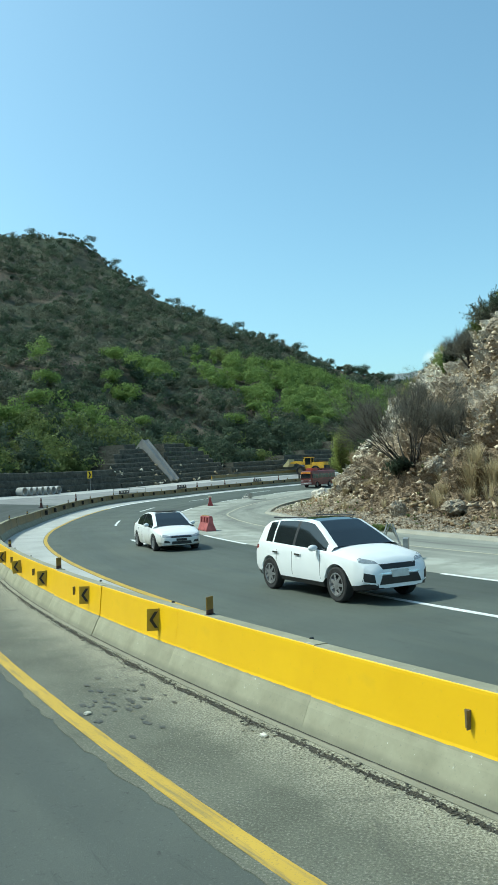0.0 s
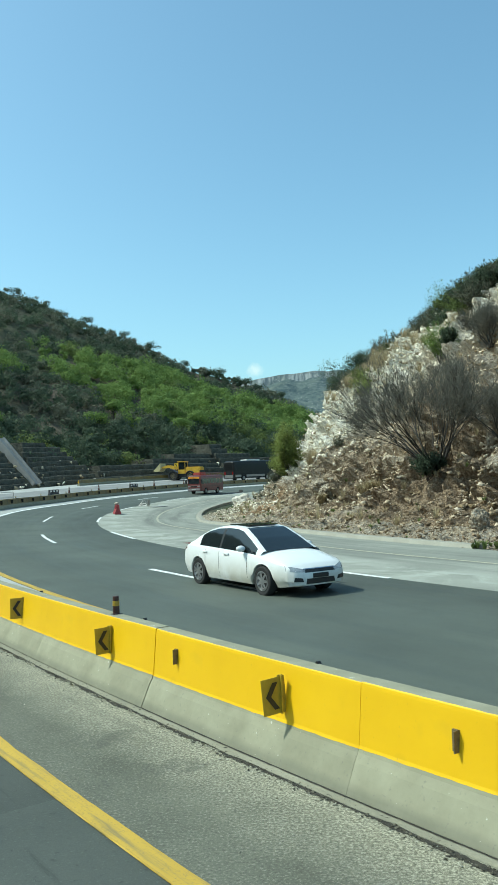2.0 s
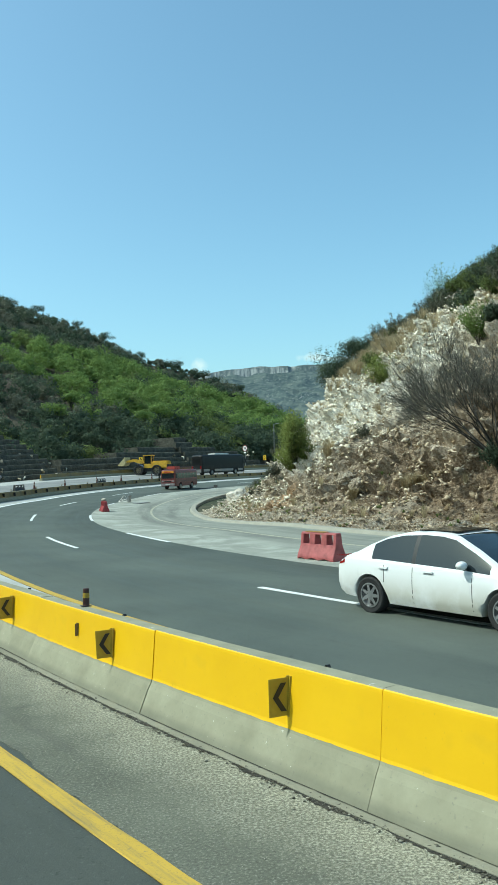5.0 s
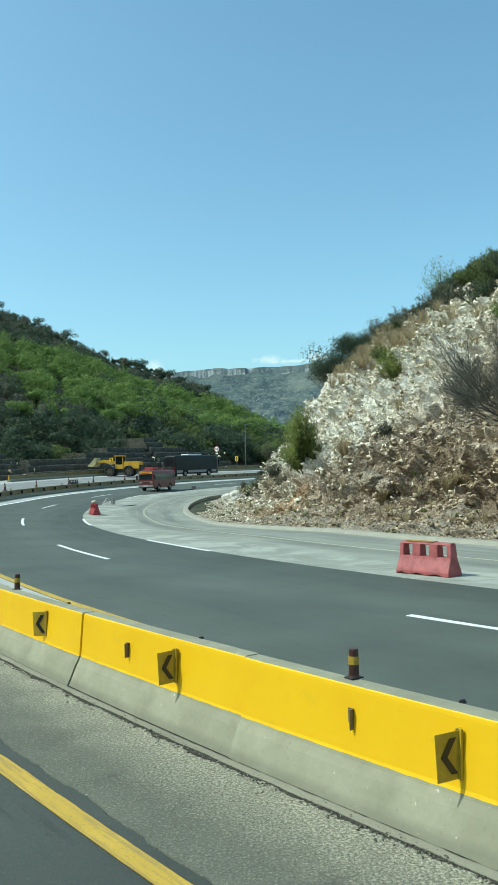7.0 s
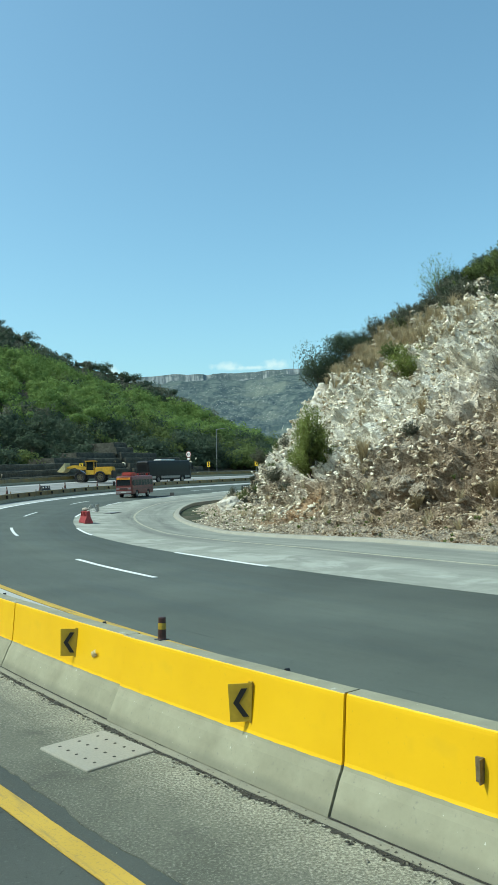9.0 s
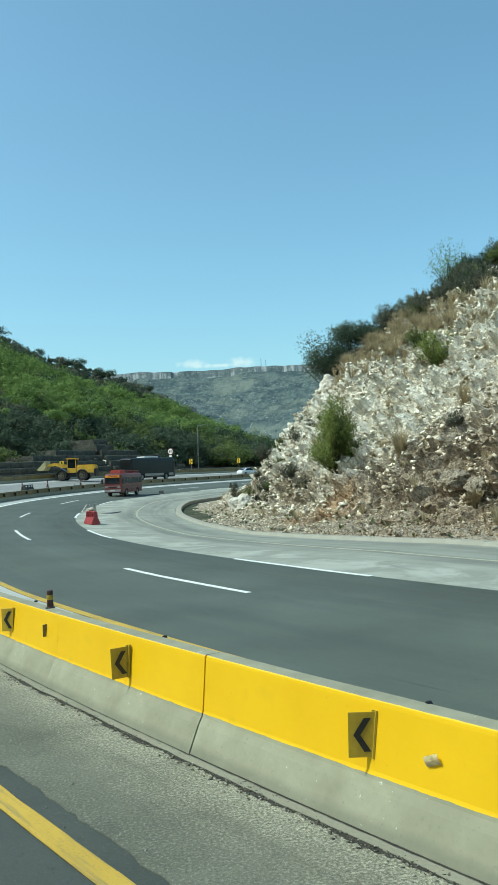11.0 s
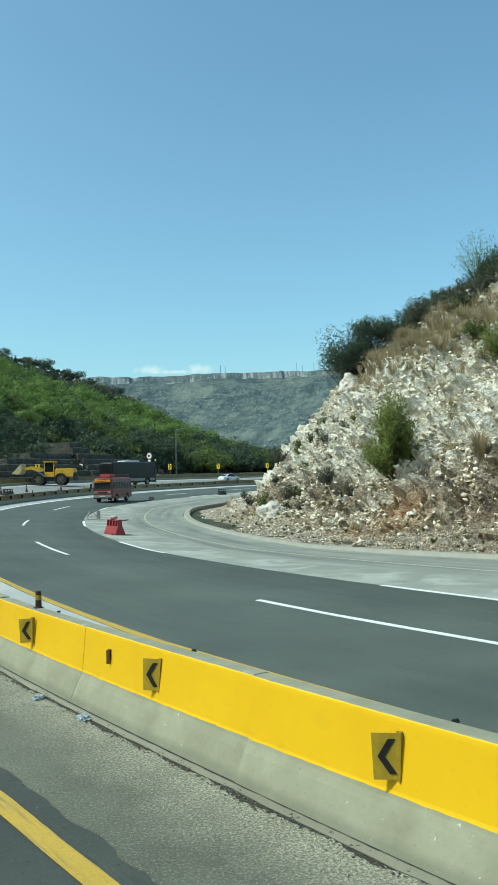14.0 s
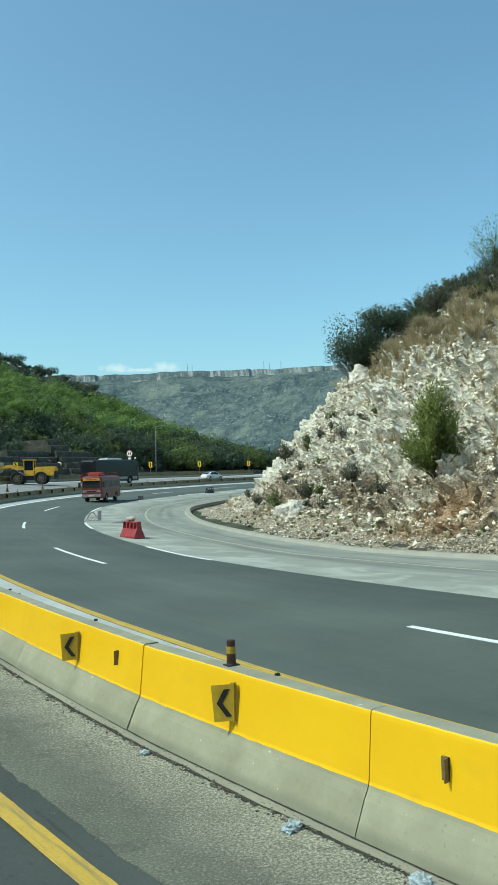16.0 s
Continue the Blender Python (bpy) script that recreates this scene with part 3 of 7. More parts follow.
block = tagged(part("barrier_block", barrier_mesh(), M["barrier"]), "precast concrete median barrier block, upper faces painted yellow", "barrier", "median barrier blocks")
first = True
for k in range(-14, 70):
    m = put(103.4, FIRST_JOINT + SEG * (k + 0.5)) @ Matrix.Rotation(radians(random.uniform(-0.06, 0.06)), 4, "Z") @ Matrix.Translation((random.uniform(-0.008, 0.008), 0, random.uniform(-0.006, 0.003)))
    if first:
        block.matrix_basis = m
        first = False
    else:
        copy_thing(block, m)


def chevron_sign():
    """Hinged at the origin on the barrier's face, the plate along x."""
    bm = bmesh.new()
    box(bm, -0.03, 0.2, -0.003, 0.003, 0.445, 0.755)
    bmesh.ops.bevel(bm, geom=bm.edges[:], offset=0.0012, segments=1, affect="EDGES")
    thing = tagged(part("chevron_plate", bm, PLATE_M), "square yellow chevron plate with black arrow standing out from the barrier", "road sign", "chevron plates on the median barrier")
    bm = bmesh.new()
    for s in (1, -1):                                   # the two strokes of the arrow, on both faces
        for y0, y1 in ((0.0035, 0.0075), (-0.0075, -0.0035)):
            pts = ((0.165, 0.6), (0.115, 0.6), (0.04, 0.6 + s * 0.115), (0.09, 0.6 + s * 0.115))
            lo = [bm.verts.new((x, y0, z)) for x, z in pts]
            hi = [bm.verts.new((x, y1, z)) for x, z in pts]
            bm.faces.new(lo)
            bm.faces.new(hi[::-1])
            for i in range(4):
                bm.faces.new((lo[i], lo[(i + 1) % 4], hi[(i + 1) % 4], hi[i]))
    part("arrow", bm, BLACK_M, thing, "black painted arrow")
    bm = bmesh.new()
    box(bm, -0.022, 0.03, -0.016, -0.004, 0.44, 0.765)
    for v in box(bm, -0.006, 0.008, -0.004, 0.026, 0.44, 0.765):
        v.co.x += 0.09 * (0.765 - v.co.z)               # the flange lies along the sloping face
    part("bracket", bm, PLATE_M, thing, "bent sheet-metal bracket")
    return thing


chev = chevron_sign()
first = True
CHEVRONS = (-55.9, -54.2, -48.93, -47.13, -45.26, -43.52, -41.69, -39.93, -38.24, -36.42, -34.62, -32.8, -30.99, -29.06, -27.34, -25.57, -23.86) + tuple(-22.08 + 1.75 * i for i in range(36))
FOLD = (10, 20, 12, 20, 20, 10, 4, 14, 18, 6, 45, 36, 10, 52, 56, 46, 32)     # how far each plate is bent back along the wall
for k, p in enumerate(CHEVRONS):
    rng = random.Random(k * 7 + 1)
    fold = FOLD[k] if k < len(FOLD) else rng.uniform(5, 40)
    p -= math.degrees(0.2 * math.sin(radians(fold)) / 103.2)
    m = put(103.4, p) @ Matrix.Translation((0.1, 0, rng.uniform(-0.025, 0.01))) @ Matrix.Rotation(radians(-fold), 4, "Z") @ Matrix.Rotation(radians(rng.uniform(-2, 5)), 4, "Y")
    if first:
        chev.matrix_basis, first = m, False
    else:
        copy_thing(chev, m)


def dark_plate():
    bm = bmesh.new()
    box(bm, 0.09, 0.32, -0.006, 0.006, 0.42, 0.74)
    return tagged(part("sign_plate", bm, BLACK_M), "black sign plate standing out from the barrier's inner face", "road sign", "dark plates on the median barrier")


back = dark_plate()
for k in range(16, 66):                                  # the same plates on the inner face
    rng = random.Random(k * 5 + 3)
    m = put(103.4, FIRST_JOINT + SEG * k + 0.9, 180 + rng.uniform(-6, 6))
    if k > 16:
        copy_thing(back, m)
    else:
        back.matrix_basis = m


def marker_bracket():
    bm = bmesh.new()
    box(bm, 0.11, 0.165, -0.004, 0.004, 0.52, 0.67)
    box(bm, 0.1, 0.122, -0.05, 0.004, 0.52, 0.67)
    return tagged(part("marker_bracket", bm, RUST_M), "small rusty bracket on the barrier's yellow face", "bracket", "brackets on the median barrier")


mk = marker_bracket()
for i, p in enumerate((-52.2, -46.66, -44.55, -42.54, -37.74, -35.89, -29.8, -26.85, -24.45, -21.2, -18.6)):
    m = put(103.4, p, random.uniform(-12, 12), random.uniform(-0.02, 0.02))
    if i:
        copy_thing(mk, m)
    else:
        mk.matrix_basis = m


def paper_tag():
    """A bent scrap of pale sheet stuck aslant on the barrier's face."""
    bm = bmesh.new()
    rows = [[bm.verts.new((0.004 + 0.014 * math.sin(2.6 * j / 4), -0.06 + 0.12 * i / 6, -0.034 + 0.068 * j / 4 + 0.003 * math.sin(i * 1.9))) for i in range(7)] for j in range(5)]
    for a, b in zip(rows, rows[1:]):
        for i in range(6):
            bm.faces.new((a[i], a[i + 1], b[i + 1], b[i]))
    bmesh.ops.solidify(bm, geom=bm.faces[:], thickness=0.003)
    bmesh.ops.recalc_face_normals(bm, faces=bm.faces)
    return tagged(part("paper_tag", bm, plain("pale_torn_sheet", (0.62, 0.56, 0.36), 0.6, vary=0.3, scale=25)), "bent pale scrap of sheet stuck on the barrier", "tag")


paper_tag().matrix_basis = put(103.4, -33.15) @ Matrix.Translation((0.124, 0, 0.56)) @ Matrix.Rotation(radians(24), 4, "X")

POST_M = plain("dull_red_brown_plastic", (0.048, 0.017, 0.013), 0.5, vary=0.4, scale=18)
BAND_M = plain("yellow_reflective_band", (0.36, 0.24, 0.025), 0.45, vary=0.25, scale=30)


def drum(bm, rings, sides=14):
    """A turned upright from rings of radius and height, closed above."""
    rows = [[bm.verts.new((r * math.cos(6.2832 * i / sides), r * math.sin(6.2832 * i / sides), z)) for i in range(sides)] for r, z in rings]
    for a, b in zip(rows, rows[1:]):
        for i in range(sides):
            bm.faces.new((a[i], a[(i + 1) % sides], b[(i + 1) % sides], b[i]))
    bm.faces.new(rows[-1])
    bm.faces.new(rows[0][::-1])


def delineator():
    bm = bmesh.new()
    box(bm, -0.06, 0.06, -0.05, 0.05, 0.838, 0.848)
    bmesh.ops.bevel(bm, geom=bm.edges[:], offset=0.003, segments=1, affect="EDGES")
    thing = tagged(part("delineator_post", bm, BLACK_M), "short red-brown post with a yellow band on the barrier", "post", "posts on the median barrier")
    bm = bmesh.new()
    drum(bm, ((0.046, 0.848), (0.042, 0.86), (0.038, 1.05), (0.035, 1.062), (0.02, 1.066)))
    part("post", bm, POST_M, thing)
    bm = bmesh.new()
    drum(bm, ((0.0422, 0.945), (0.0428, 0.948), (0.0412, 1.005), (0.0405, 1.008)))
    part("band", bm, BAND_M, thing, "dull yellow reflective band")
    return thing


def flat_marker():
    """The broad flat markers of the near end."""
    bm = bmesh.new()
    box(bm, -0.075, 0.075, -0.03, 0.03, 0.838, 0.846)
    thing = tagged(part("flat_marker", bm, BLACK_M), "flat brown and yellow marker board upright on the barrier", "post", "flat markers on the median barrier")
    for nm, z0, z1, mt in (("lower_panel", 0.846, 0.905, POST_M), ("upper_panel", 0.906, 1.07, plain("faded_mustard_panel", (0.20, 0.12, 0.015), 0.5, vary=0.2))):
        bm = bmesh.new()
        box(bm, -0.072, 0.072, -0.012, 0.012, z0, z1)
        bmesh.ops.bevel(bm, geom=bm.edges[:], offset=0.003, segments=1, affect="EDGES")
        part(nm, bm, mt, thing)
    return thing


fm = flat_marker()
for i, p in enumerate((-57.6, -53.7, -49.71, -45.65)):
    m = put(103.38, p, 30 + 8 * (i % 2))
    if i:
        copy_thing(fm, m)
    else:
        fm.matrix_basis = m
dl = delineator()
first = True
for k, p in enumerate((-41.62, -37.66, -33.77, -29.67, -25.48) + tuple(-21.4 + 4.03 * i for i in range(19))):
    rng = random.Random(k + 40)
    m = put(103.36, p, rng.uniform(-25, 25)) @ Matrix.Rotation(radians(rng.uniform(-2, 2)), 4, "Y")
    if first:
        dl.matrix_basis, first = m, False
    else:
        copy_thing(dl, m)


def stud():
    bm = bmesh.new()
    v = box(bm, -0.018, 0.018, -0.024, 0.024, 0.836, 0.858)
    for q in v[4:]:
        q.co.y *= 0.3
    return tagged(part("reflector_stud", bm, BLACK_M), "small black reflector stud on the barrier's top", "reflector", "studs on the median barrier")


st = stud()
for i, p in enumerate((-50.9, -49.0, -47.2, -45.4, -43.65, -41.95, -40.1, -38.2, -36.5, -34.8, -33.05, -31.2, -29.3, -27.6, -25.8, -23.9, -22.2, -20.4)):
    m = put(103.31, p, random.uniform(-10, 10))
    if i:
        copy_thing(st, m)
    else:
        st.matrix_basis = m


# ---- terrain ----
CREST_PHI = (-60, 20, 38, 42, 43.5, 44.6, 46, 48.5, 51.5, 56, 60, 62, 64, 66, 70, 80, 95)
CREST_R = (300, 335, 335, 328, 303, 276, 244, 231, 220, 207, 194, 183, 158, 140, 130, 126, 126)
CREST_K = (.5, .54, .53, .52, .51, .51, .49, .475, .455, .415, .40, .36, .275, .26, .24, .2, .2)


def hill_z(R, phi):
    """The scrub hill outside the bend."""
    z0 = float(lift(120, phi))
    fade = np.interp(phi, (-75, -45), (0.0, 1.0))
    crest, k = float(np.interp(phi, CREST_PHI, CREST_R)), float(np.interp(phi, CREST_PHI, CREST_K)) * fade
    foot = 125.5
    if R < foot:
        return z0 - 0.06
    up = (min(R, crest) - foot) * k
    over = max(0.0, R - crest)
    z = z0 + up - min(over * 0.35, up + 14)
    w = min(1.0, (R - foot) / 30)
    a = radians(phi)
    x, y = CX - R * math.cos(a), CY + R * math.sin(a)
    rough = noise.fractal((x * 0.022, y * 0.022, 0.0), 0.9, 2.1, 5)
    return z + w * (rough * 4.0 + noise.noise((x * 0.11, y * 0.11, 3.0)) * 1.1)


CUT_R = (0, 30, 45, 56, 59, 62, 65, 68.5, 70, 74.2, 78.5, 79.5, 81.3, 83, 84.8, 85.8, 90)
CUT_Z = (27, 26, 23.5, 20.5, 19.5, 18.2, 16.5, 14.5, 13.6, 9.5, 4.5, 3.1, 1.15, .55, .2, .06, .05)


def terrain():
    phis = np.unique(np.concatenate([np.arange(-180, 180, 6.0), np.arange(-30, 76, 0.75)]))
    phis = phis[phis < 180]
    radii = np.concatenate([[0.01, 20, 40, 55, 65, 72, 78, 82, 84.5, 86.6, 93, 103, 110, 117, 121, 123, 125.5], np.arange(128, 345, 3.2), [360, 400, 460, 540, 640, 780, 1000, 1300, 1800, 2600, 3600, 4700]])
    verts, faces = [], []
    n = len(phis)
    for R in radii:
        for p in phis:
            a = radians(p)
            x, y = CX - R * math.cos(a), CY + R * math.sin(a)
            if R < 86:
                z = float(np.interp(R, CUT_R, CUT_Z)) - (3.6 if R < 81 else 1.6 if R < 84 else 0.5)
            elif R < 122:
                z = float(lift(R, p)) - 0.12
            elif R < 345:
                z = hill_z(R, p)
            else:
                z = hill_z(345, p) * max(0.0, 1 - (R - 345) / 300) - min(R - 345, 500) * 0.02 + noise.fractal((x * 0.0012, y * 0.0012, 7.0), 0.9, 2.0, 5) * min(55.0, (R - 345) * 0.05)
            verts.append((x, y, z))
    for i in range(len(radii) - 1):
        for j in range(n):
            a, b = i * n + j, i * n + (j + 1) % n
            faces.append((a, b, b + n, a + n))
    ob = mesh_object("ground", verts, faces, M["hill"], True)
    return structure(ob, "dry scrub hillside of brown earth and stone", "ground")


terrain()


def mountain():
    """A long table mountain with a pale cliff band, some two kilometres off."""
    nu, nv = 380, 150
    verts, faces = [], []
    ox, oy = -9.0, 12.0
    for j in range(nv):
        d = 620 + 2100 * (j / (nv - 1))
        for i in range(nu):
            q = i * 150 / nu
            b = radians(-24 + 62 * i / (nu - 1))
            x, y = ox + d * math.sin(b), oy + d * math.cos(b)
            top = 326 + 9 * noise.noise((q * 0.07, 0, 0)) + 3 * noise.noise((q * 0.35, 2, 0)) + 0.22 * (q - 60) - 26 * max(0.0, min(1.0, (56 - q) / 14))
            ridge = noise.hetero_terrain((x * 0.0026, y * 0.0026, 1.0), 1.0, 2.1, 7, 0.6) - 0.6
            fine = noise.fractal((x * 0.016, y * 0.016, 4.0), 0.7, 2.1, 5)
            edge = 2318 + 13 * noise.fractal((x * 0.006, 5, 0), 0.6, 2.2, 4)
            cliff = 21 + 9 * noise.noise((x * 0.004, 11, 0)) + 9 * noise.noise((x * 0.02, 3, 0))
            u = min(1.0, (d - 620) / 1690)
            if d < edge:
                side = min(1.0, (1 - u) * 5, u * 8)
                z = -25 + (top + 25 - cliff) * (0.25 * u + 0.75 * u ** 1.9) + ridge * 34 * side + fine * (5 + 5 * side)
            else:
                z = top + fine * 1.2
            verts.append((x, y, z))
    for j in range(nv - 1):
        for i in range(nu - 1):
            a = j * nu + i
            faces.append((a, a + 1, a + nu + 1, a + nu))
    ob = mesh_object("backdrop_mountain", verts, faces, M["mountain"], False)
    structure(ob, "distant table mountain with a pale cliff band, blue haze painted in", "mountain")
    mast = plain("far_mast_steel", (0.2, 0.22, 0.25), 0.6)
    for i, (b, h) in enumerate(((8.0, 46), (8.35, 40), (13.6, 45), (14.0, 38), (14.85, 43))):
        d = 2420
        c = Vector((ox + d * math.sin(radians(b)), oy + d * math.cos(radians(b)), 325))
        bm = bmesh.new()
        w = 0.8
        for p in ((-w, 0), (w, 0), (0, w)):
            a, e = c + Vector((p[0], p[1], 0)), c + Vector((p[0] * 0.4, p[1] * 0.4, h))
            v = [bm.verts.new(a + Vector(o)) for o in ((-.28, 0, 0), (.28, 0, 0), (0, .3, 0))] + [bm.verts.new(e + Vector(o)) for o in ((-.2, 0, 0), (.2, 0, 0), (0, .2, 0))]
            for f in ((0, 1, 4, 3), (1, 2, 5, 4), (2, 0, 3, 5), (3, 4, 5)):
                bm.faces.new([v[k] for k in f])
        tagged(part("radio_mast", bm, mast), "thin grey radio mast on the distant mountain", "mast", "radio masts")


mountain()


# ---- the rock cutting ----
CUT_STEP = 0.13
CUT_PH = np.arange(-62, 46, CUT_STEP)
cut_s = [(86.74, -0.05), (86.3, 0.03)]
for R in np.arange(85.6, 66, -0.15):
    cut_s.append((R, float(np.interp(R, CUT_R, CUT_Z))))
for R in np.arange(65.5, 28, -0.9):
    cut_s.append((R, float(np.interp(R, CUT_R, CUT_Z))))


def cutting():
    verts = []
    for R, z in cut_s:
        steep = 0.0 if z < 0.3 else min(1.0, (z - 0.3) / 1.6)
        for p in CUT_PH:
            a = radians(p)
            c, s = math.cos(a), math.sin(a)
            arcm = p * 1.4
            zz = z * (1 + 0.10 * noise.noise((arcm * 0.045, 2.0, 0)))
            if 82.5 < R < 86.4:                         # a shallow ditch behind the kerb at the far end
                zz -= 0.34 * min(1.0, max(0.0, (p + 9) / 6)) * min(1.0, (R - 82.5) / 1.5)
            x, y = CX - R * c, CY + R * s
            big = noise.noise((arcm * 0.16, R * 0.16, zz * 0.16 + 4)) * 0.9
            mid = noise.turbulence((x * 0.55, y * 0.55, zz * 0.55), 4, False) - 0.55
            d, pts = noise.voronoi((x * 0.8, y * 0.8, zz * 0.8))
            blocks = (d[1] - d[0]) * 0.75 - 0.2
            sm = noise.noise((x * 2.6, y * 2.6, zz * 2.6)) * 0.14
            e, g = x * 0.6 + y * 0.5 + zz * 0.62, x * 0.5 - y * 0.7 + zz * 0.5    # broken ledges across the bedding
            h = zz * 0.75 - x * 0.45 + y * 0.3
            sm += (noise.cell((e * 1.1, g * 0.9, h * 1.5)) - 0.5) * 0.5 + (noise.cell((e * 2.6 + 7, g * 2.1, h * 3.2)) - 0.5) * 0.36
            d2, _ = noise.voronoi((x * 2.1, y * 2.1, zz * 2.1))
            off = steep * (big + mid * 1.0 + blocks * (0.7 + 0.4 * noise.noise((x * 0.1, y * 0.1, 9))) + (d2[1] - d2[0]) * 0.32 + sm) + (1 - steep) * sm * 0.35
            if R < 66:
                off *= 0.6
            verts.append((x - c * off * 0.75, y + s * off * 0.75, zz + off * 0.55 + float(lift(86, p)) + 0.03))
    n = len(CUT_PH)
    faces = [(i * n + j, i * n + j + 1, (i + 1) * n + j + 1, (i + 1) * n + j) for i in range(len(cut_s) - 1) for j in range(n - 1)]
    ob = mesh_object("rock_cutting", verts, faces, M["rock"], False)
    structure(ob, "broken cream limestone and brown earth cutting above the road", "rock face")
    return np.array(verts).reshape(len(cut_s), n, 3)


CUT = cutting()


def on_cut(R, phi):
    i = int(np.argmin([abs(c[0] - R) for c in cut_s]))
    j = int(np.clip(round((phi - CUT_PH[0]) / CUT_STEP), 0, len(CUT_PH) - 1))
    return Vector(CUT[i, j])


# ---- stones, grass and shrubs of the cutting ----
def fast_mesh(name, V, F, mat, smooth=False, normals=None):
    """A mesh from arrays: V (n, 3), F (m, 3 or 4); normals (n, 3) round off the shading of a crown."""
    V, F = np.asarray(V, np.float32), np.asarray(F, np.int32)
    me = bpy.data.meshes.new(name)
    k = F.shape[1]
    me.vertices.add(len(V))
    me.vertices.foreach_set("co", V.ravel())
    me.loops.add(F.size)
    me.loops.foreach_set("vertex_index", F.ravel())
    me.polygons.add(len(F))
    me.polygons.foreach_set("loop_start", np.arange(0, F.size, k, dtype=np.int32))
    if smooth:
        me.polygons.foreach_set("use_smooth", np.ones(len(F), bool))
    me.materials.append(mat)
    me.update(calc_edges=True)
    if normals is not None:
        me.polygons.foreach_set("use_smooth", np.ones(len(F), bool))
        me.normals_split_custom_set_from_vertices(np.asarray(normals, np.float32).tolist())
    return new(name, me)


def broken_shapes(count):
    """Angular stone shapes: hulls of a few random points."""
    out = []
    rng = random.Random(15)
    for _ in range(count):
        bm = bmesh.new()
        for _ in range(7):
            v = Vector([rng.choice((-1, 1)) * rng.random() ** 0.6 for _ in range(3)])
            bm.verts.new(Vector((v.x, v.y * 0.85, v.z * 0.7)))
        bmesh.ops.convex_hull(bm, input=bm.verts)
        bmesh.ops.delete(bm, geom=[v for v in bm.verts if not v.link_faces], context="VERTS")
        bmesh.ops.triangulate(bm, faces=bm.faces)
        bm.verts.index_update()
        out.append((np.array([v.co[:] for v in bm.verts]), np.array([[v.index for v in f.verts] for f in bm.faces])))
        bm.free()
    return out


SHAPES = broken_shapes(14)


def stones(name, places, sizes, mat, seed, flat=1.0):
    """Angular broken stones, joined."""
    rng = np.random.default_rng(seed)
    P, S = np.array([tuple(p) for p in places]), np.array(sizes)
    kind = np.arange(len(P)) % len(SHAPES)
    V, F, c = [], [], 0
    for k, (sv, sf) in enumerate(SHAPES):
        p, z = P[kind == k], S[kind == k]
        n = len(p)
        q = rng.normal(0, 1, (n, 4))
        q /= np.linalg.norm(q, axis=1)[:, None]
        w, x, y, t = q.T
        rot = np.stack([1 - 2 * (y * y + t * t), 2 * (x * y - w * t), 2 * (x * t + w * y), 2 * (x * y + w * t), 1 - 2 * (x * x + t * t), 2 * (y * t - w * x), 2 * (x * t - w * y), 2 * (y * t + w * x), 1 - 2 * (x * x + y * y)], -1).reshape(n, 3, 3)
        shape = sv[None] * (z[:, None] * rng.uniform(0.6, 1.4, (n, 3)))[:, None, :]
        shape = np.einsum("nij,nvj->nvi", rot, shape) * np.array([1, 1, flat]) + p[:, None, :]
        V.append(shape.reshape(-1, 3))
        F.append((np.arange(n)[:, None, None] * len(sv) + sf[None]).reshape(-1, 3) + c)
        c += n * len(sv)
    return fast_mesh(name, np.concatenate(V), np.concatenate(F), mat)


srng = random.Random(5)
pl, sz = [], []
for i in range(105000):
    p = srng.uniform(-50, 10)
    R = 85.2 - (srng.random() ** 1.05) * 22
    v = on_cut(R, p + srng.uniform(-.08, .08))
    bank = noise.noise((v.x * 0.22, v.y * 0.22, v.z * 0.3)) + 0.5 * noise.noise((v.x * 0.7, v.y * 0.7, v.z * 0.7 + 5))
    white = 0.25 if -19 < p < 6 and R < 80 else -0.12           # the white face is all rubble, the rest patches of it
    if R < 82.3 and bank + white < srng.uniform(-0.3, 0.15):
        continue
    s = 0.045 + 0.17 * srng.random() ** 2.6
    if R > 82.3:
        if srng.random() < (0.45 if p < -6 else 0.88):
            continue
        s *= srng.choice((0.25, 0.35, 0.45, 0.8))
    pl.append(v + Vector((srng.uniform(-.1, .1), srng.uniform(-.1, .1), s * 0.25)))
    sz.append(s)
for i in range(17000):                                   # broken chips cover the apron up to the kerb
    p, R = srng.uniform(-47, 6), 86.1 - srng.random() * 4.2
    if noise.noise((p * 0.5, R * 0.7, 3)) < srng.uniform(-0.5, 0.1) or p > -6 and srng.random() < 0.8:
        continue
    s = 0.02 + 0.055 * srng.random() ** 1.8
    pl.append(on_cut(R, p + srng.uniform(-.08, .08)) + Vector((srng.uniform(-.1, .1), srng.uniform(-.1, .1), s * 0.3)))
    sz.append(s)
tagged(stones("loose_stones", pl, sz, M["stone"], 11, 0.75), "loose broken cream limestone lying over the cutting", "stones", kind="stuff")


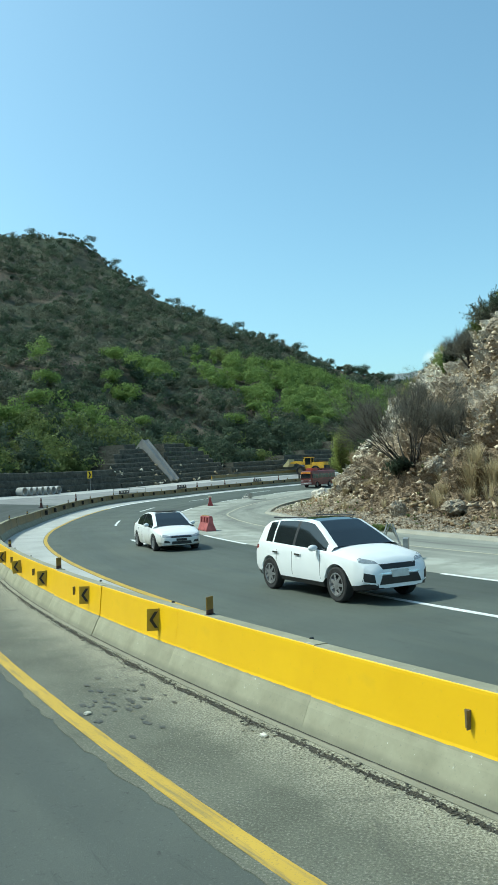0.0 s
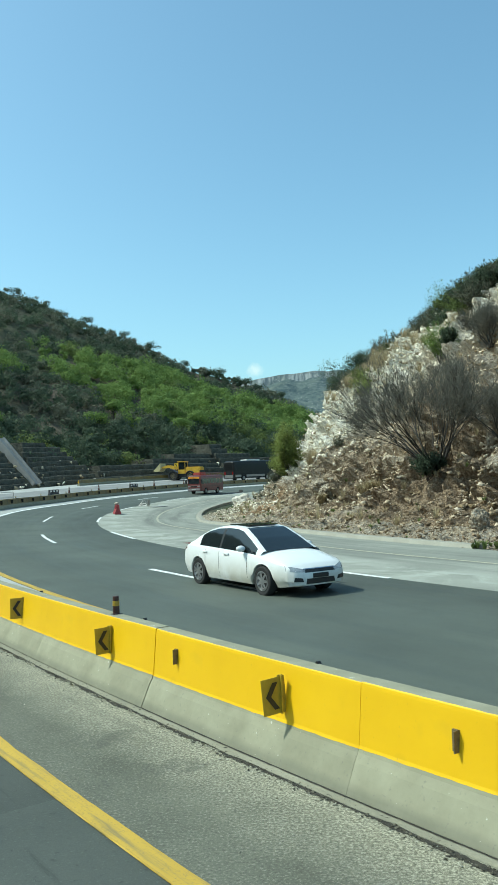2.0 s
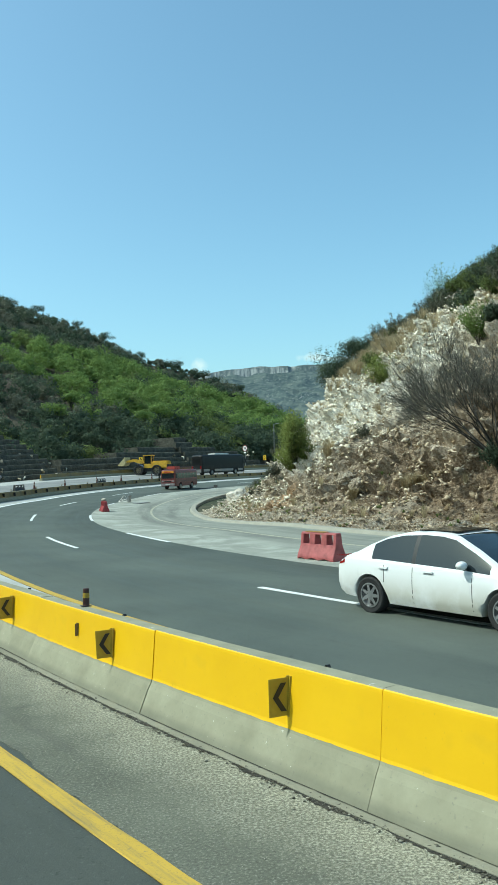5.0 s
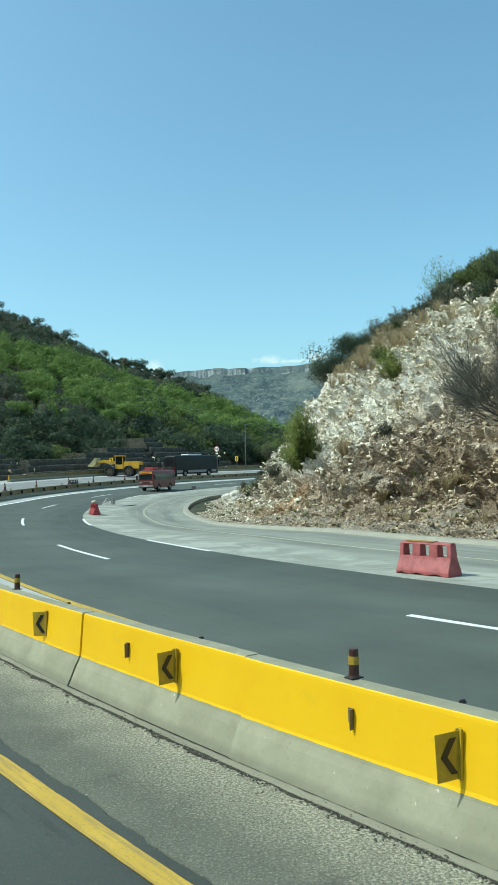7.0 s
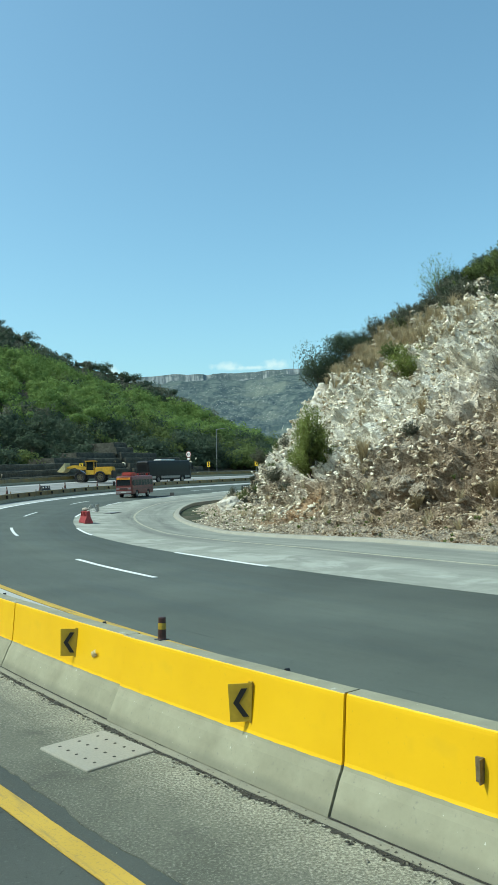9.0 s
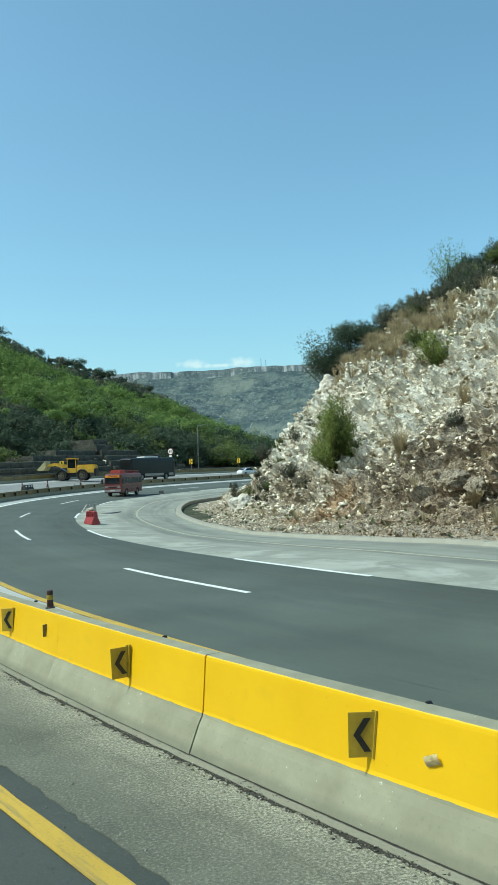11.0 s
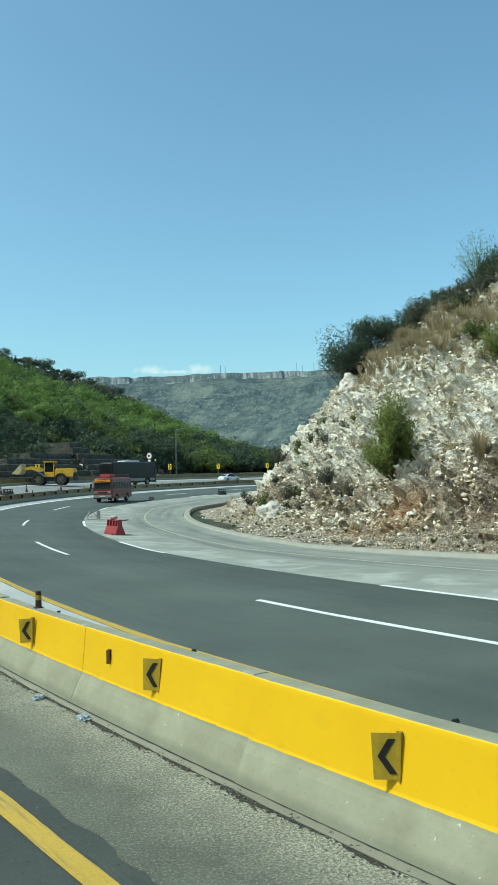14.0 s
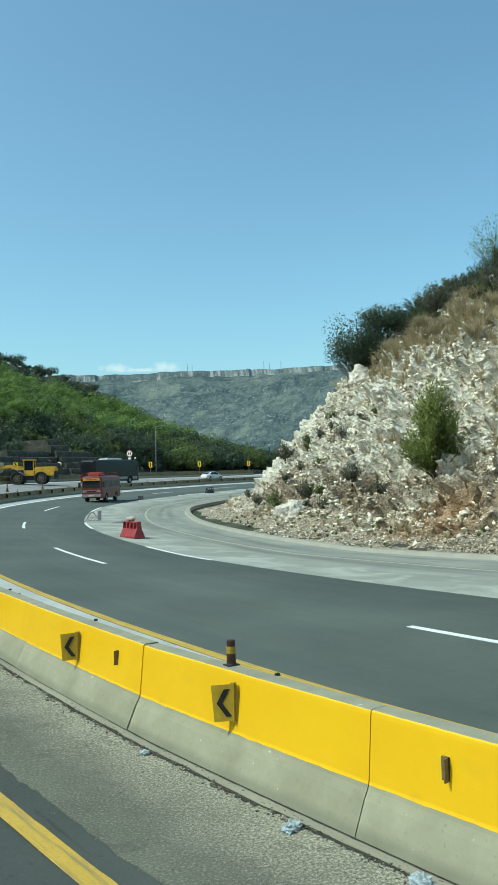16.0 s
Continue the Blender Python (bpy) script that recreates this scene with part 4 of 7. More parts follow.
def boulder(R, phi, w, h, d, seed, label, sink=0.25):
    rng = np.random.default_rng(seed)
    bm = bmesh.new()
    bmesh.ops.create_icosphere(bm, subdivisions=4, radius=1.0)
    for v in bm.verts:
        n = v.co.normalized()
        k = 1 + 0.10 * noise.noise(n * 7.5 + Vector((seed, 2, 0))) + 0.32 * noise.noise(n * 1.3 + Vector((seed, 0, 0))) + 0.14 * noise.noise(n * 3.4 + Vector((0, seed, 0)))
        dd, _ = noise.voronoi(n * 1.6 + Vector((seed, 3, 1)))
        k += 0.22 * (dd[1] - dd[0])
        v.co = Vector((n.x * w / 2, n.y * d / 2, n.z * h / 2)) * k
    ob = part("boulder", bm, M["rock"] if phi < -18 else M["stone_big"])
    c = on_cut(R, phi)
    ob.matrix_basis = Matrix.Translation(c + Vector((0, 0, h * (0.5 - sink)))) @ Matrix.Rotation(rng.uniform(0, 6.28), 4, "Z")
    return tagged(ob, label, "boulder", "boulders of the cutting")


k = Mat("pale_limestone_boulder")
n2, n3 = k.noise(2.0, 6, 0.65), k.noise(11, 5, 0.7)
col = k.ramp(n2, (0.3, (0.42, 0.37, 0.29)), (0.55, (0.66, 0.61, 0.53)), (0.75, (0.78, 0.75, 0.68)))
col = k.mix(k.ramp(k.noise(4, 5, 0.7), (0.58, 0.0), (0.68, 0.75)), col, (0.22, 0.18, 0.13))
k.colour(col).rough(0.9, 0.2).bump(n3, 0.8, 0.04)
M["stone_big"] = k.m
boulder(82.9, -5.4, 2.0, 1.5, 1.5, 3, "pale limestone boulder at the foot of the cutting")
boulder(73.9, 4.2, 2.3, 2.0, 1.9, 7, "white limestone block standing out on the cutting's edge", 0.1)
boulder(69.6, -10.3, 2.3, 1.3, 1.6, 9, "white limestone outcrop near the top")
boulder(80.6, -21.6, 1.2, 0.8, 0.9, 12, "pale angular rock on brown earth")
boulder(80.5, -20.7, 1.3, 0.9, 1.0, 14, "pale split rock on brown earth")
boulder(77.9, -23.4, 1.5, 0.9, 1.0, 17, "pale rock jutting from the earth slope", 0.42)
boulder(79.9, -32.6, 1.5, 1.1, 1.1, 23, "cracked pale limestone ledge above the verge")
boulder(83.3, -34.3, 0.9, 0.9, 0.7, 25, "small pale boulder beside the kerb")
boulder(82.7, -37.5, 1.5, 0.7, 0.9, 27, "reddish flat boulder beside the kerb")
boulder(78.4, -26.2, 1.5, 1.0, 1.2, 29, "pale rock below the bare tree")
boulder(76.0, -17.0, 1.1, 0.8, 0.9, 31, "pale rock among dry tufts")
boulder(75.5, -3.5, 1.2, 0.9, 0.9, 33, "pale rock on the white face")
boulder(77.0, 0.5, 1.1, 1.0, 0.8, 35, "pale rock on the cutting's flank")
boulder(72.0, -20.5, 1.6, 1.1, 1.2, 37, "pale rock near the top")
boulder(71.5, -26.5, 1.5, 1.0, 1.2, 39, "pale rock near the top")
boulder(75.0, -33.5, 1.9, 1.4, 1.3, 41, "pale rock above the ledge")


def tuft_arrays(p, h, n, rng, spread=0.5, w=0.016):
    """Arching grass blades, two quads each."""
    a = rng.uniform(0, 6.28, n)
    lean = rng.uniform(0.15, 1.0, n) * spread
    L = h * rng.uniform(0.6, 1.15, n)
    base = np.stack([np.cos(a), np.sin(a), np.zeros(n)], -1) * rng.uniform(0, 0.16 * h, n)[:, None]
    out = np.stack([np.cos(a), np.sin(a), np.zeros(n)], -1)
    side = np.stack([-np.sin(a), np.cos(a), np.zeros(n)], -1) * (w * rng.uniform(0.6, 1.6, n))[:, None]
    up = np.array([0, 0, 1.0])
    m = base + out * (L * lean * 0.35)[:, None] + up * (L * 0.62)[:, None]
    t = base + out * (L * lean)[:, None] + up * (L * (1 - 0.45 * lean))[:, None]
    V = np.stack([base - side, base + side, m + side * 0.8, m - side * 0.8, t + side * 0.15, t - side * 0.15], 1) + p
    o = np.arange(n)[:, None] * 6
    F = np.concatenate([o + np.array([[0, 1, 2, 3]]), o + np.array([[3, 2, 4, 5]])])
    return V.reshape(-1, 3), F


def tufts(name, items, mat, seed, label, category="grass"):
    rng = np.random.default_rng(seed)
    Vs, Fs, c = [], [], 0
    for p, h, n, spread, w in items:
        V, F = tuft_arrays(np.array(p), h, n, rng, spread, w)
        Vs.append(V)
        Fs.append(F + c)
        c += len(V)
    ob = fast_mesh(name, np.concatenate(Vs), np.concatenate(Fs), mat)
    return tagged(ob, label, category, kind="stuff")


items = []
for i in range(1120):                                     # the straw band below the crest and scattered tufts
    if i < 690:
        p, R = srng.gauss(-4.5, 4.8), srng.gauss(71.6, 1.3)
    elif i < 860:
        p, R = srng.uniform(-48, -33), srng.uniform(77.5, 82)
    else:
        p, R = srng.uniform(-55, 14), 83.5 - srng.random() ** 1.4 * 16
    items.append((on_cut(R, p), srng.uniform(0.45, 1.05) * (1.15 if i < 860 else 0.7), 60 if i < 860 else 34, srng.uniform(0.8, 1.3), 0.012))
for p, R, h in ((-14.3, 78.8, 1.1), (-16.4, 79.0, 1.35), (-17.7, 76.8, 1.2), (-8.6, 78.4, 0.9), (-24.6, 80.4, 1.1), (-21.9, 81.0, 0.9), (-36.5, 80.2, 1.9), (-35.6, 80.4, 1.7), (-38.0, 80.0, 2.0), (-37.2, 79.4, 1.8), (-12.9, 77.0, 0.9), (-10.2, 75.5, 1.0), (-19.6, 73.5, 1.1)):
    for q in range(3):
        items.append((on_cut(R + srng.uniform(-.3, .3), p + srng.uniform(-.2, .2)), h * 0.85, 150, 1.15, 0.012))
tufts("dry_grass", items, M["grass_dry"], 21, "dry straw-coloured grass tufts hanging on the rocks")
items = []
for i in range(220):
    p = srng.choice((srng.uniform(-12, 3), srng.uniform(-40, -10)))
    R = srng.uniform(82.5, 85.4) if i % 2 else srng.uniform(79.5, 83)
    items.append((on_cut(R, p), srng.uniform(0.10, 0.28), 30, 1.25, 0.013))
for q in range(26):
    items.append((at(srng.uniform(85.9, 86.9), srng.uniform(-37.8, -36.4), 0.02), srng.uniform(0.15, 0.35), 30, 1.0, 0.02))
tufts("green_weeds", items, M["leaf_mid"], 22, "low green weeds along the foot of the cutting", "weeds")


def crown_arrays(rng, r, n, size, lobes=7, flat=1.0, hang=0.0):
    """Leaf sprays in several uneven lobes: V (n*3, 3), F (n, 3) and normals, round the origin."""
    r = np.array(r, float)
    c = rng.normal(0, 1, (lobes, 3))
    c = c / np.linalg.norm(c, axis=1)[:, None] * rng.uniform(0.25, 0.72, (lobes, 1))
    c[:, 2] = c[:, 2] * 0.8 + 0.08
    lr = rng.uniform(0.28, 0.5, lobes)
    w = rng.integers(0, lobes, n)
    d = rng.normal(0, 1, (n, 3))
    d /= np.linalg.norm(d, axis=1)[:, None]
    p = (c[w] + d * (lr[w] * rng.uniform(0.5, 1.08, n))[:, None]) * r
    u = rng.normal(0, 1, (n, 3))
    u -= d * (0.75 * (u * d).sum(1))[:, None]
    u /= np.linalg.norm(u, axis=1)[:, None]
    v = np.cross(d, u)
    v /= np.linalg.norm(v, axis=1)[:, None] + 1e-6
    s = (size * rng.uniform(0.5, 1.3, n))[:, None]
    u, v = u * s, v * s * 0.55
    bend = d * s * rng.uniform(-0.35, 0.35, n)[:, None]
    V = np.stack([p - u, p - v * 1.3 + bend, p + u * 1.2 + v], 1).reshape(-1, 3)
    F = np.arange(n)[:, None] * 3 + np.array([[0, 1, 2]])
    soft = d + 0.35 * p / np.linalg.norm(p, axis=1)[:, None] + rng.normal(0, 0.14, (n, 3))
    soft /= np.linalg.norm(soft, axis=1)[:, None]
    return V, F, np.repeat(soft, 3, 0)


def limb_arrays(path, radii, sides=5):
    """A tapering limb along a path."""
    V, F = [], []
    path = [Vector(p) for p in path]
    for i, (p, r) in enumerate(zip(path, radii)):
        t = (path[min(i + 1, len(path) - 1)] - path[max(i - 1, 0)]).normalized()
        a = t.orthogonal().normalized()
        b = t.cross(a)
        for s in range(sides):
            w = 6.2832 * s / sides
            V.append(tuple(p + a * (r * math.cos(w)) + b * (r * math.sin(w))))
    for i in range(len(path) - 1):
        for s in range(sides):
            q = (s + 1) % sides
            F.append((i * sides + s, i * sides + q, (i + 1) * sides + q, (i + 1) * sides + s))
    return V, F


class Wood:
    def __init__(self):
        self.V, self.F = [], []

    def limb(self, path, radii, sides=5):
        V, F = limb_arrays(path, radii, sides)
        o = len(self.V)
        self.V += V
        self.F += [tuple(i + o for i in f) for f in F]

    def link(self, name, mat):
        return fast_mesh(name, self.V, self.F, mat, True)


def grow(wood, rng, p, d, L, r, depth, gather=None, up=0.1, split=(2, 4), wander=0.25, shrink=0.68, fork=0.75):
    """A limb that wanders, tapers and forks; gather takes the ends and their ways."""
    path, radii = [p.copy()], [r]
    n = 4 if depth else 3
    for i in range(n):
        d = (d + Vector([rng.uniform(-1, 1) for _ in range(3)]) * wander + Vector((0, 0, up))).normalized()
        p = p + d * (L / n)
        path.append(p.copy())
        radii.append(max(0.009, r * (1 - 0.55 * (i + 1) / n)))
    wood.limb(path, radii, 6 if depth > 2 else (4 if depth else 3))
    if depth == 0:
        if gather is not None:
            gather.append((p.copy(), d.copy()))
        return
    for k in range(rng.randint(*split)):
        a = path[rng.randint(max(1, n - 2), n)]
        q = (d + Vector([rng.uniform(-1, 1) for _ in range(3)]) * fork).normalized()
        grow(wood, rng, a.copy(), q, L * rng.uniform(shrink - 0.12, shrink + 0.14), radii[-1] * 0.9, depth - 1, gather, up, split, wander, shrink, fork)


def bare_tree(R, phi, height, spread, seed, stems, label, thick=1.0):
    """Stems that fan out from one root, with a haze of twigs that follow their ways."""
    rng = random.Random(seed)
    base = on_cut(R, phi)
    thing = tagged(new("tree"), label, "tree", "bare trees on the cutting")
    thing.location = base
    wood = Wood()
    ends = []
    for s in range(stems):
        a = 6.28 * s / stems + rng.uniform(-.25, .25)
        out = rng.uniform(0.25, 1.0) * spread
        d = Vector((math.cos(a) * out - 0.3, math.sin(a) * out - 0.05, 1.0)).normalized()
        grow(wood, rng, Vector((rng.uniform(-.12, .12), rng.uniform(-.12, .12), -0.25)), d, height * 0.36, 0.065 * rng.uniform(0.7, 1.3), 4, ends, 0.03, (2, 3), 0.09, 0.70, 0.36)
    w = wood.link("branchwork", M["twig"])
    w.parent = thing
    nr = np.random.default_rng(seed)
    e, way = np.array([tuple(v) for v, _ in ends]), np.array([tuple(q) for _, q in ends])
    n = int(min(len(e) * 22, 42000) * thick)
    i = nr.integers(0, len(e), n)
    pick = e[i] - way[i] * nr.uniform(0, height * 0.12, n)[:, None] + nr.normal(0, 0.2, (n, 3))
    d = way[i] + nr.normal(0, 0.42, (n, 3))
    d /= np.linalg.norm(d, axis=1)[:, None]
    sd = np.cross(d, nr.normal(0, 1, (n, 3)))
    sd /= np.linalg.norm(sd, axis=1)[:, None]
    L = nr.uniform(0.2, 0.55, n)[:, None]
    V = np.stack([pick - sd * 0.009, pick + sd * 0.009, pick + d * L + sd * 0.002, pick + d * L - sd * 0.002], 1).reshape(-1, 3)
    tw = fast_mesh("twig_spray", V, np.arange(n)[:, None] * 4 + np.array([[0, 1, 2, 3]]), M["twig_fine"])
    tw.parent = thing
    tw["label"] = "haze of fine grey twigs"
    tw["kind"] = "stuff"
    return thing


M["twig_fine"] = leaf_mat("fine_grey_twigs", (0.12, 0.115, 0.093), (0.20, 0.19, 0.155), 0.35)
bare_tree(79.5, -28.9, 6.6, 1.5, 4, 17, "leafless spreading tree with many dark stems on the rocks", 0.95)
bare_tree(78.6, -31.6, 3.2, 1.2, 16, 6, "dry brown leafless bush on the rocks", 0.8)
bare_tree(74.0, -27.4, 2.4, 1.1, 6, 6, "smaller leafless tree above the rocks")
bare_tree(70.4, -30.5, 3.4, 0.9, 8, 6, "leafless thorn tree near the crest")


def spray_arrays(rng, w, h, n, size, stems):
    """Leaves strung along many stems that fan out from one root: V, F, normals, and the stems' tips."""
    a = rng.uniform(0, 6.2832, stems)
    u = np.sqrt(rng.uniform(0.02, 1, stems))
    tall = h * (1.05 - 0.45 * u ** 2) * rng.uniform(0.72, 1.12, stems)
    tip = np.stack([np.cos(a) * u * w / 2, np.sin(a) * u * w / 2, tall], -1)
    k = rng.integers(0, stems, n)
    t = rng.uniform(0.22, 1.04, n) ** 0.75
    p = tip[k] * np.stack([t ** 1.25, t ** 1.25, t], -1) + rng.normal(0, 0.035 * h + 0.02, (n, 3))
    way = tip[k] / np.linalg.norm(tip[k], axis=1)[:, None] + rng.normal(0, 0.55, (n, 3))
    way /= np.linalg.norm(way, axis=1)[:, None]
    side = np.cross(way, rng.normal(0, 1, (n, 3)))
    side /= np.linalg.norm(side, axis=1)[:, None] + 1e-6
    s = (size * rng.uniform(0.6, 1.4, n))[:, None]
    V = np.stack([p - way * s - side * s * 0.3, p - way * s * 0.5 + side * s * 0.38, p + way * s * 1.1], 1).reshape(-1, 3)
    out = p - np.array([0, 0, 0.35 * h])
    out = out / (np.linalg.norm(out, axis=1)[:, None] + 1e-6) + rng.normal(0, 0.45, (n, 3))
    out /= np.linalg.norm(out, axis=1)[:, None]
    return V, np.arange(n)[:, None] * 3 + np.array([[0, 1, 2]]), np.repeat(out, 3, 0), tip


def shrub(R, phi, w, h, mat, seed, label, n=900, size=0.16, group="shrubs on the cutting", name="shrub", pos=None, lobes=9):
    nr, rng = np.random.default_rng(seed), random.Random(seed)
    base = on_cut(R, phi) if pos is None else pos
    thing = tagged(new(name), label, name, group)
    thing.location = base
    V, F, N, tip = spray_arrays(nr, w * 1.1, h * 1.05, int(n * 2.6), size * 0.55, lobes * 5)
    if name == "tree":                                  # a close rounded crown of many small lobes on the same stems
        V, F, N = crown_arrays(nr, (w * 0.58, w * 0.58, h * 0.5), n * 3, size * 0.62, lobes * 2)
        V[:, 2] += h * 0.6
    wood = Wood()
    for q in tip[:: 2 if h > 3 else 4]:
        q = Vector(q)
        path = [Vector((q.x * t ** 1.25, q.y * t ** 1.25, q.z * t - 0.15)) + Vector([rng.uniform(-.03, .03) * h * t for _ in range(3)]) for t in (0, 0.3, 0.6, 0.9)]
        r = 0.010 + 0.006 * h
        wood.limb(path, (r, r * 0.8, r * 0.55, r * 0.25), 4)
    o = wood.link("branchwork", M["bark"])
    o.parent = thing
    c = fast_mesh("crown", V, F, mat, normals=N)
    c.parent = thing
    return thing


shrub(79.4, -12.5, 2.0, 3.3, M["leaf_shrub"], 31, "tall feathery green shrub on the white rocks", 4200, 0.13, lobes=14)
shrub(79.8, -12.2, 2.9, 2.6, M["leaf_shrub"], 30, "broad feathery green shrub on the white rocks", 4200, 0.13, lobes=18)
shrub(74.4, -13.2, 3.0, 2.4, M["leaf_shrub"], 32, "rounded green shrub near the crest", 2200, 0.12)
shrub(73.4, -11.6, 1.8, 1.4, M["leaf_mid"], 33, "small green shrub among dry grass", 1000, 0.12)
shrub(73.6, -22.3, 2.6, 2.2, M["leaf_bright"], 34, "yellow-green shrub above the rocks", 1500, 0.12)
shrub(80.2, -29.4, 1.7, 1.2, M["leaf_dark"], 35, "dark shrub under the bare tree", 1500, 0.12)
shrub(80.4, -8.6, 1.3, 0.9, M["leaf_grey"], 36, "grey-green low shrub on the scree", 700, 0.1)
shrub(80.0, -6.9, 1.5, 1.1, M["leaf_grey"], 37, "grey-green low shrub on the scree", 800, 0.1)
shrub(80.8, -2.5, 1.6, 1.2, M["leaf_grey"], 38, "grey-green low shrub on the scree", 800, 0.1)
shrub(81.6, 2.0, 1.5, 1.3, M["leaf_mid"], 39, "green weed bush at the rock's flank", 800, 0.1)
shrub(79.0, 4.5, 1.9, 1.4, M["leaf_grey"], 40, "dry grey bush at the rock's flank", 900, 0.11)
shrub(78.3, -18.9, 1.0, 0.8, M["leaf_grey"], 41, "small grey bush on brown earth", 500, 0.09)
shrub(73.8, 5.6, 6.4, 6.6, M["leaf_dark"], 42, "dark spreading thorn tree at the crest", 3800, 0.14, "trees at the crest", "tree", lobes=14)
shrub(70.9, 5.6, 4.6, 4.0, M["leaf_dark"], 43, "dark thorn tree at the crest", 2600, 0.14, "trees at the crest", "tree", lobes=11)
shrub(63.0, 2.6, 3.6, 4.2, M["leaf_bright"], 44, "thin pale leafy sapling on the crest", 1300, 0.13, "saplings at the crest", "sapling", lobes=7)
fr = random.Random(78)
for i in range(34):                                      # small green plants on the shaded flank
    p, R = fr.uniform(-7, 6), fr.uniform(76, 82.6)
    h = fr.uniform(0.4, 0.9)
    mt, lb = (M["leaf_mid"], "small green bush") if fr.random() < 0.6 else (M["leaf_grey"], "small grey-green bush")
    shrub(R, p, h * fr.uniform(1.0, 1.7), h, mt, 500 + i, lb + " between the stones of the flank", 260, 0.1, "small bushes on the flank")
sr = random.Random(77)
for i in range(74):                                      # scrub over the top of the cutting
    p = sr.uniform(-50, 15)
    R = sr.uniform(54, 70.5) if sr.random() < 0.8 else sr.uniform(70, 74)
    if R > 68 and -12 < p < 3:
        R -= 4
    if p > -24 and R < 60.5:
        R = 60.5 + (R - 54)
    g = sr.random()
    mt, lb = (M["leaf_dark"], "dark olive scrub bush") if g < 0.45 else (M["leaf_mid"], "green scrub bush") if g < 0.75 else (M["leaf_grey"], "dry grey scrub bush")
    h = sr.uniform(1.1, 2.2)
    shrub(R, p, h * sr.uniform(1.0, 1.6), h, mt, 100 + i, lb + " above the cutting", 900, 0.15, "scrub above the cutting")
for i in range(105):                                     # a close belt of bushes along the skyline
    p = sr.uniform(-26, 14)
    R = sr.uniform(60.5, 70.0)
    h = sr.uniform(1.0, 2.1)
    g = sr.random()
    mt, lb = (M["leaf_dark"], "dark olive bush") if g < 0.5 else (M["leaf_mid"], "green bush") if g < 0.85 else (M["leaf_grey"], "dry grey bush")
    shrub(R, p, h * sr.uniform(1.3, 2.0), h, mt, 300 + i, lb + " in the belt along the crest", 900, 0.15, "bushes along the crest")


# ---- woods of the far hillside ----
def hill_point(R, phi):
    a = radians(phi)
    return np.array([CX - R * math.cos(a), CY + R * math.sin(a), hill_z(R, phi)])


def woods(name, spots, mat, seed, label, size=0.5, n=90):
    rng = np.random.default_rng(seed)
    Vs, Fs, Ns, c = [], [], [], 0
    for (R, p, w, h) in spots:
        V, F, N = crown_arrays(rng, (w * 0.62, w * 0.62, h * 0.62), n, size, 5)
        V[:, 2] += h * 0.5
        V += hill_point(R, p)
        Vs.append(V)
        Fs.append(F + c)
        Ns.append(N)
        c += len(V)
    ob = fast_mesh(name, np.concatenate(Vs), np.concatenate(Fs), mat, normals=np.concatenate(Ns))
    return tagged(ob, label, "woods", kind="stuff")


hr = random.Random(99)
dark, grey, mid, bright = [], [], [], []
for i in range(9800):
    p = hr.uniform(-14, 72)
    crest = float(np.interp(p, CREST_PHI, CREST_R))
    u = hr.random()
    R = 127 + (crest + 4 - 127) * u ** 1.15
    up = (R - 126) * 0.53
    x = noise.noise((p * 0.16, R * 0.03, 1.5))
    y = noise.noise((p * 0.35, R * 0.07, 8.5))
    size = hr.uniform(2.0, 4.9) * (0.7 if R > crest - 14 else 1.0)
    if R > crest - 8 and hr.random() < 0.45:
        continue
    if up < 9:
        if hr.random() < 0.85:
            (dark if y < 0.15 else mid).append((R, p, size * 1.35, size * 1.15))
    elif up < min(34, 0.72 * (crest - 126) * 0.5) and ((p > 37 and x > -0.2) or (p <= 37 and y > 0.12 and up < 27)):
        (bright if y > -0.22 or hr.random() < 0.35 else mid if hr.random() < 0.6 else dark).append((R, p, size * 1.3, size * 1.1))
    else:
        dense = 0.95 if p > 45 else 0.85 + 0.5 * y
        if hr.random() < dense:
            (dark if hr.random() < 0.6 else grey).append((R, p, size * 1.1, size * 0.9))
woods("dark_woods", dark, M["leaf_dark"], 1, "dark olive thorn woods covering the hill", 0.27, 150)
woods("grey_scrub", grey, M["leaf_grey"], 2, "dry grey scrub on the upper hill", 0.26, 130)
woods("green_woods", mid, M["leaf_mid"], 3, "mid green woods on the hill", 0.27, 170)
woods("spring_green_woods", bright, M["leaf_bright"], 4, "fresh spring-green trees in a band across the hill", 0.26, 230)


def hill_tree(mat, seed, h, w, n, label, group):
    nr, rng = np.random.default_rng(seed), random.Random(seed)
    thing = tagged(new("tree"), label, "tree", group)
    wood = Wood()
    grow(wood, rng, Vector((0, 0, -0.6)), Vector((0.1, 0, 1)), h * 0.55, 0.16, 3, None, 0.15, (2, 3), 0.16)
    o = wood.link("trunk", M["bark"])
    o.parent = thing
    V, F, N = crown_arrays(nr, (w * 0.6, w * 0.6, h * 0.42), int(n * 2), 0.2, 9)
    V[:, 2] += h * 0.66
    c = fast_mesh("crown", V, F, mat, normals=N)
    c.parent = thing
    return thing


def spread_trees(src, spots):
    for i, (R, p, s) in enumerate(spots):
        q = hill_point(R, p)
        m = Matrix.Translation(q) @ Matrix.Rotation(i * 2.4, 4, "Z") @ Matrix.Scale(s, 4)
        if i == 0:
            src.matrix_basis = m
        else:
            c = copy_thing(src, m)
            c.scale = (s, s, s)


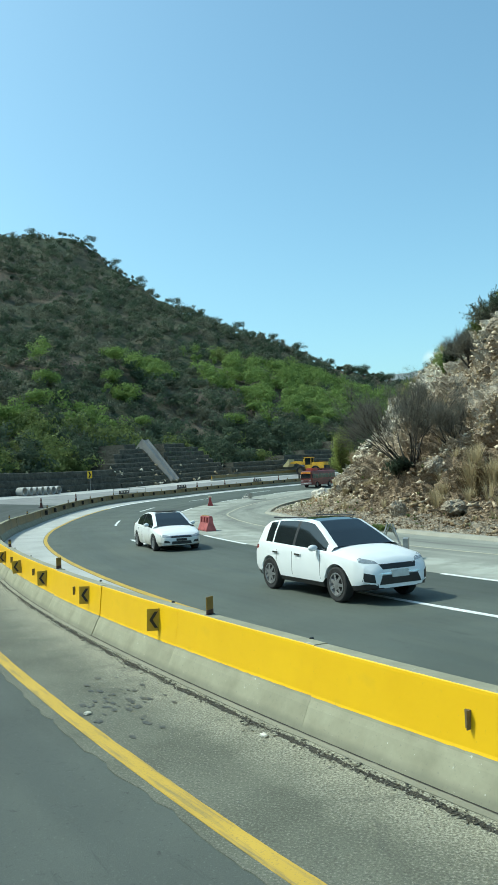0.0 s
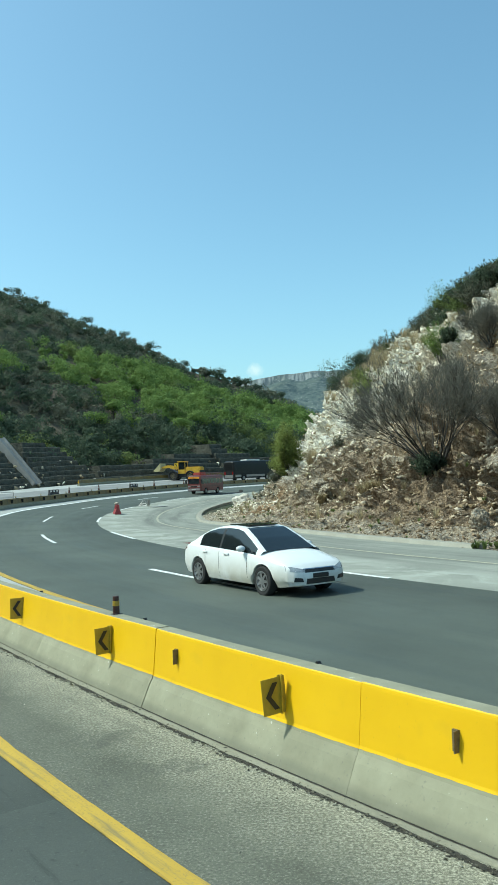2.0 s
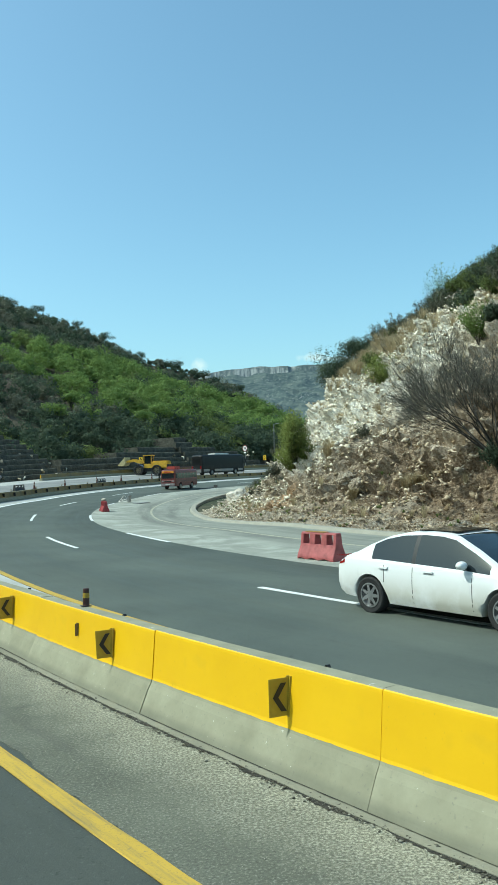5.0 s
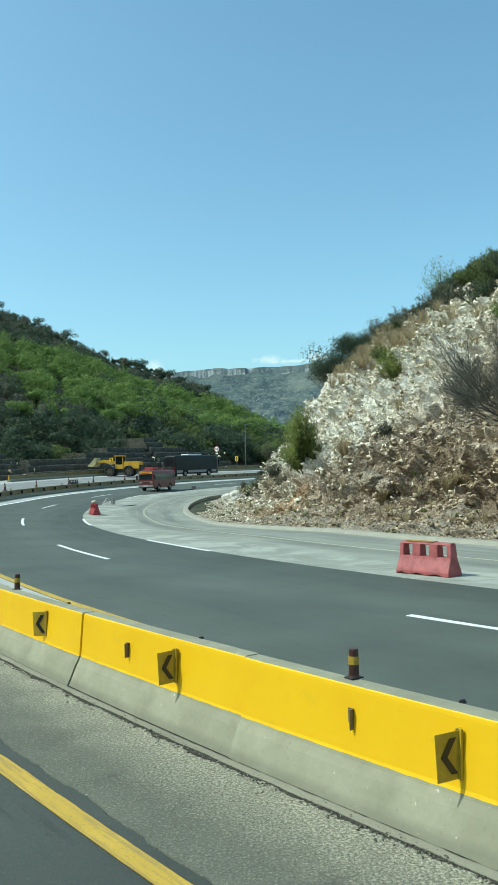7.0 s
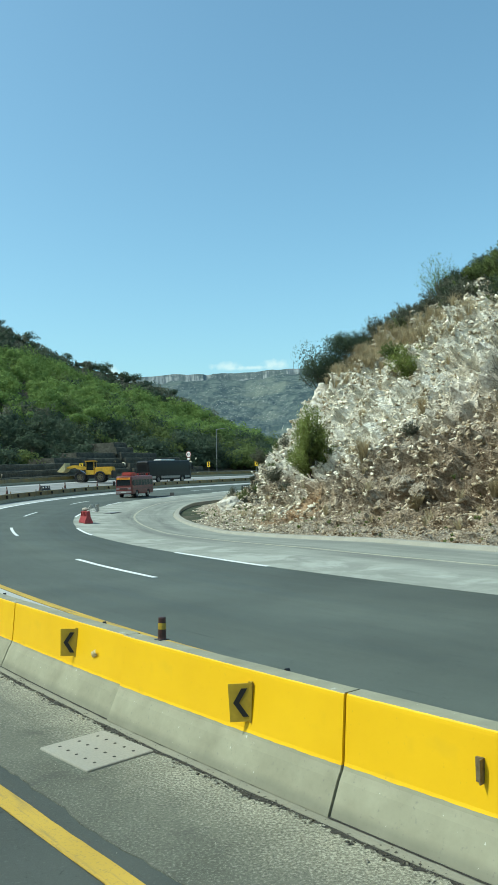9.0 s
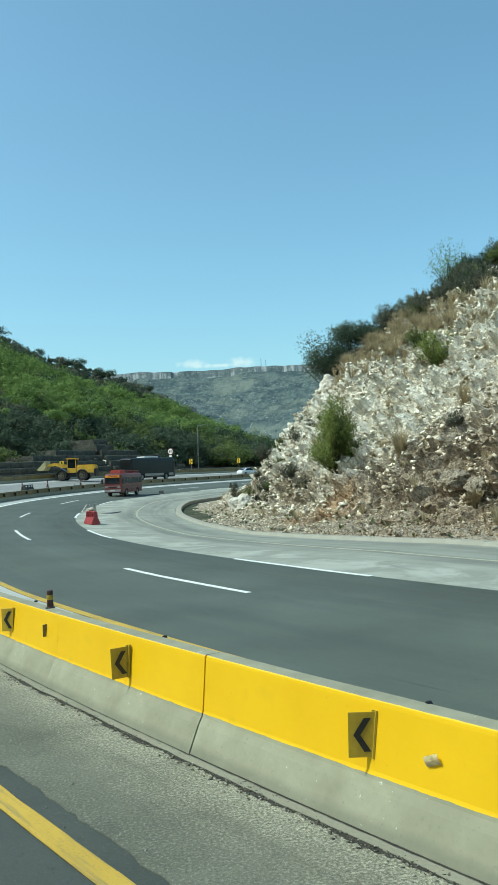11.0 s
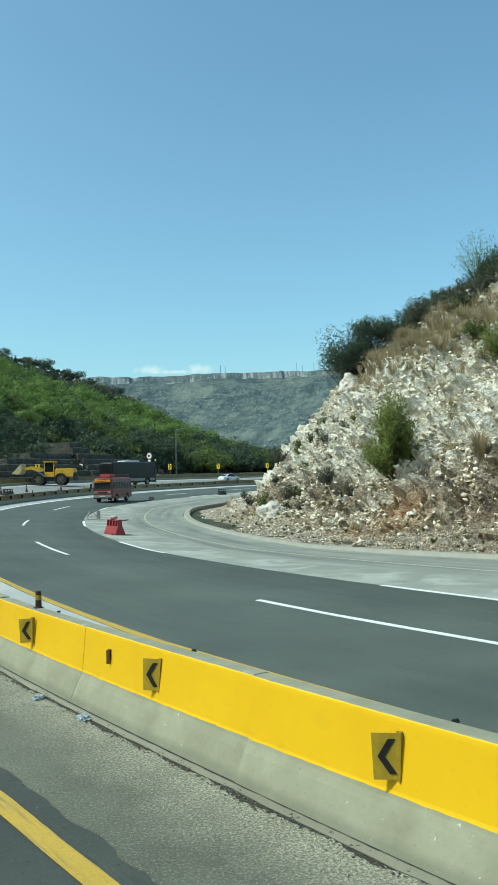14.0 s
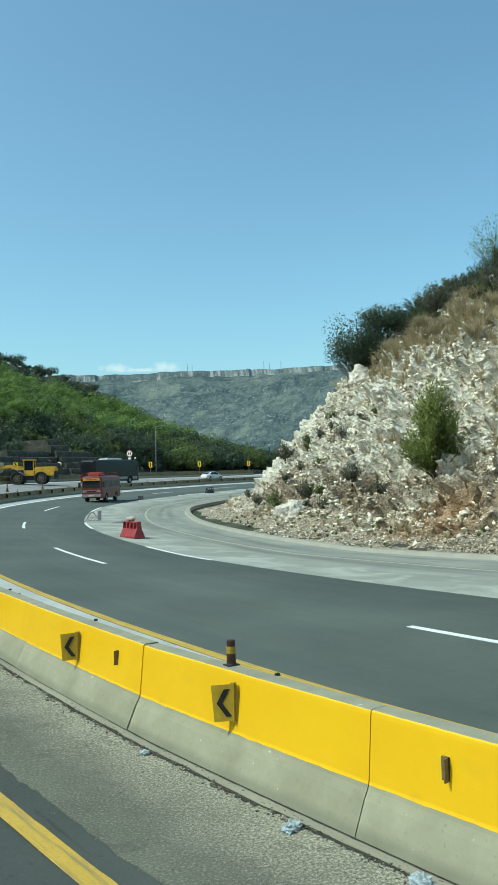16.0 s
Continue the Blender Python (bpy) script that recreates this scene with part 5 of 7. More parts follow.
tr = random.Random(12)
green = hill_tree(M["leaf_bright"], 61, 5.2, 5.6, 700, "spring-green acacia with a broad crown on the lower slope", "green trees of the lower slope")
spread_trees(green, [(tr.uniform(139, 170), p + tr.uniform(-.8, .8), tr.uniform(0.8, 1.3)) for p in (4, 9, 12.5, 17, 22, 27, 31, 36, 40, 42, 45, 47, 49, 51, 53, 55, 57)])
olive = hill_tree(M["leaf_dark"], 62, 5.4, 5.0, 700, "dark olive tree above the stone terraces", "dark trees above the terraces")
spread_trees(olive, [(tr.uniform(129.5, 136), p + tr.uniform(-.8, .8), tr.uniform(0.8, 1.2)) for p in (-9, -5, -1, 3, 6, 10, 23, 26, 29, 32, 35, 44, 48, 52, 56)])
sky_tree = hill_tree(M["leaf_dark"], 63, 4.6, 6.2, 420, "flat-topped thorn tree on the skyline", "skyline trees")
spread_trees(sky_tree, [(float(np.interp(p, CREST_PHI, CREST_R)) - 3, p, s * 0.8) for p, s in ((38.2, 1.1), (40.5, 0.8), (42.3, 1.3), (43.3, 1.2), (44.2, 1.2), (45.2, 1.0), (46.8, 1.0), (48.2, 1.1), (50.4, 1.0), (52.4, 1.2), (54.5, 0.9), (57.0, 1.1), (59.0, 1.0), (61.0, 0.9))])


# ---- roadside works ----
k = Mat("dark_dry_stone_courses")
n2 = k.noise(1.1, 6, 0.7)
sx = k.voronoi(2.4, "DISTANCE_TO_EDGE")
col = k.ramp(n2, (0.3, (0.045, 0.046, 0.038)), (0.7, (0.13, 0.128, 0.105)))
col = k.mix(k.ramp(sx, (0.0, 0.4), (0.05, 0.0)), col, (0.04, 0.04, 0.033))
k.colour(col).rough(0.95, 0.1).bump(k.math("ADD", n2, k.ramp(sx, (0.0, 0.0), (0.2, 0.5))), 0.8, 0.12)
M["courses"] = k.m


def course(name, R, p0, p1, z0, h, depth, seed, label):
    """One course of a stepped dry-stone retaining wall, with an uneven face and top."""
    n = max(6, int((p1 - p0) / 0.18))
    verts, faces = [], []
    for i in range(n + 1):
        p = p0 + (p1 - p0) * i / n
        a = noise.noise((p * 2.3, seed * 3.1, 0)) * 0.12
        t = noise.noise((p * 1.1, seed * 1.7, 5)) * 0.10 + noise.noise((p * 4.0, seed, 2)) * 0.05
        for rr, zz in ((R - 0.06 + a, z0 - 0.25), (R + a * 0.7, z0 + h * 0.5), (R + 0.10 + a, z0 + h * 0.9 + t), (R + 0.22, z0 + h + t), (R + depth, z0 + h + t * 0.3), (R + depth, z0 - 0.3)):
            q = at(min(rr, 121.9), p)
            aa = radians(p)
            verts.append((CX - rr * math.cos(aa), CY + rr * math.sin(aa), float(lift(120, p)) + zz))
    for i in range(n):
        for j in range(6):
            a, b = i * 6 + j, i * 6 + (j + 1) % 6
            faces.append((a, b, b + 6, a + 6))
    faces.append(tuple(range(6))[::-1])
    faces.append(tuple(n * 6 + j for j in range(6)))
    ob = mesh_object(name, verts, faces, M["courses"])
    bm = bmesh.new()
    bm.from_mesh(ob.data)
    bmesh.ops.recalc_face_normals(bm, faces=bm.faces)
    bm.to_mesh(ob.data)
    bm.free()
    return ob


def terrace(name, spans, h, step, R0, label):
    root = structure(new(name), label, "retaining wall")
    for i, (p0, p1) in enumerate(spans):
        o = course("stone_course", R0 + step * i, p0, p1, h * i, h, 3.0 + 1.2 * i, i + len(name), "")
        o.parent = root
    return root


terrace("terrace_west", [(-16, 8.8), (-15, 8.75), (-14, 8.7)], 0.95, 0.5, 121.2, "dark dry-stone retaining wall in three long tiers")
terrace("terrace_stack", [(8.9, 14.6), (8.9, 14.4), (9.1, 14.6), (9.5, 14.3), (9.4, 14.5), (10.3, 14.4), (10.6, 14.6), (11.7, 14.3), (12.6, 13.9)], 0.76, 0.72, 121.2, "stack of dark stepped stone terraces beside the chute")
terrace("terrace_middle", [(16.1, 22.6), (16.2, 22.4), (16.0, 22.1), (16.3, 22.2), (16.2, 21.6), (16.5, 21.5), (16.4, 21.2), (16.9, 20.9), (17.2, 19.6)], 0.76, 0.72, 121.2, "stepped dark dry-stone terraces on the chute's other side")
terrace("terrace_long", [(22.7, 62), (22.9, 47.5), (23.6, 46.5), (30.5, 45.5), (33.5, 43.0)], 0.95, 0.95, 121.2, "long dark dry-stone terraces below the woods")
terrace("terrace_steps", [(38.6, 39.6), (38.6, 39.8), (38.5, 40.0), (38.4, 40.1), (38.2, 40.2), (38.0, 40.0), (38.1, 39.6)], 0.95, 0.75, 120.9, "steep broken stone steps in the terraces")


def chute():
    """The pale concrete drain that runs down the terraces."""
    a, b = Vector((-36.1, 102.9, 2.2)), Vector((-42.6, 104.9, 9.2))
    d = (b - a).normalized()
    s = d.cross(Vector((0, 0, 1))).normalized()
    u = s.cross(d)
    bm = bmesh.new()
    prof = ((-0.85, -2.6), (-0.8, 0.4), (-0.62, 0.4), (-0.55, 0.12), (0.55, 0.12), (0.62, 0.4), (0.8, 0.4), (0.85, -2.6))
    rows = []
    for i in range(13):
        c = a + (b - a) * (i / 12)
        rows.append([bm.verts.new(c + s * x + u * (z + 0.9)) for x, z in prof])
    for r0, r1 in zip(rows, rows[1:]):
        for j in range(8):
            bm.faces.new((r0[j], r0[(j + 1) % 8], r1[(j + 1) % 8], r1[j]))
    bm.faces.new(rows[0])
    bm.faces.new(rows[-1][::-1])
    return structure(part("drain_chute", bm, M["dusty"]), "pale concrete drain chute running down the terraces", "drain")


chute()


def gully():
    """The earth slope under the chute, between the terraces."""
    verts, faces = [], []
    for i in range(10):
        R = 120.9 + i * 0.75
        for j in range(7):
            p = 14.2 + 2.2 * j / 6
            a = radians(p)
            z = float(lift(120, p)) + (R - 120.9) * 0.9 + 0.25 * noise.noise((i * 0.9, j * 0.8, 2))
            verts.append((CX - R * math.cos(a), CY + R * math.sin(a), z - 0.1))
    for i in range(9):
        for j in range(6):
            q = i * 7 + j
            faces.append((q, q + 1, q + 8, q + 7))
    return structure(mesh_object("gully_earth", verts, faces, M["hill"]), "bare earth slope under the drain chute", "ground")


gully()
rr = random.Random(8)
pl, sz = [], []
for i in range(170):                                     # rubble on the terraces and the wall's foot
    p = rr.uniform(-14, 48)
    R = 121.0 + rr.random() * 4
    v = at(121, p)
    a = radians(p)
    z = v.z + max(0, (R - 121.2)) * 1.0
    if 8.5 < p < 24 or R < 121.3 or p > 37:
        pl.append(Vector((CX - (R - 0.3) * math.cos(a), CY + (R - 0.3) * math.sin(a), z)))
        sz.append(rr.uniform(0.1, 0.42))
tagged(stones("wall_rubble", pl, sz, M["stone"], 51), "pale rubble lying on the stone terraces", "rubble", kind="stuff")


# the yellow outer barrier
outer = None
for i in range(27):
    p = 19.3 + i * 1.53
    # the face with the painted-in shade looks towards the road
    copy_thing(block, put(118.8, p))["group"] = "outer barrier blocks"


def tube(bm, a, b, r, sides=8):
    a, b = Vector(a), Vector(b)
    t = (b - a).normalized()
    u = t.orthogonal().normalized()
    w = t.cross(u)
    ra = [bm.verts.new(a + u * (r * math.cos(6.2832 * i / sides)) + w * (r * math.sin(6.2832 * i / sides))) for i in range(sides)]
    rb = [bm.verts.new(b + u * (r * math.cos(6.2832 * i / sides)) + w * (r * math.sin(6.2832 * i / sides))) for i in range(sides)]
    for i in range(sides):
        bm.faces.new((ra[i], ra[(i + 1) % sides], rb[(i + 1) % sides], rb[i]))
    bm.faces.new(ra[::-1])
    bm.faces.new(rb)


SIGN_Y = plain("chevron_sign_yellow", (0.75, 0.5, 0.03), 0.45)
WHITE_M = plain("white_enamel", (0.75, 0.75, 0.73), 0.4, vary=0.08)
RED_M = plain("red_enamel", (0.45, 0.03, 0.03), 0.4)


def post_chevron():
    thing = tagged(new("chevron_sign"), "yellow chevron sign with black arrow on a steel post", "road sign", "chevron signs round the bend")
    bm = bmesh.new()
    tube(bm, (0, 0, -0.3), (0, 0, 2.75), 0.04)
    part("post", bm, STEEL_M, thing)
    bm = bmesh.new()
    box(bm, -0.36, 0.36, 0.04, 0.06, 1.75, 2.75)
    part("plate", bm, SIGN_Y, thing)
    bm = bmesh.new()
    for s in (1, -1):
        pts = ((-0.22, 2.25), (0.02, 2.25), (0.22, 2.25 + s * 0.42), (-0.02, 2.25 + s * 0.42))
        lo = [bm.verts.new((x, 0.062, z)) for x, z in pts]
        hi = [bm.verts.new((x, 0.066, z)) for x, z in pts]
        bm.faces.new(lo)
        bm.faces.new(hi[::-1])
        for i in range(4):
            bm.faces.new((lo[i], lo[(i + 1) % 4], hi[(i + 1) % 4], hi[i]))
    part("arrow", bm, BLACK_M, thing, "black arrow")
    return thing


pc = post_chevron()
for i, p in enumerate((4.6, 31.5, 47.4, 53.6, 60.0)):
    m = put(120.3, p, 8)
    if i:
        copy_thing(pc, m)
    else:
        pc.matrix_basis = m


def round_sign():
    thing = tagged(new("speed_sign"), "round white speed sign with a red ring on a steel post", "road sign")
    bm = bmesh.new()
    tube(bm, (0, 0, -0.3), (0, 0, 4.6), 0.05)
    part("post", bm, STEEL_M, thing)
    for name, r, y0, y1, mt in (("ring", 0.62, 0.04, 0.07, plain("faded_sign_red", (0.30, 0.10, 0.10), 0.5)), ("disc", 0.50, 0.071, 0.08, WHITE_M)):
        bm = bmesh.new()
        tube(bm, (0, y0, 4.2), (0, y1, 4.2), r, 28)
        part(name, bm, mt, thing)
    for x in (-0.16, 0.16):
        bm = bmesh.new()
        box(bm, x - 0.1, x + 0.1, 0.081, 0.086, 4.0, 4.4)
        part("marking", bm, BLACK_M, thing, "black bar marking")
    bm = bmesh.new()
    box(bm, -0.3, 0.3, 0.05, 0.07, 3.2, 3.5)
    part("plate", bm, WHITE_M, thing, "small white plate below the disc")
    thing.matrix_basis = put(120.2, 44.8, 6)
    return thing


round_sign()


def lamp_post():
    thing = tagged(new("street_lamp"), "tall grey steel street lamp with one short arm", "street lamp")
    bm = bmesh.new()
    p0, p1 = Vector((0, 0, -0.5)), Vector((0.15, 0, 9.6))
    tube(bm, p0, (0.05, 0, 4), 0.10)
    tube(bm, (0.05, 0, 4), p1, 0.075)
    part("pole", bm, STEEL_M, thing)
    bm = bmesh.new()
    tube(bm, p1 - Vector((0, 0, 0.1)), (1.3, 0, 9.65), 0.045)
    part("arm", bm, STEEL_M, thing)
    bm = bmesh.new()
    box(bm, 1.0, 1.85, -0.16, 0.16, 9.6, 9.74)
    bmesh.ops.bevel(bm, geom=bm.edges[:], offset=0.05, segments=2, affect="EDGES")
    part("lamp_head", bm, STEEL_M, thing)
    q = hill_point(125.4, 51.0)
    thing.matrix_basis = Matrix.Translation((1.9, 168.6, q[2] + 0.2)) @ Matrix.Rotation(radians(-10), 4, "Z")
    return thing


lamp_post()

# ---- traffic works on the carriageways ----
RED_P = plain("faded_red_plastic", (0.33, 0.085, 0.085), 0.55, vary=0.3, scale=5, bump=0.15)
DARK_P = plain("dark_plastic", (0.03, 0.03, 0.03), 0.6, vary=0.3)


def water_barrier(label, mat, holes=3, group="plastic road barriers"):
    """A moulded plastic barrier: splayed foot, notched underside, slots through the top."""
    L = 1.5
    bm = bmesh.new()
    zs = ((0.0, 0.26), (0.09, 0.26), (0.14, 0.245), (0.36, 0.15), (0.43, 0.13), (0.70, 0.105), (0.76, 0.085))
    # columns along the length, open where the slots are
    xs = [-L / 2]
    gap = L / holes
    for i in range(holes):
        c = -L / 2 + gap * (i + 0.5)
        xs += [c - 0.13, c + 0.13]
    xs.append(L / 2)
    grid = {}
    for s in (1, -1):
        for i, x in enumerate(xs):
            for j, (z, w) in enumerate(zs):
                zz = z + (0.05 if j == 0 and 0 < i < len(xs) - 1 and i % 2 == 0 else 0.0)
                grid[s, i, j] = bm.verts.new((x * (1 - 0.05 * z), s * w, zz))
    n = len(xs)
    for i in range(n - 1):
        slot = i % 2 == 1
        for s in (1, -1):
            for j in range(len(zs) - 1):
                if slot and j == 4:
                    continue
                bm.faces.new((grid[s, i, j], grid[s, i + 1, j], grid[s, i + 1, j + 1], grid[s, i, j + 1]))
        bm.faces.new((grid[1, i, 6], grid[1, i + 1, 6], grid[-1, i + 1, 6], grid[-1, i, 6]))
        bm.faces.new((grid[1, i, 0], grid[1, i + 1, 0], grid[-1, i + 1, 0], grid[-1, i, 0]))
        if slot:
            for a, b in (((i, 4), (i + 1, 4)), ((i + 1, 4), (i + 1, 5)), ((i + 1, 5), (i, 5)), ((i, 5), (i, 4))):
                bm.faces.new((grid[1, a[0], a[1]], grid[1, b[0], b[1]], grid[-1, b[0], b[1]], grid[-1, a[0], a[1]]))
    for i in (0, n - 1):
        for j in range(len(zs) - 1):
            bm.faces.new((grid[1, i, j], grid[1, i, j + 1], grid[-1, i, j + 1], grid[-1, i, j]))
    bmesh.ops.recalc_face_normals(bm, faces=bm.faces)
    bmesh.ops.bevel(bm, geom=[e for e in bm.edges if e.calc_face_angle(0) > 0.5], offset=0.012, segments=1, affect="EDGES")
    return tagged(part("plastic_barrier", bm, mat), label, "barrier", group)


def stand(ob, x, y, z, heading):
    ob.matrix_basis = Matrix.Translation((x, y, z)) @ Matrix.Rotation(radians(heading), 4, "Z")
    return ob


def ground_at(x, y):
    R, p = math.hypot(x - CX, y - CY), math.degrees(math.atan2(y - CY, CX - x))
    return float(lift(R, p))


wbar = stand(water_barrier("faded red plastic barrier with slots on the concrete lane", RED_P), 3.55, 19.9, ground_at(3.55, 19.9), 129)
bm = bmesh.new()
box(bm, -0.25, 0.55, -0.09, 0.09, 0.764, 0.782)
part("top_board", bm, plain("splintered_board", (0.35, 0.2, 0.06), 0.8, vary=0.4), wbar, "weathered strip along the top")
for i, (x, z0) in enumerate(((-0.35, 0.16), (0.05, 0.2), (0.42, 0.18))):
    bm = bmesh.new()
    v = [bm.verts.new(q) for q in ((x, -0.245 + z0 * 0.23, z0), (x + 0.09, -0.245 + z0 * 0.23, z0), (x + 0.15, -0.215 + z0 * 0.2, z0 + 0.2), (x + 0.06, -0.215 + z0 * 0.2, z0 + 0.2))]
    bm.faces.new(v)
    part("arrow_mark", bm, plain("worn_yellow_mark", (0.6, 0.38, 0.05), 0.6, vary=0.4), wbar, "worn yellow mark")
red2 = stand(water_barrier("red plastic barrier standing in the bend", plain("red_plastic", (0.29, 0.04, 0.045), 0.5, vary=0.2), 4), -10.45, 55.5, ground_at(-10.45, 55.5), 112)
bm = bmesh.new()
bmesh.ops.create_icosphere(bm, subdivisions=2, radius=0.24)
for v in bm.verts:
    v.co = Vector((v.co.x * 1.3, v.co.y * 0.8, v.co.z * 0.5 + 0.86)) + Vector((0.1, 0, 0.05 * noise.noise(v.co * 5)))
sb = tagged(part("sandbag", bm, plain("pale_sacking", (0.42, 0.37, 0.3), 0.95, vary=0.2), smooth=True), "pale sandbag lying on the red barrier", "sandbag")
sb.matrix_basis = red2.matrix_basis.copy()

dk = water_barrier("dark plastic barrier with pale reflectors on the carriageway", DARK_P, 3, "dark road barriers")
for i, (R, p, t) in enumerate(((108.6, -1.0, 70), (109.4, 8.0, 70), (93.2, 34.3, 80), (108.8, 18.4, 75))):
    m = put(R, p, t)
    if i:
        copy_thing(dk, m)
    else:
        dk.matrix_basis = m
        for x in (-0.45, 0.0, 0.45):
            bm = bmesh.new()
            box(bm, x - 0.1, x + 0.1, 0.09, 0.135, 0.5, 0.66)
            part("reflector", bm, WHITE_M, dk, "pale square reflector")


def cone():
    thing = tagged(new("traffic_cone"), "dirty dark traffic cone on a square foot", "traffic cone", "traffic cones")
    bm = bmesh.new()
    box(bm, -0.2, 0.2, -0.2, 0.2, 0.0, 0.05)
    part("foot", bm, DARK_P, thing)
    bm = bmesh.new()
    bmesh.ops.create_cone(bm, segments=16, radius1=0.15, radius2=0.04, depth=0.85, cap_ends=True)
    bmesh.ops.translate(bm, verts=bm.verts, vec=(0, 0, 0.47))
    part("cone", bm, plain("dirty_red_rubber", (0.09, 0.03, 0.025), 0.7, vary=0.3), thing)
    bm = bmesh.new()
    bmesh.ops.create_cone(bm, segments=16, radius1=0.118, radius2=0.088, depth=0.16, cap_ends=False)
    bmesh.ops.translate(bm, verts=bm.verts, vec=(0, 0, 0.52))
    part("collar", bm, plain("grubby_white_collar", (0.22, 0.2, 0.18), 0.6), thing, "grubby pale collar")
    return thing


cn = cone()
for i, (R, p) in enumerate(((107.5, -14.2), (107.4, -9.3), (110.0, 14.6), (110.3, 19.1), (110.7, 22.7), (109.5, 26.0), (110.4, 11.0), (115.8, 37.5))):
    m = put(R, p, i * 31)
    if i:
        copy_thing(cn, m)
    else:
        cn.matrix_basis = m


def trestle(label, w, h):
    """A folding sign frame of steel bars."""
    thing = tagged(new("trestle"), label, "trestle", "steel trestles")
    bars = [((-w / 2, 0, 0.03), (-0.08, 0.3, h)), ((w / 2, 0, 0.03), (0.08, 0.3, h)), ((-w / 2, 0, 0.03), (w / 2, 0, 0.03)), ((-0.3, 0.12, h * 0.42), (0.3, 0.12, h * 0.42)),
            ((-w / 2, 0, 0.03), (0.3, 0.15, h * 0.5)), ((w / 2, 0.65, 0.03), (0.0, 0.3, h)), ((-w / 2, 0.65, 0.03), (0.0, 0.3, h)), ((-w / 2, 0.65, 0.03), (w / 2, 0.65, 0.03))]
    for a, b in bars:
        bm = bmesh.new()
        tube(bm, a, b, 0.025, 6)
        part("bar", bm, STEEL_M, thing)
    bm = bmesh.new()
    box(bm, w / 2 - 0.05, w / 2 + 0.1, 0.0, 0.6, 0.05, 0.62)
    part("side_plate", bm, STEEL_M, thing, "loose grey side plate")
    return thing


f1 = stand(trestle("bent grey steel sign frame on the concrete lane", 0.85, 1.05), 15.05, 5.9, 0, 5)
f2 = stand(trestle("small steel sign frame beside the lane edge", 0.9, 0.6), -12.0, 70.6, ground_at(-12.0, 70.6), -10)


def low_rail(R, p, L, turn, label):
    thing = tagged(new("rail_frame"), label, "steel frame", "low steel frames")
    for a, b in (((-L / 2, 0, 0.7), (L / 2, 0, 0.7)), ((-L / 2, 0, 0.1), (L / 2, 0, 0.1)), ((-L / 2, 0, 0), (-L / 2, 0, 0.7)), ((L / 2, 0, 0), (L / 2, 0, 0.7)), ((0, 0, 0), (0, 0, 0.7))):
        bm = bmesh.new()
        tube(bm, a, b, 0.03, 6)
        part("bar", bm, STEEL_M, thing)
    thing.matrix_basis = put(R, p, turn)
    return thing


low_rail(111.5, 2.6, 4.6, 55, "low grey steel frame standing on the carriageway")
bm = bmesh.new()
box(bm, -1.9, 1.9, -0.3, 0.3, 0.02, 0.07)
box(bm, -1.9, -1.8, -0.3, 0.3, 0.07, 0.4)
fs = tagged(part("fallen_board", bm, plain("dark_wet_board", (0.05, 0.05, 0.05), 0.6)), "dark sign board lying flat on the concrete lane", "board")
fs.matrix_basis = put(94.6, 20.6, 78)
bm = bmesh.new()
box(bm, -1.1, 1.1, -0.35, 0.35, 0.015, 0.05)
fb = tagged(part("fallen_board", bm, plain("grey_sheet_board", (0.14, 0.14, 0.14), 0.6)), "grey board lying flat in the bend", "board")
fb.matrix_basis = put(91.6, -0.6, 70)


def pipe_ring():
    bm = bmesh.new()
    rows = []
    for r, x in ((0.52, -0.5), (0.52, 0.5), (0.42, 0.5), (0.42, -0.5)):
        rows.append([bm.verts.new((x, r * math.cos(6.2832 * i / 24), r * math.sin(6.2832 * i / 24) + 0.52)) for i in range(24)])
    for a, b in zip(rows, rows[1:] + rows[:1]):
        for i in range(24):
            bm.faces.new((a[i], a[(i + 1) % 24], b[(i + 1) % 24], b[i]))
    return tagged(part("concrete_pipe", bm, M["strip"], smooth=False), "pale concrete pipe ring beside the stone wall", "pipe", "concrete pipe rings")


pr = pipe_ring()
for i in range(7):
    m = put(119.9, -3.3 + i * 0.62, random.uniform(-14, 14))
    if i:
        copy_thing(pr, m)
    else:
        pr.matrix_basis = m

# ---- the near shoulder: broken edge, cover, litter ----
M["fillet"] = concrete_mat("dirty_fillet_concrete", (0.22, 0.215, 0.165), (0.33, 0.32, 0.25), 0.3, (0.14, 0.137, 0.11))
M["grit"] = plain("grey_beige_grit", (0.29, 0.28, 0.23), 0.95, vary=0.5, scale=40)
structure(arc("gutter_fillet", 103.66, 103.79, -62, -14, 0.012, 0.05, M["fillet"], 0.12, 0.02), "concrete fillet at the barrier's foot", "kerb")
CRACK_M = plain("dark_crack_dirt", (0.045, 0.042, 0.034), 0.95, vary=0.5, scale=30, bump=0.8)
cr = random.Random(3)
CRACK_PH = (-52, -49, -44)


def crack_at(p):
    return float(np.interp(p, CRACK_PH, (103.90, 103.88, 103.79))) + 0.035 * noise.noise((p * 2.2, 4, 0)) + 0.022 * noise.noise((p * 9, 7, 0)) + 0.016 * noise.noise((p * 55, 2, 0))


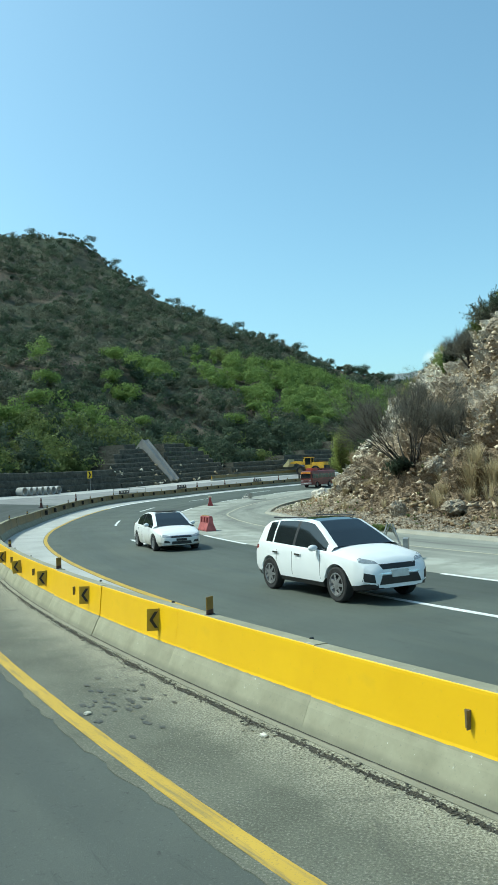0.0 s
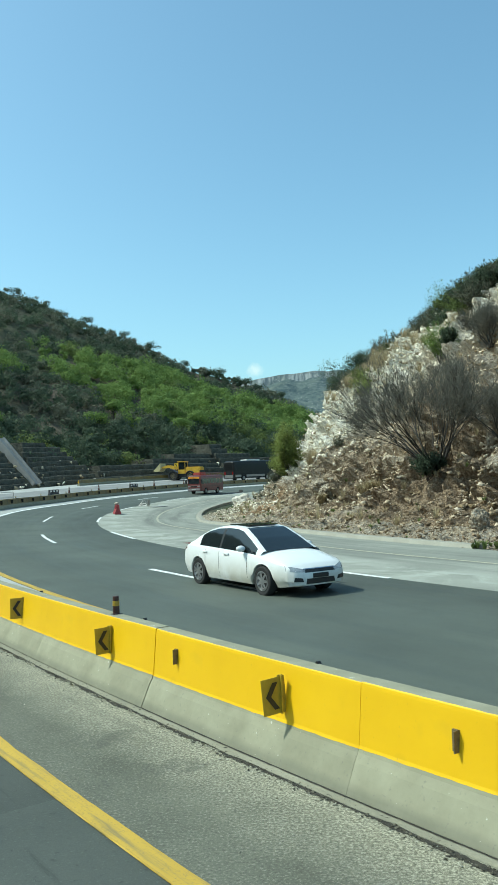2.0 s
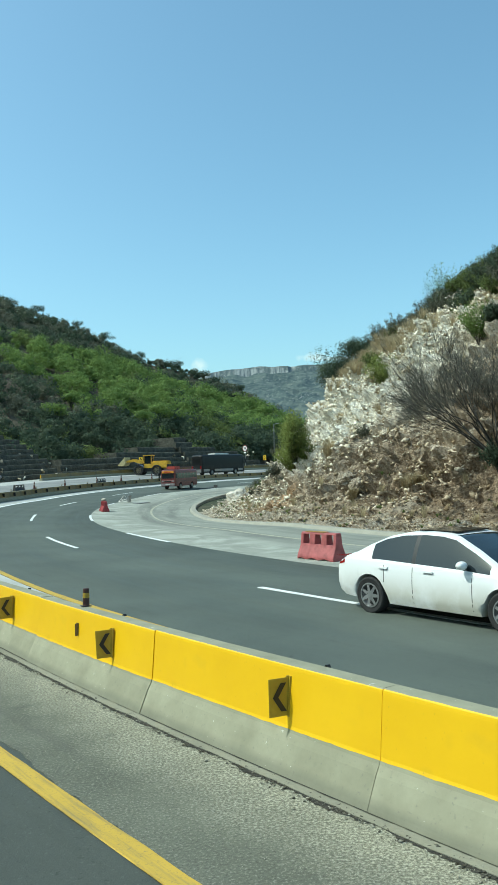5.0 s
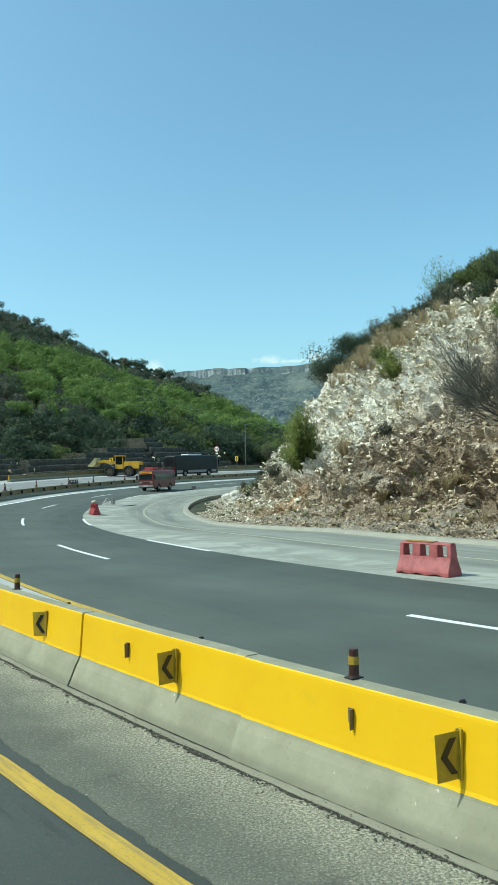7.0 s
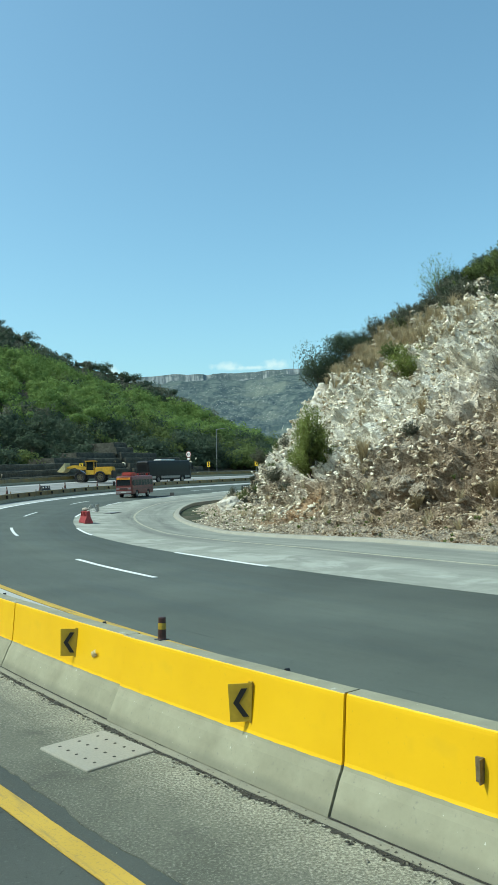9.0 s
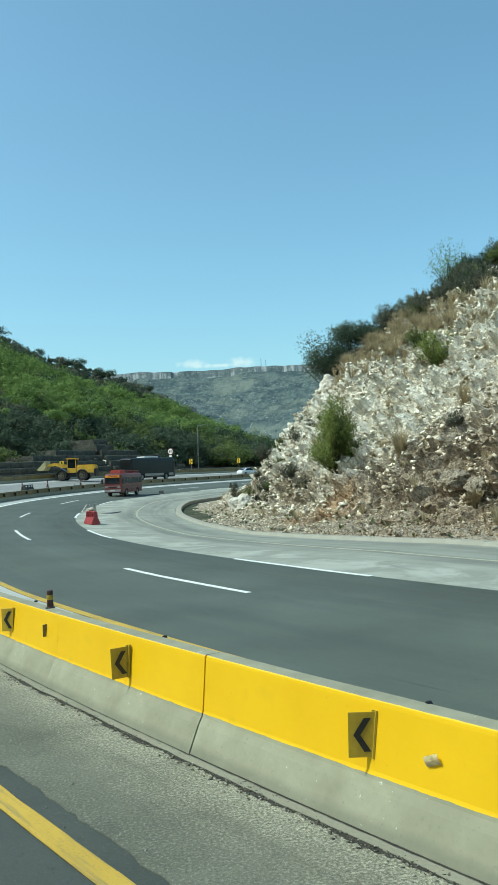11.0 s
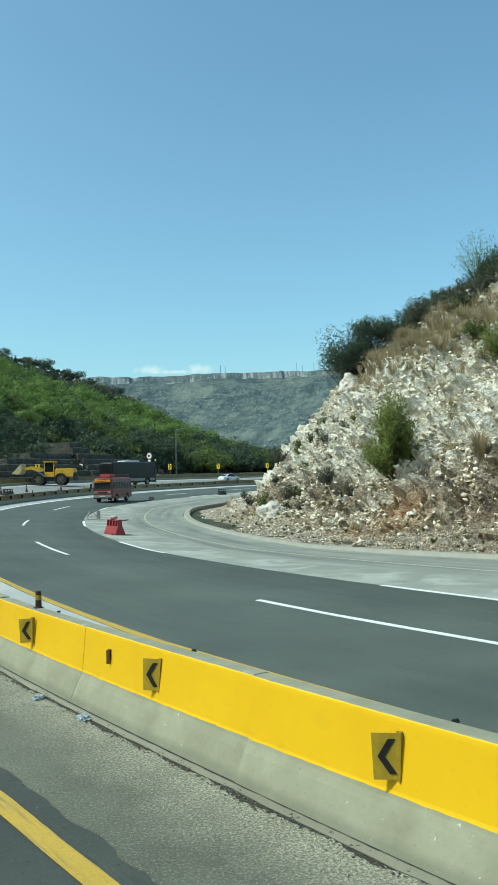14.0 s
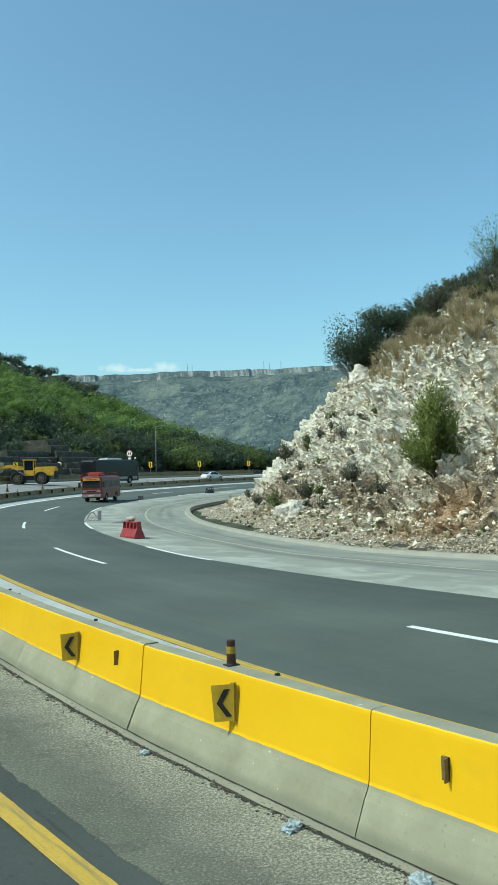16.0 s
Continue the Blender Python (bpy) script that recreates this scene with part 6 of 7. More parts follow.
cv, cf = [], []
for i in range(int(48 / 0.012)):
    p = -62 + 0.012 * i
    w = max(0.008, 0.036 + 0.06 * max(-0.4, noise.noise((p * 4, 1, 1))) + 0.03 * noise.noise((p * 36, 3, 3)) + 0.02 * noise.noise((p * 90, 5, 3)))
    c = crack_at(p)
    cv += [at(c - w * 0.8, p, 0.006), at(c + w, p, 0.006)]
    if i:
        cf.append((2 * i - 2, 2 * i - 1, 2 * i + 1, 2 * i))
structure(mesh_object("broken_edge", cv, cf, CRACK_M), "dark broken crack along the barrier's foot", "crack")
cv, cf = [], []
for i in range(int(48 / 0.03)):                          # the open joint under the barrier's foot
    p = -62 + 0.03 * i
    w = max(0.003, 0.009 + 0.008 * noise.noise((p * 8, 1, 6)))
    cv += [at(103.70 - w, p, 0.019), at(103.70 + w + 0.008 * noise.noise((p * 20, 2, 6)), p, 0.019)]
    if i:
        cf.append((2 * i - 2, 2 * i - 1, 2 * i + 1, 2 * i))
structure(mesh_object("foot_joint", cv, cf, CRACK_M), "thin open joint at the barrier's foot", "crack")
CRUMB_M = plain("dark_crumbs_and_leaf_litter", (0.10, 0.094, 0.073), 0.95, vary=0.7, scale=25)
pl, sz = [], []
for i in range(24000):
    p = cr.uniform(-58, -16)
    if noise.noise((p * 3.3, 9, 2)) < cr.uniform(-0.7, 0.3):
        continue
    pl.append(at(crack_at(p) + cr.gauss(0.0, 0.045), p, 0.008))
    sz.append(0.005 + 0.016 * cr.random() ** 3)
tagged(stones("leaf_litter", pl, sz, CRUMB_M, 63, 0.45), "dark crumbs and dry leaf litter along the crack", "litter", kind="stuff")
pl, sz = [], []
for i in range(4200):
    p = cr.uniform(-58, -16)
    pl.append(at(crack_at(p) + abs(cr.gauss(0.03, 0.11)) - 0.03, p, 0.006))
    sz.append(0.004 + 0.016 * cr.random() ** 4)
tagged(stones("edge_grit", pl, sz, M["grit"], 61, 0.7), "grit and crumbs of concrete along the crack", "grit", kind="stuff")
pl, sz = [], []
for i in range(900):
    p = cr.uniform(-58, -16)
    pl.append(at(cr.uniform(104.0, 105.2), p, 0.004))
    sz.append(0.004 + 0.007 * cr.random() ** 2)
tagged(stones("shoulder_gravel", pl, sz, M["grit"], 62), "scattered small gravel on the shoulder", "gravel", kind="stuff")


sv, sf = [], []
for i in range(60):                                      # dark damp spots where a vehicle has dripped
    R, p, r = cr.gauss(104.75, 0.28), cr.gauss(-49.85, 0.3), cr.uniform(0.02, 0.085) ** 1.0
    if not 104.1 < R < 105.4:
        continue
    o = len(sv)
    for j in range(12):
        a = 6.2832 * j / 12
        q = r * (0.75 + 0.5 * noise.noise((math.cos(a) * 1.3 + i * 3, math.sin(a) * 1.3, i)))
        sv.append(at(R + q * 0.6 * math.cos(a), p + math.degrees(q * 1.3 * math.sin(a) / 104), 0.0075 + 0.0001 * (i % 9)))
    sf.append(tuple(range(o, o + 12)))
structure(mesh_object("damp_spots", sv, sf, plain("damp_concrete", (0.065, 0.066, 0.055), 0.6, vary=0.3, scale=20)), "dark damp spots spattered over the shoulder", "stain")


def drain_cover():
    thing = tagged(new("drain_cover"), "square concrete drain cover with drilled holes in the shoulder", "drain cover")
    bm = bmesh.new()
    box(bm, -0.34, 0.34, -0.42, 0.42, -0.02, 0.022)
    bmesh.ops.bevel(bm, geom=bm.edges[:], offset=0.008, segments=1, affect="EDGES")
    part("slab", bm, M["kerb"], thing)
    for i in range(3):
        for j in range(5):
            bm = bmesh.new()
            tube(bm, (-0.2 + 0.2 * i, -0.3 + 0.15 * j, 0.02), (-0.2 + 0.2 * i, -0.3 + 0.15 * j, 0.0245), 0.016, 8)
            part("hole", bm, CRACK_M, thing, "dark drilled hole")
    thing.matrix_basis = put(104.2, -33.9, 4)


drain_cover()


def litter(R, p, seed, col, label, size):
    bm = bmesh.new()
    bmesh.ops.create_icosphere(bm, subdivisions=3, radius=1.0)
    for v in bm.verts:
        n = v.co.normalized()
        d, _ = noise.voronoi(n * 2.2 + Vector((seed, 0, 0)))
        v.co = Vector((n.x * size, n.y * size * 0.7, max(-0.05, n.z * size * 0.45))) * (0.55 + 0.7 * (d[1] - d[0]))
    ob = tagged(part("litter", bm, col), label, "litter", "litter on the shoulder")
    ob.matrix_basis = put(R, p, seed * 40, 0.02)


BAG = plain("crumpled_clear_plastic", (0.30, 0.36, 0.40), 0.25, vary=0.3, scale=30)
litter(103.84, -26.86, 2, BAG, "crumpled blue-white plastic bag in the gutter", 0.13)
litter(103.9, -26.25, 5, BAG, "crumpled silver wrapper in the gutter", 0.12)
litter(103.88, -25.1, 7, BAG, "flattened pale wrapper in the gutter", 0.07)
litter(105.2, -49.95, 9, plain("pale_paper", (0.6, 0.58, 0.5), 0.8), "scrap of pale paper on the shoulder", 0.06)
litter(104.05, -50.98, 11, plain("pale_scrap", (0.62, 0.6, 0.52), 0.8), "scrap of pale paper by the crack", 0.07)


# ---- vehicles ----
from mathutils.bvhtree import BVHTree

k = Mat("white_car_paint")
k.colour(k.ramp(k.noise(1.5, 4), (0.3, (0.74, 0.75, 0.75)), (0.7, (0.79, 0.80, 0.80)))).rough(0.3, 0.5)
CAR_WHITE = k.m
k = Mat("dusty_white_car_paint")
dx, dy, dz = k.sep()
dust = k.math("MULTIPLY", k.ramp(dz, (0.30, 0.8), (0.72, 0.0)), k.ramp(k.noise(1.6, 5, 0.6), (0.36, 0.1), (0.58, 1.0)))
k.colour(k.mix(dust, (0.76, 0.765, 0.76), (0.46, 0.43, 0.34))).rough(0.3)
CAR_DUSTY = k.m
k = Mat("black_coach_glass")
k.colour((0.010, 0.011, 0.012)).rough(0.3, 0.25)
COACH_GLASS = k.m
k = Mat("tinted_car_glass")
k.colour((0.012, 0.016, 0.018)).rough(0.06, 0.6)
GLASS = k.m
TYRE = plain("black_tyre_rubber", (0.02, 0.02, 0.02), 0.85, vary=0.3)
ALLOY = plain("grey_alloy", (0.42, 0.42, 0.43), 0.35, 0.8, vary=0.15)
TRIM = plain("black_car_trim", (0.015, 0.015, 0.016), 0.45, vary=0.3)
CHROME = plain("bright_chrome", (0.6, 0.6, 0.62), 0.15, 1.0, vary=0.05)
LENS = plain("clear_lamp_lens", (0.35, 0.37, 0.38), 0.12, 0.3, vary=0.2, scale=20)
TAIL = plain("red_lamp_lens", (0.25, 0.01, 0.01), 0.2)
PLATE_W = plain("pale_number_plate", (0.5, 0.5, 0.47), 0.5)


def curve(points):
    xs, ys = zip(*sorted(points))
    return lambda x: float(np.interp(x, xs, ys))


def loft(rings, closed_ends=True):
    """Verts and faces through equal rings of points; each face is told its ring and its place in it."""
    V = [p for r in rings for p in r]
    n = len(rings[0])
    F, tag = [], []
    for i in range(len(rings) - 1):
        for j in range(n):
            a, b = i * n + j, i * n + (j + 1) % n
            F.append((a, b, b + n, a + n))
            tag.append((i, j))
    if closed_ends:
        F.append(tuple(range(n))[::-1])
        tag.append((-1, 0))
        F.append(tuple((len(rings) - 1) * n + j for j in range(n)))
        tag.append((-2, 0))
    return V, F, tag


def from_faces(name, V, F, mat, parent, label="", smooth=True, thick=0.0):
    bm = bmesh.new()
    used = {}
    for f in F:
        vs = []
        for i in f:
            if i not in used:
                used[i] = bm.verts.new(V[i])
            vs.append(used[i])
        try:
            bm.faces.new(vs)
        except ValueError:
            pass
    bmesh.ops.remove_doubles(bm, verts=bm.verts, dist=0.0005)
    ob = part(name, bm, mat, parent, label)
    if smooth:
        ob.data.polygons.foreach_set("use_smooth", [True] * len(ob.data.polygons))
        ob.data.set_sharp_from_angle(angle=radians(38))
    return ob


def patch(name, tree, corners, way, mat, parent, label="", nu=6, nv=4, lift_by=0.006, deep=0.03):
    """A thin plate laid on a body: corners (a, b) are projected along way ('front', 'back', 'left', 'right')."""
    bm = bmesh.new()
    g, back = [], []
    d = {"front": Vector((-1, 0, 0)), "back": Vector((1, 0, 0)), "left": Vector((0, -1, 0)), "right": Vector((0, 1, 0))}[way]
    for i in range(nu + 1):
        row, rb = [], []
        for j in range(nv + 1):
            u, v = i / nu, j / nv
            a = (1 - v) * ((1 - u) * corners[0][0] + u * corners[1][0]) + v * ((1 - u) * corners[3][0] + u * corners[2][0])
            b = (1 - v) * ((1 - u) * corners[0][1] + u * corners[1][1]) + v * ((1 - u) * corners[3][1] + u * corners[2][1])
            o = Vector((0, a, b)) - d * 12 if d.x else Vector((a, 0, b)) - d * 6
            hit = tree.ray_cast(o, d)[0]
            if hit is None:
                hit = Vector((-d.x * 2.0, a, b)) if d.x else Vector((a, -d.y * 0.8, b))
            row.append(bm.verts.new(hit - d * lift_by))
            rb.append(bm.verts.new(hit + d * deep))
        g.append(row)
        back.append(rb)
    for i in range(nu):
        for j in range(nv):
            bm.faces.new((g[i][j], g[i + 1][j], g[i + 1][j + 1], g[i][j + 1]))
    for i in range(nu):
        bm.faces.new((g[i][0], g[i + 1][0], back[i + 1][0], back[i][0]))
        bm.faces.new((g[i][nv], g[i + 1][nv], back[i + 1][nv], back[i][nv]))
    for j in range(nv):
        bm.faces.new((g[0][j], g[0][j + 1], back[0][j + 1], back[0][j]))
        bm.faces.new((g[nu][j], g[nu][j + 1], back[nu][j + 1], back[nu][j]))
    return part(name, bm, mat, parent, label)


def wheel(parent, x, y, r, w, side, spokes=7, rim_mat=None, hub=0.66):
    """A tyre with rounded shoulders; the rim and its spokes sit in it."""
    prof = ((0.66 * r, -w / 2 * 0.86), (0.90 * r, -w / 2), (0.97 * r, -w / 2 * 0.86), (r, -w / 2 * 0.55), (r, w / 2 * 0.55), (0.97 * r, w / 2 * 0.86), (0.90 * r, w / 2), (0.66 * r, w / 2 * 0.86))
    n = 28
    rings = [[Vector((x + rr * math.cos(6.2832 * i / n), y + yy, r + rr * math.sin(6.2832 * i / n))) for rr, yy in prof] for i in range(n)]
    V = [p for q in rings for p in q]
    F = [(i * 8 + j, i * 8 + (j + 1) % 8, ((i + 1) % n) * 8 + (j + 1) % 8, ((i + 1) % n) * 8 + j) for i in range(n) for j in range(8)]
    tyre = from_faces("wheel", V, F, TYRE, parent)
    bm = bmesh.new()
    yo = y + side * w * 0.34
    ro = hub * r
    ring_o = [[bm.verts.new((x + rr * math.cos(6.2832 * i / n), yo + side * e, r + rr * math.sin(6.2832 * i / n))) for i in range(n)] for rr, e in ((ro * 1.01, 0.03), (ro * 0.90, 0.035), (ro * 0.86, -0.01), (ro * 0.80, -0.05))]
    for a, b in zip(ring_o, ring_o[1:]):
        for i in range(n):
            bm.faces.new((a[i], a[(i + 1) % n], b[(i + 1) % n], b[i]))
    for s in range(spokes):
        a = 6.2832 * s / spokes
        c, sn = math.cos(a), math.sin(a)
        q = []
        for rr, hw, e in ((ro * 0.14, 0.055 * r * 2, 0.028), (ro * 0.90, 0.035 * r * 2, 0.026)):
            for t in (-1, 1):
                q.append(bm.verts.new((x + rr * c - t * hw * sn, yo + side * e, r + rr * sn + t * hw * c)))
        bm.faces.new((q[0], q[1], q[3], q[2]))
    cap = [bm.verts.new((x + ro * 0.22 * math.cos(6.2832 * i / 14), yo + side * 0.036, r + ro * 0.22 * math.sin(6.2832 * i / 14))) for i in range(14)]
    bm.faces.new(cap)
    part("rim", bm, rim_mat or ALLOY, tyre, "silver spoked rim")
    bm = bmesh.new()
    disc = [bm.verts.new((x + ro * 0.95 * math.cos(6.2832 * i / n), yo - side * 0.052, r + ro * 0.95 * math.sin(6.2832 * i / n))) for i in range(n)]
    bm.faces.new(disc)
    part("wheel_well", bm, TRIM, tyre, "dark brake disc")
    return tyre


def motor_car(name, label, paint, half_w, deck, belt, floor, plan, roof, axles, r, cab, tumble, cladding, roof_mat, group=""):
    thing = tagged(new(name), label, "car", group)
    xs = sorted(set(np.round(np.concatenate([np.linspace(plan[0][0], plan[-1][0], 58), [p[0] for p in plan], [p[0] for p in deck]]), 3)))
    zd, zs, zb, hw = curve(deck), curve(belt), curve(floor), curve(plan)
    ra = r * 1.17
    rings = []
    for x in xs:
        w, d, b = hw(x), zd(x), zb(x)
        s = min(zs(x), d - 0.025)
        arch = -1.0
        for ax in axles:
            if abs(x - ax) < ra:
                arch = max(arch, math.sqrt(ra * ra - (x - ax) ** 2) + r * 0.98)
        m = b + (s - b) * 0.5
        pts = [(0, b), (0.70 * w, b), (0.71 * w, max(b, arch) if arch > 0 else b + 0.01), (0.93 * w, b + 0.02), (0.975 * w, b + 0.12), (0.995 * w, b + (m - b) * 0.6), (1.0 * w, m), (0.992 * w, m + (s - m) * 0.5), (0.972 * w, s - 0.05), (0.955 * w, s - 0.015), (0.915 * w, s + 0.006), (0.70 * w, s + (d - s) * 0.62), (0.42 * w, s + (d - s) * 0.9), (0, d)]
        if arch > 0:
            pts = [(y, max(z, arch)) if i >= 3 else (y, z) for i, (y, z) in enumerate(pts)]
        full = [Vector((x, y, z)) for y, z in pts] + [Vector((x, -y, z)) for y, z in pts[-2:0:-1]]
        rings.append(full)
    V, F, tag = loft(rings)
    tree = BVHTree.FromPolygons(V, F)
    mid = [sum((V[i] for i in f), Vector()) / len(f) for f in F]
    low = [f for f, c in zip(F, mid) if c.z < cladding]
    body = [f for f, c in zip(F, mid) if c.z >= cladding]
    from_faces("body", V, body, paint, thing)
    if low:
        from_faces("lower_body", V, low, TRIM, thing, "dark sill and underbody")
    # the glasshouse
    zr = curve(roof)
    gx = sorted(set(np.round(np.concatenate([np.linspace(roof[0][0], roof[-1][0], 34), [p[0] for p in roof], cab["seams"]]), 3)))
    rings = []
    for x in gx:
        bz = min(zs(x), zd(x) - 0.02) - 0.02
        top = max(zr(x), bz + 0.012)
        wb = hw(x) * 0.945
        wr = wb - tumble * (top - bz)
        e = min(0.045, (top - bz) * 0.3)
        pts = [(0, bz - 0.03), (wb, bz - 0.03), (wb, bz), (wb * 0.5 + wr * 0.5 + 0.015, bz + (top - e - bz) * 0.52), (wr + 0.01, top - e - 0.01), (wr - 0.035, top - e * 0.45), (wr - 0.12, top - e * 0.18), (wr * 0.45, top), (0, top + 0.004)]
        rings.append([Vector((x, y, z)) for y, z in pts] + [Vector((x, -y, z)) for y, z in pts[-2:0:-1]])
    V, F, tag = loft(rings)
    n = len(rings[0])
    groups = {}
    for f, (i, j) in zip(F, tag):
        if i < 0:
            continue
        x = (gx[i] + gx[i + 1]) / 2
        jj = j if j < 8 else n - 1 - j
        side, corner, top = jj in (2, 3), jj in (4, 5), jj in (6, 7)
        if jj in (0, 1):
            g = "sill"
        elif top:
            g = "windscreen" if x > cab["screen"] else "rear_window" if x < cab["back"] else "roof"
        elif corner:
            g = "pillar"
        else:
            g = "pillar"
            for nm, x0, x1 in cab["glass"]:
                if x0 < x < x1:
                    g = nm
            if cab["post"][0] < x < cab["post"][1]:
                g = "post"
        if g in ("side_window", "rear_side_window", "quarter_window", "post"):
            g = g + ("|l" if j < 8 else "|r")
        groups.setdefault(g, []).append(f)
    for g, fs in groups.items():
        nm = g.split("|")[0]
        mt = {"roof": roof_mat, "pillar": paint, "post": TRIM, "sill": TRIM}.get(nm, GLASS)
        from_faces(nm, V, fs, mt, thing)
    for ax in axles:
        for s in (1, -1):
            wheel(thing, ax, s * (half_w - 0.115), r, 0.21, s)
    return thing, tree


def mirror_pair(thing, x, y, z, mat):
    for s in (1, -1):
        bm = bmesh.new()
        bmesh.ops.create_icosphere(bm, subdivisions=2, radius=1.0)
        for v in bm.verts:
            v.co = Vector((x + v.co.x * 0.075, s * y + v.co.y * 0.115, z + v.co.z * 0.07))
        part("mirror", bm, mat, thing, "", True)


def sedan():
    hw = 0.875
    deck = [(-2.27, 0.62), (-2.25, 0.84), (-2.19, 0.97), (-1.95, 1.0), (-1.6, 1.02), (-1.0, 1.0), (0.6, 0.97), (1.15, 0.945), (1.5, 0.885), (1.85, 0.79), (2.08, 0.70), (2.19, 0.625), (2.25, 0.54), (2.265, 0.49)]
    belt = [(-2.27, 0.80), (-1.9, 0.95), (-1.0, 0.945), (0.5, 0.895), (1.2, 0.85), (2.0, 0.70), (2.27, 0.52)]
    floor = [(-2.27, 0.34), (-2.0, 0.24), (-1.0, 0.19), (1.0, 0.19), (1.9, 0.2), (2.27, 0.26)]
    plan = [(-2.27, 0.63), (-2.2, 0.74), (-2.0, 0.81), (-1.5, 0.865), (-0.8, 0.875), (0.8, 0.875), (1.4, 0.862), (1.85, 0.815), (2.1, 0.745), (2.21, 0.66), (2.265, 0.52)]
    roof = [(-1.86, 1.0), (-1.72, 1.05), (-1.4, 1.20), (-1.05, 1.335), (-0.7, 1.405), (-0.25, 1.432), (0.1, 1.42), (0.36, 1.375), (0.78, 1.185), (1.25, 0.935)]
    cab = {"seams": [-1.42, -1.3, -0.98, -0.42, -0.34, 0.28, 0.78, 1.08], "screen": 0.28, "back": -1.02, "post": (-0.42, -0.34),
           "glass": [("quarter_window", -1.32, -0.98), ("rear_side_window", -0.98, -0.42), ("side_window", -0.34, 1.08)]}
    thing, tree = motor_car("sedan", "white dusty four-door saloon car with tinted windows", CAR_DUSTY, hw, deck, belt, floor, plan, roof, (1.345, -1.335), 0.318, cab, 0.42, 0.235, CAR_DUSTY, "white cars")
    for s in (1, -1):
        patch("headlight", tree, ((s * 0.40, 0.535), (s * 0.75, 0.56), (s * 0.74, 0.675), (s * 0.36, 0.585)), "front", LENS, thing, "clear swept headlight")
        patch("fog_lamp", tree, ((s * 0.44, 0.34), (s * 0.66, 0.35), (s * 0.64, 0.44), (s * 0.48, 0.42)), "front", TRIM, thing, "dark fog lamp recess")
        patch("tail_light", tree, ((-2.24, 0.78), (-1.98, 0.83), (-2.0, 0.95), (-2.2, 0.95)), "left" if s > 0 else "right", TAIL, thing, "red tail light")
        for x0, x1 in ((0.20, 0.40), (-0.75, -0.55)):
            patch("door_handle", tree, ((x0 - 0.35, 0.80), (x1 - 0.35, 0.80), (x1 - 0.35, 0.83), (x0 - 0.35, 0.83)), "left" if s > 0 else "right", CAR_DUSTY, thing, "body-coloured handle", 4, 2, 0.03)
        for x in (0.78, -0.38, -1.0):
            patch("door_seam", tree, ((x, 0.28), (x + 0.012, 0.28), (x + 0.012, 0.86), (x, 0.86)), "left" if s > 0 else "right", TRIM, thing, "dark door gap", 1, 6, 0.002)
    patch("grille", tree, ((-0.40, 0.525), (0.40, 0.525), (0.37, 0.59), (-0.37, 0.59)), "front", TRIM, thing, "black upper grille")
    patch("grille_bar", tree, ((-0.42, 0.592), (0.42, 0.592), (0.40, 0.607), (-0.40, 0.607)), "front", CHROME, thing, "chrome bar above the grille", 8, 1, 0.012)
    patch("air_intake", tree, ((-0.38, 0.29), (0.38, 0.29), (0.36, 0.40), (-0.36, 0.40)), "front", TRIM, thing, "black lower intake")
    patch("number_plate", tree, ((-0.2, 0.41), (0.2, 0.41), (0.2, 0.50), (-0.2, 0.50)), "front", TRIM, thing, "dark number plate", 3, 2, 0.02)
    mirror_pair(thing, 0.66, 0.93, 0.97, CAR_DUSTY)
    bm = bmesh.new()
    box(bm, -0.55, 0.22, -0.42, 0.42, 1.422, 1.442)
    part("sunroof", bm, GLASS, thing, "dark sunroof panel")
    return thing


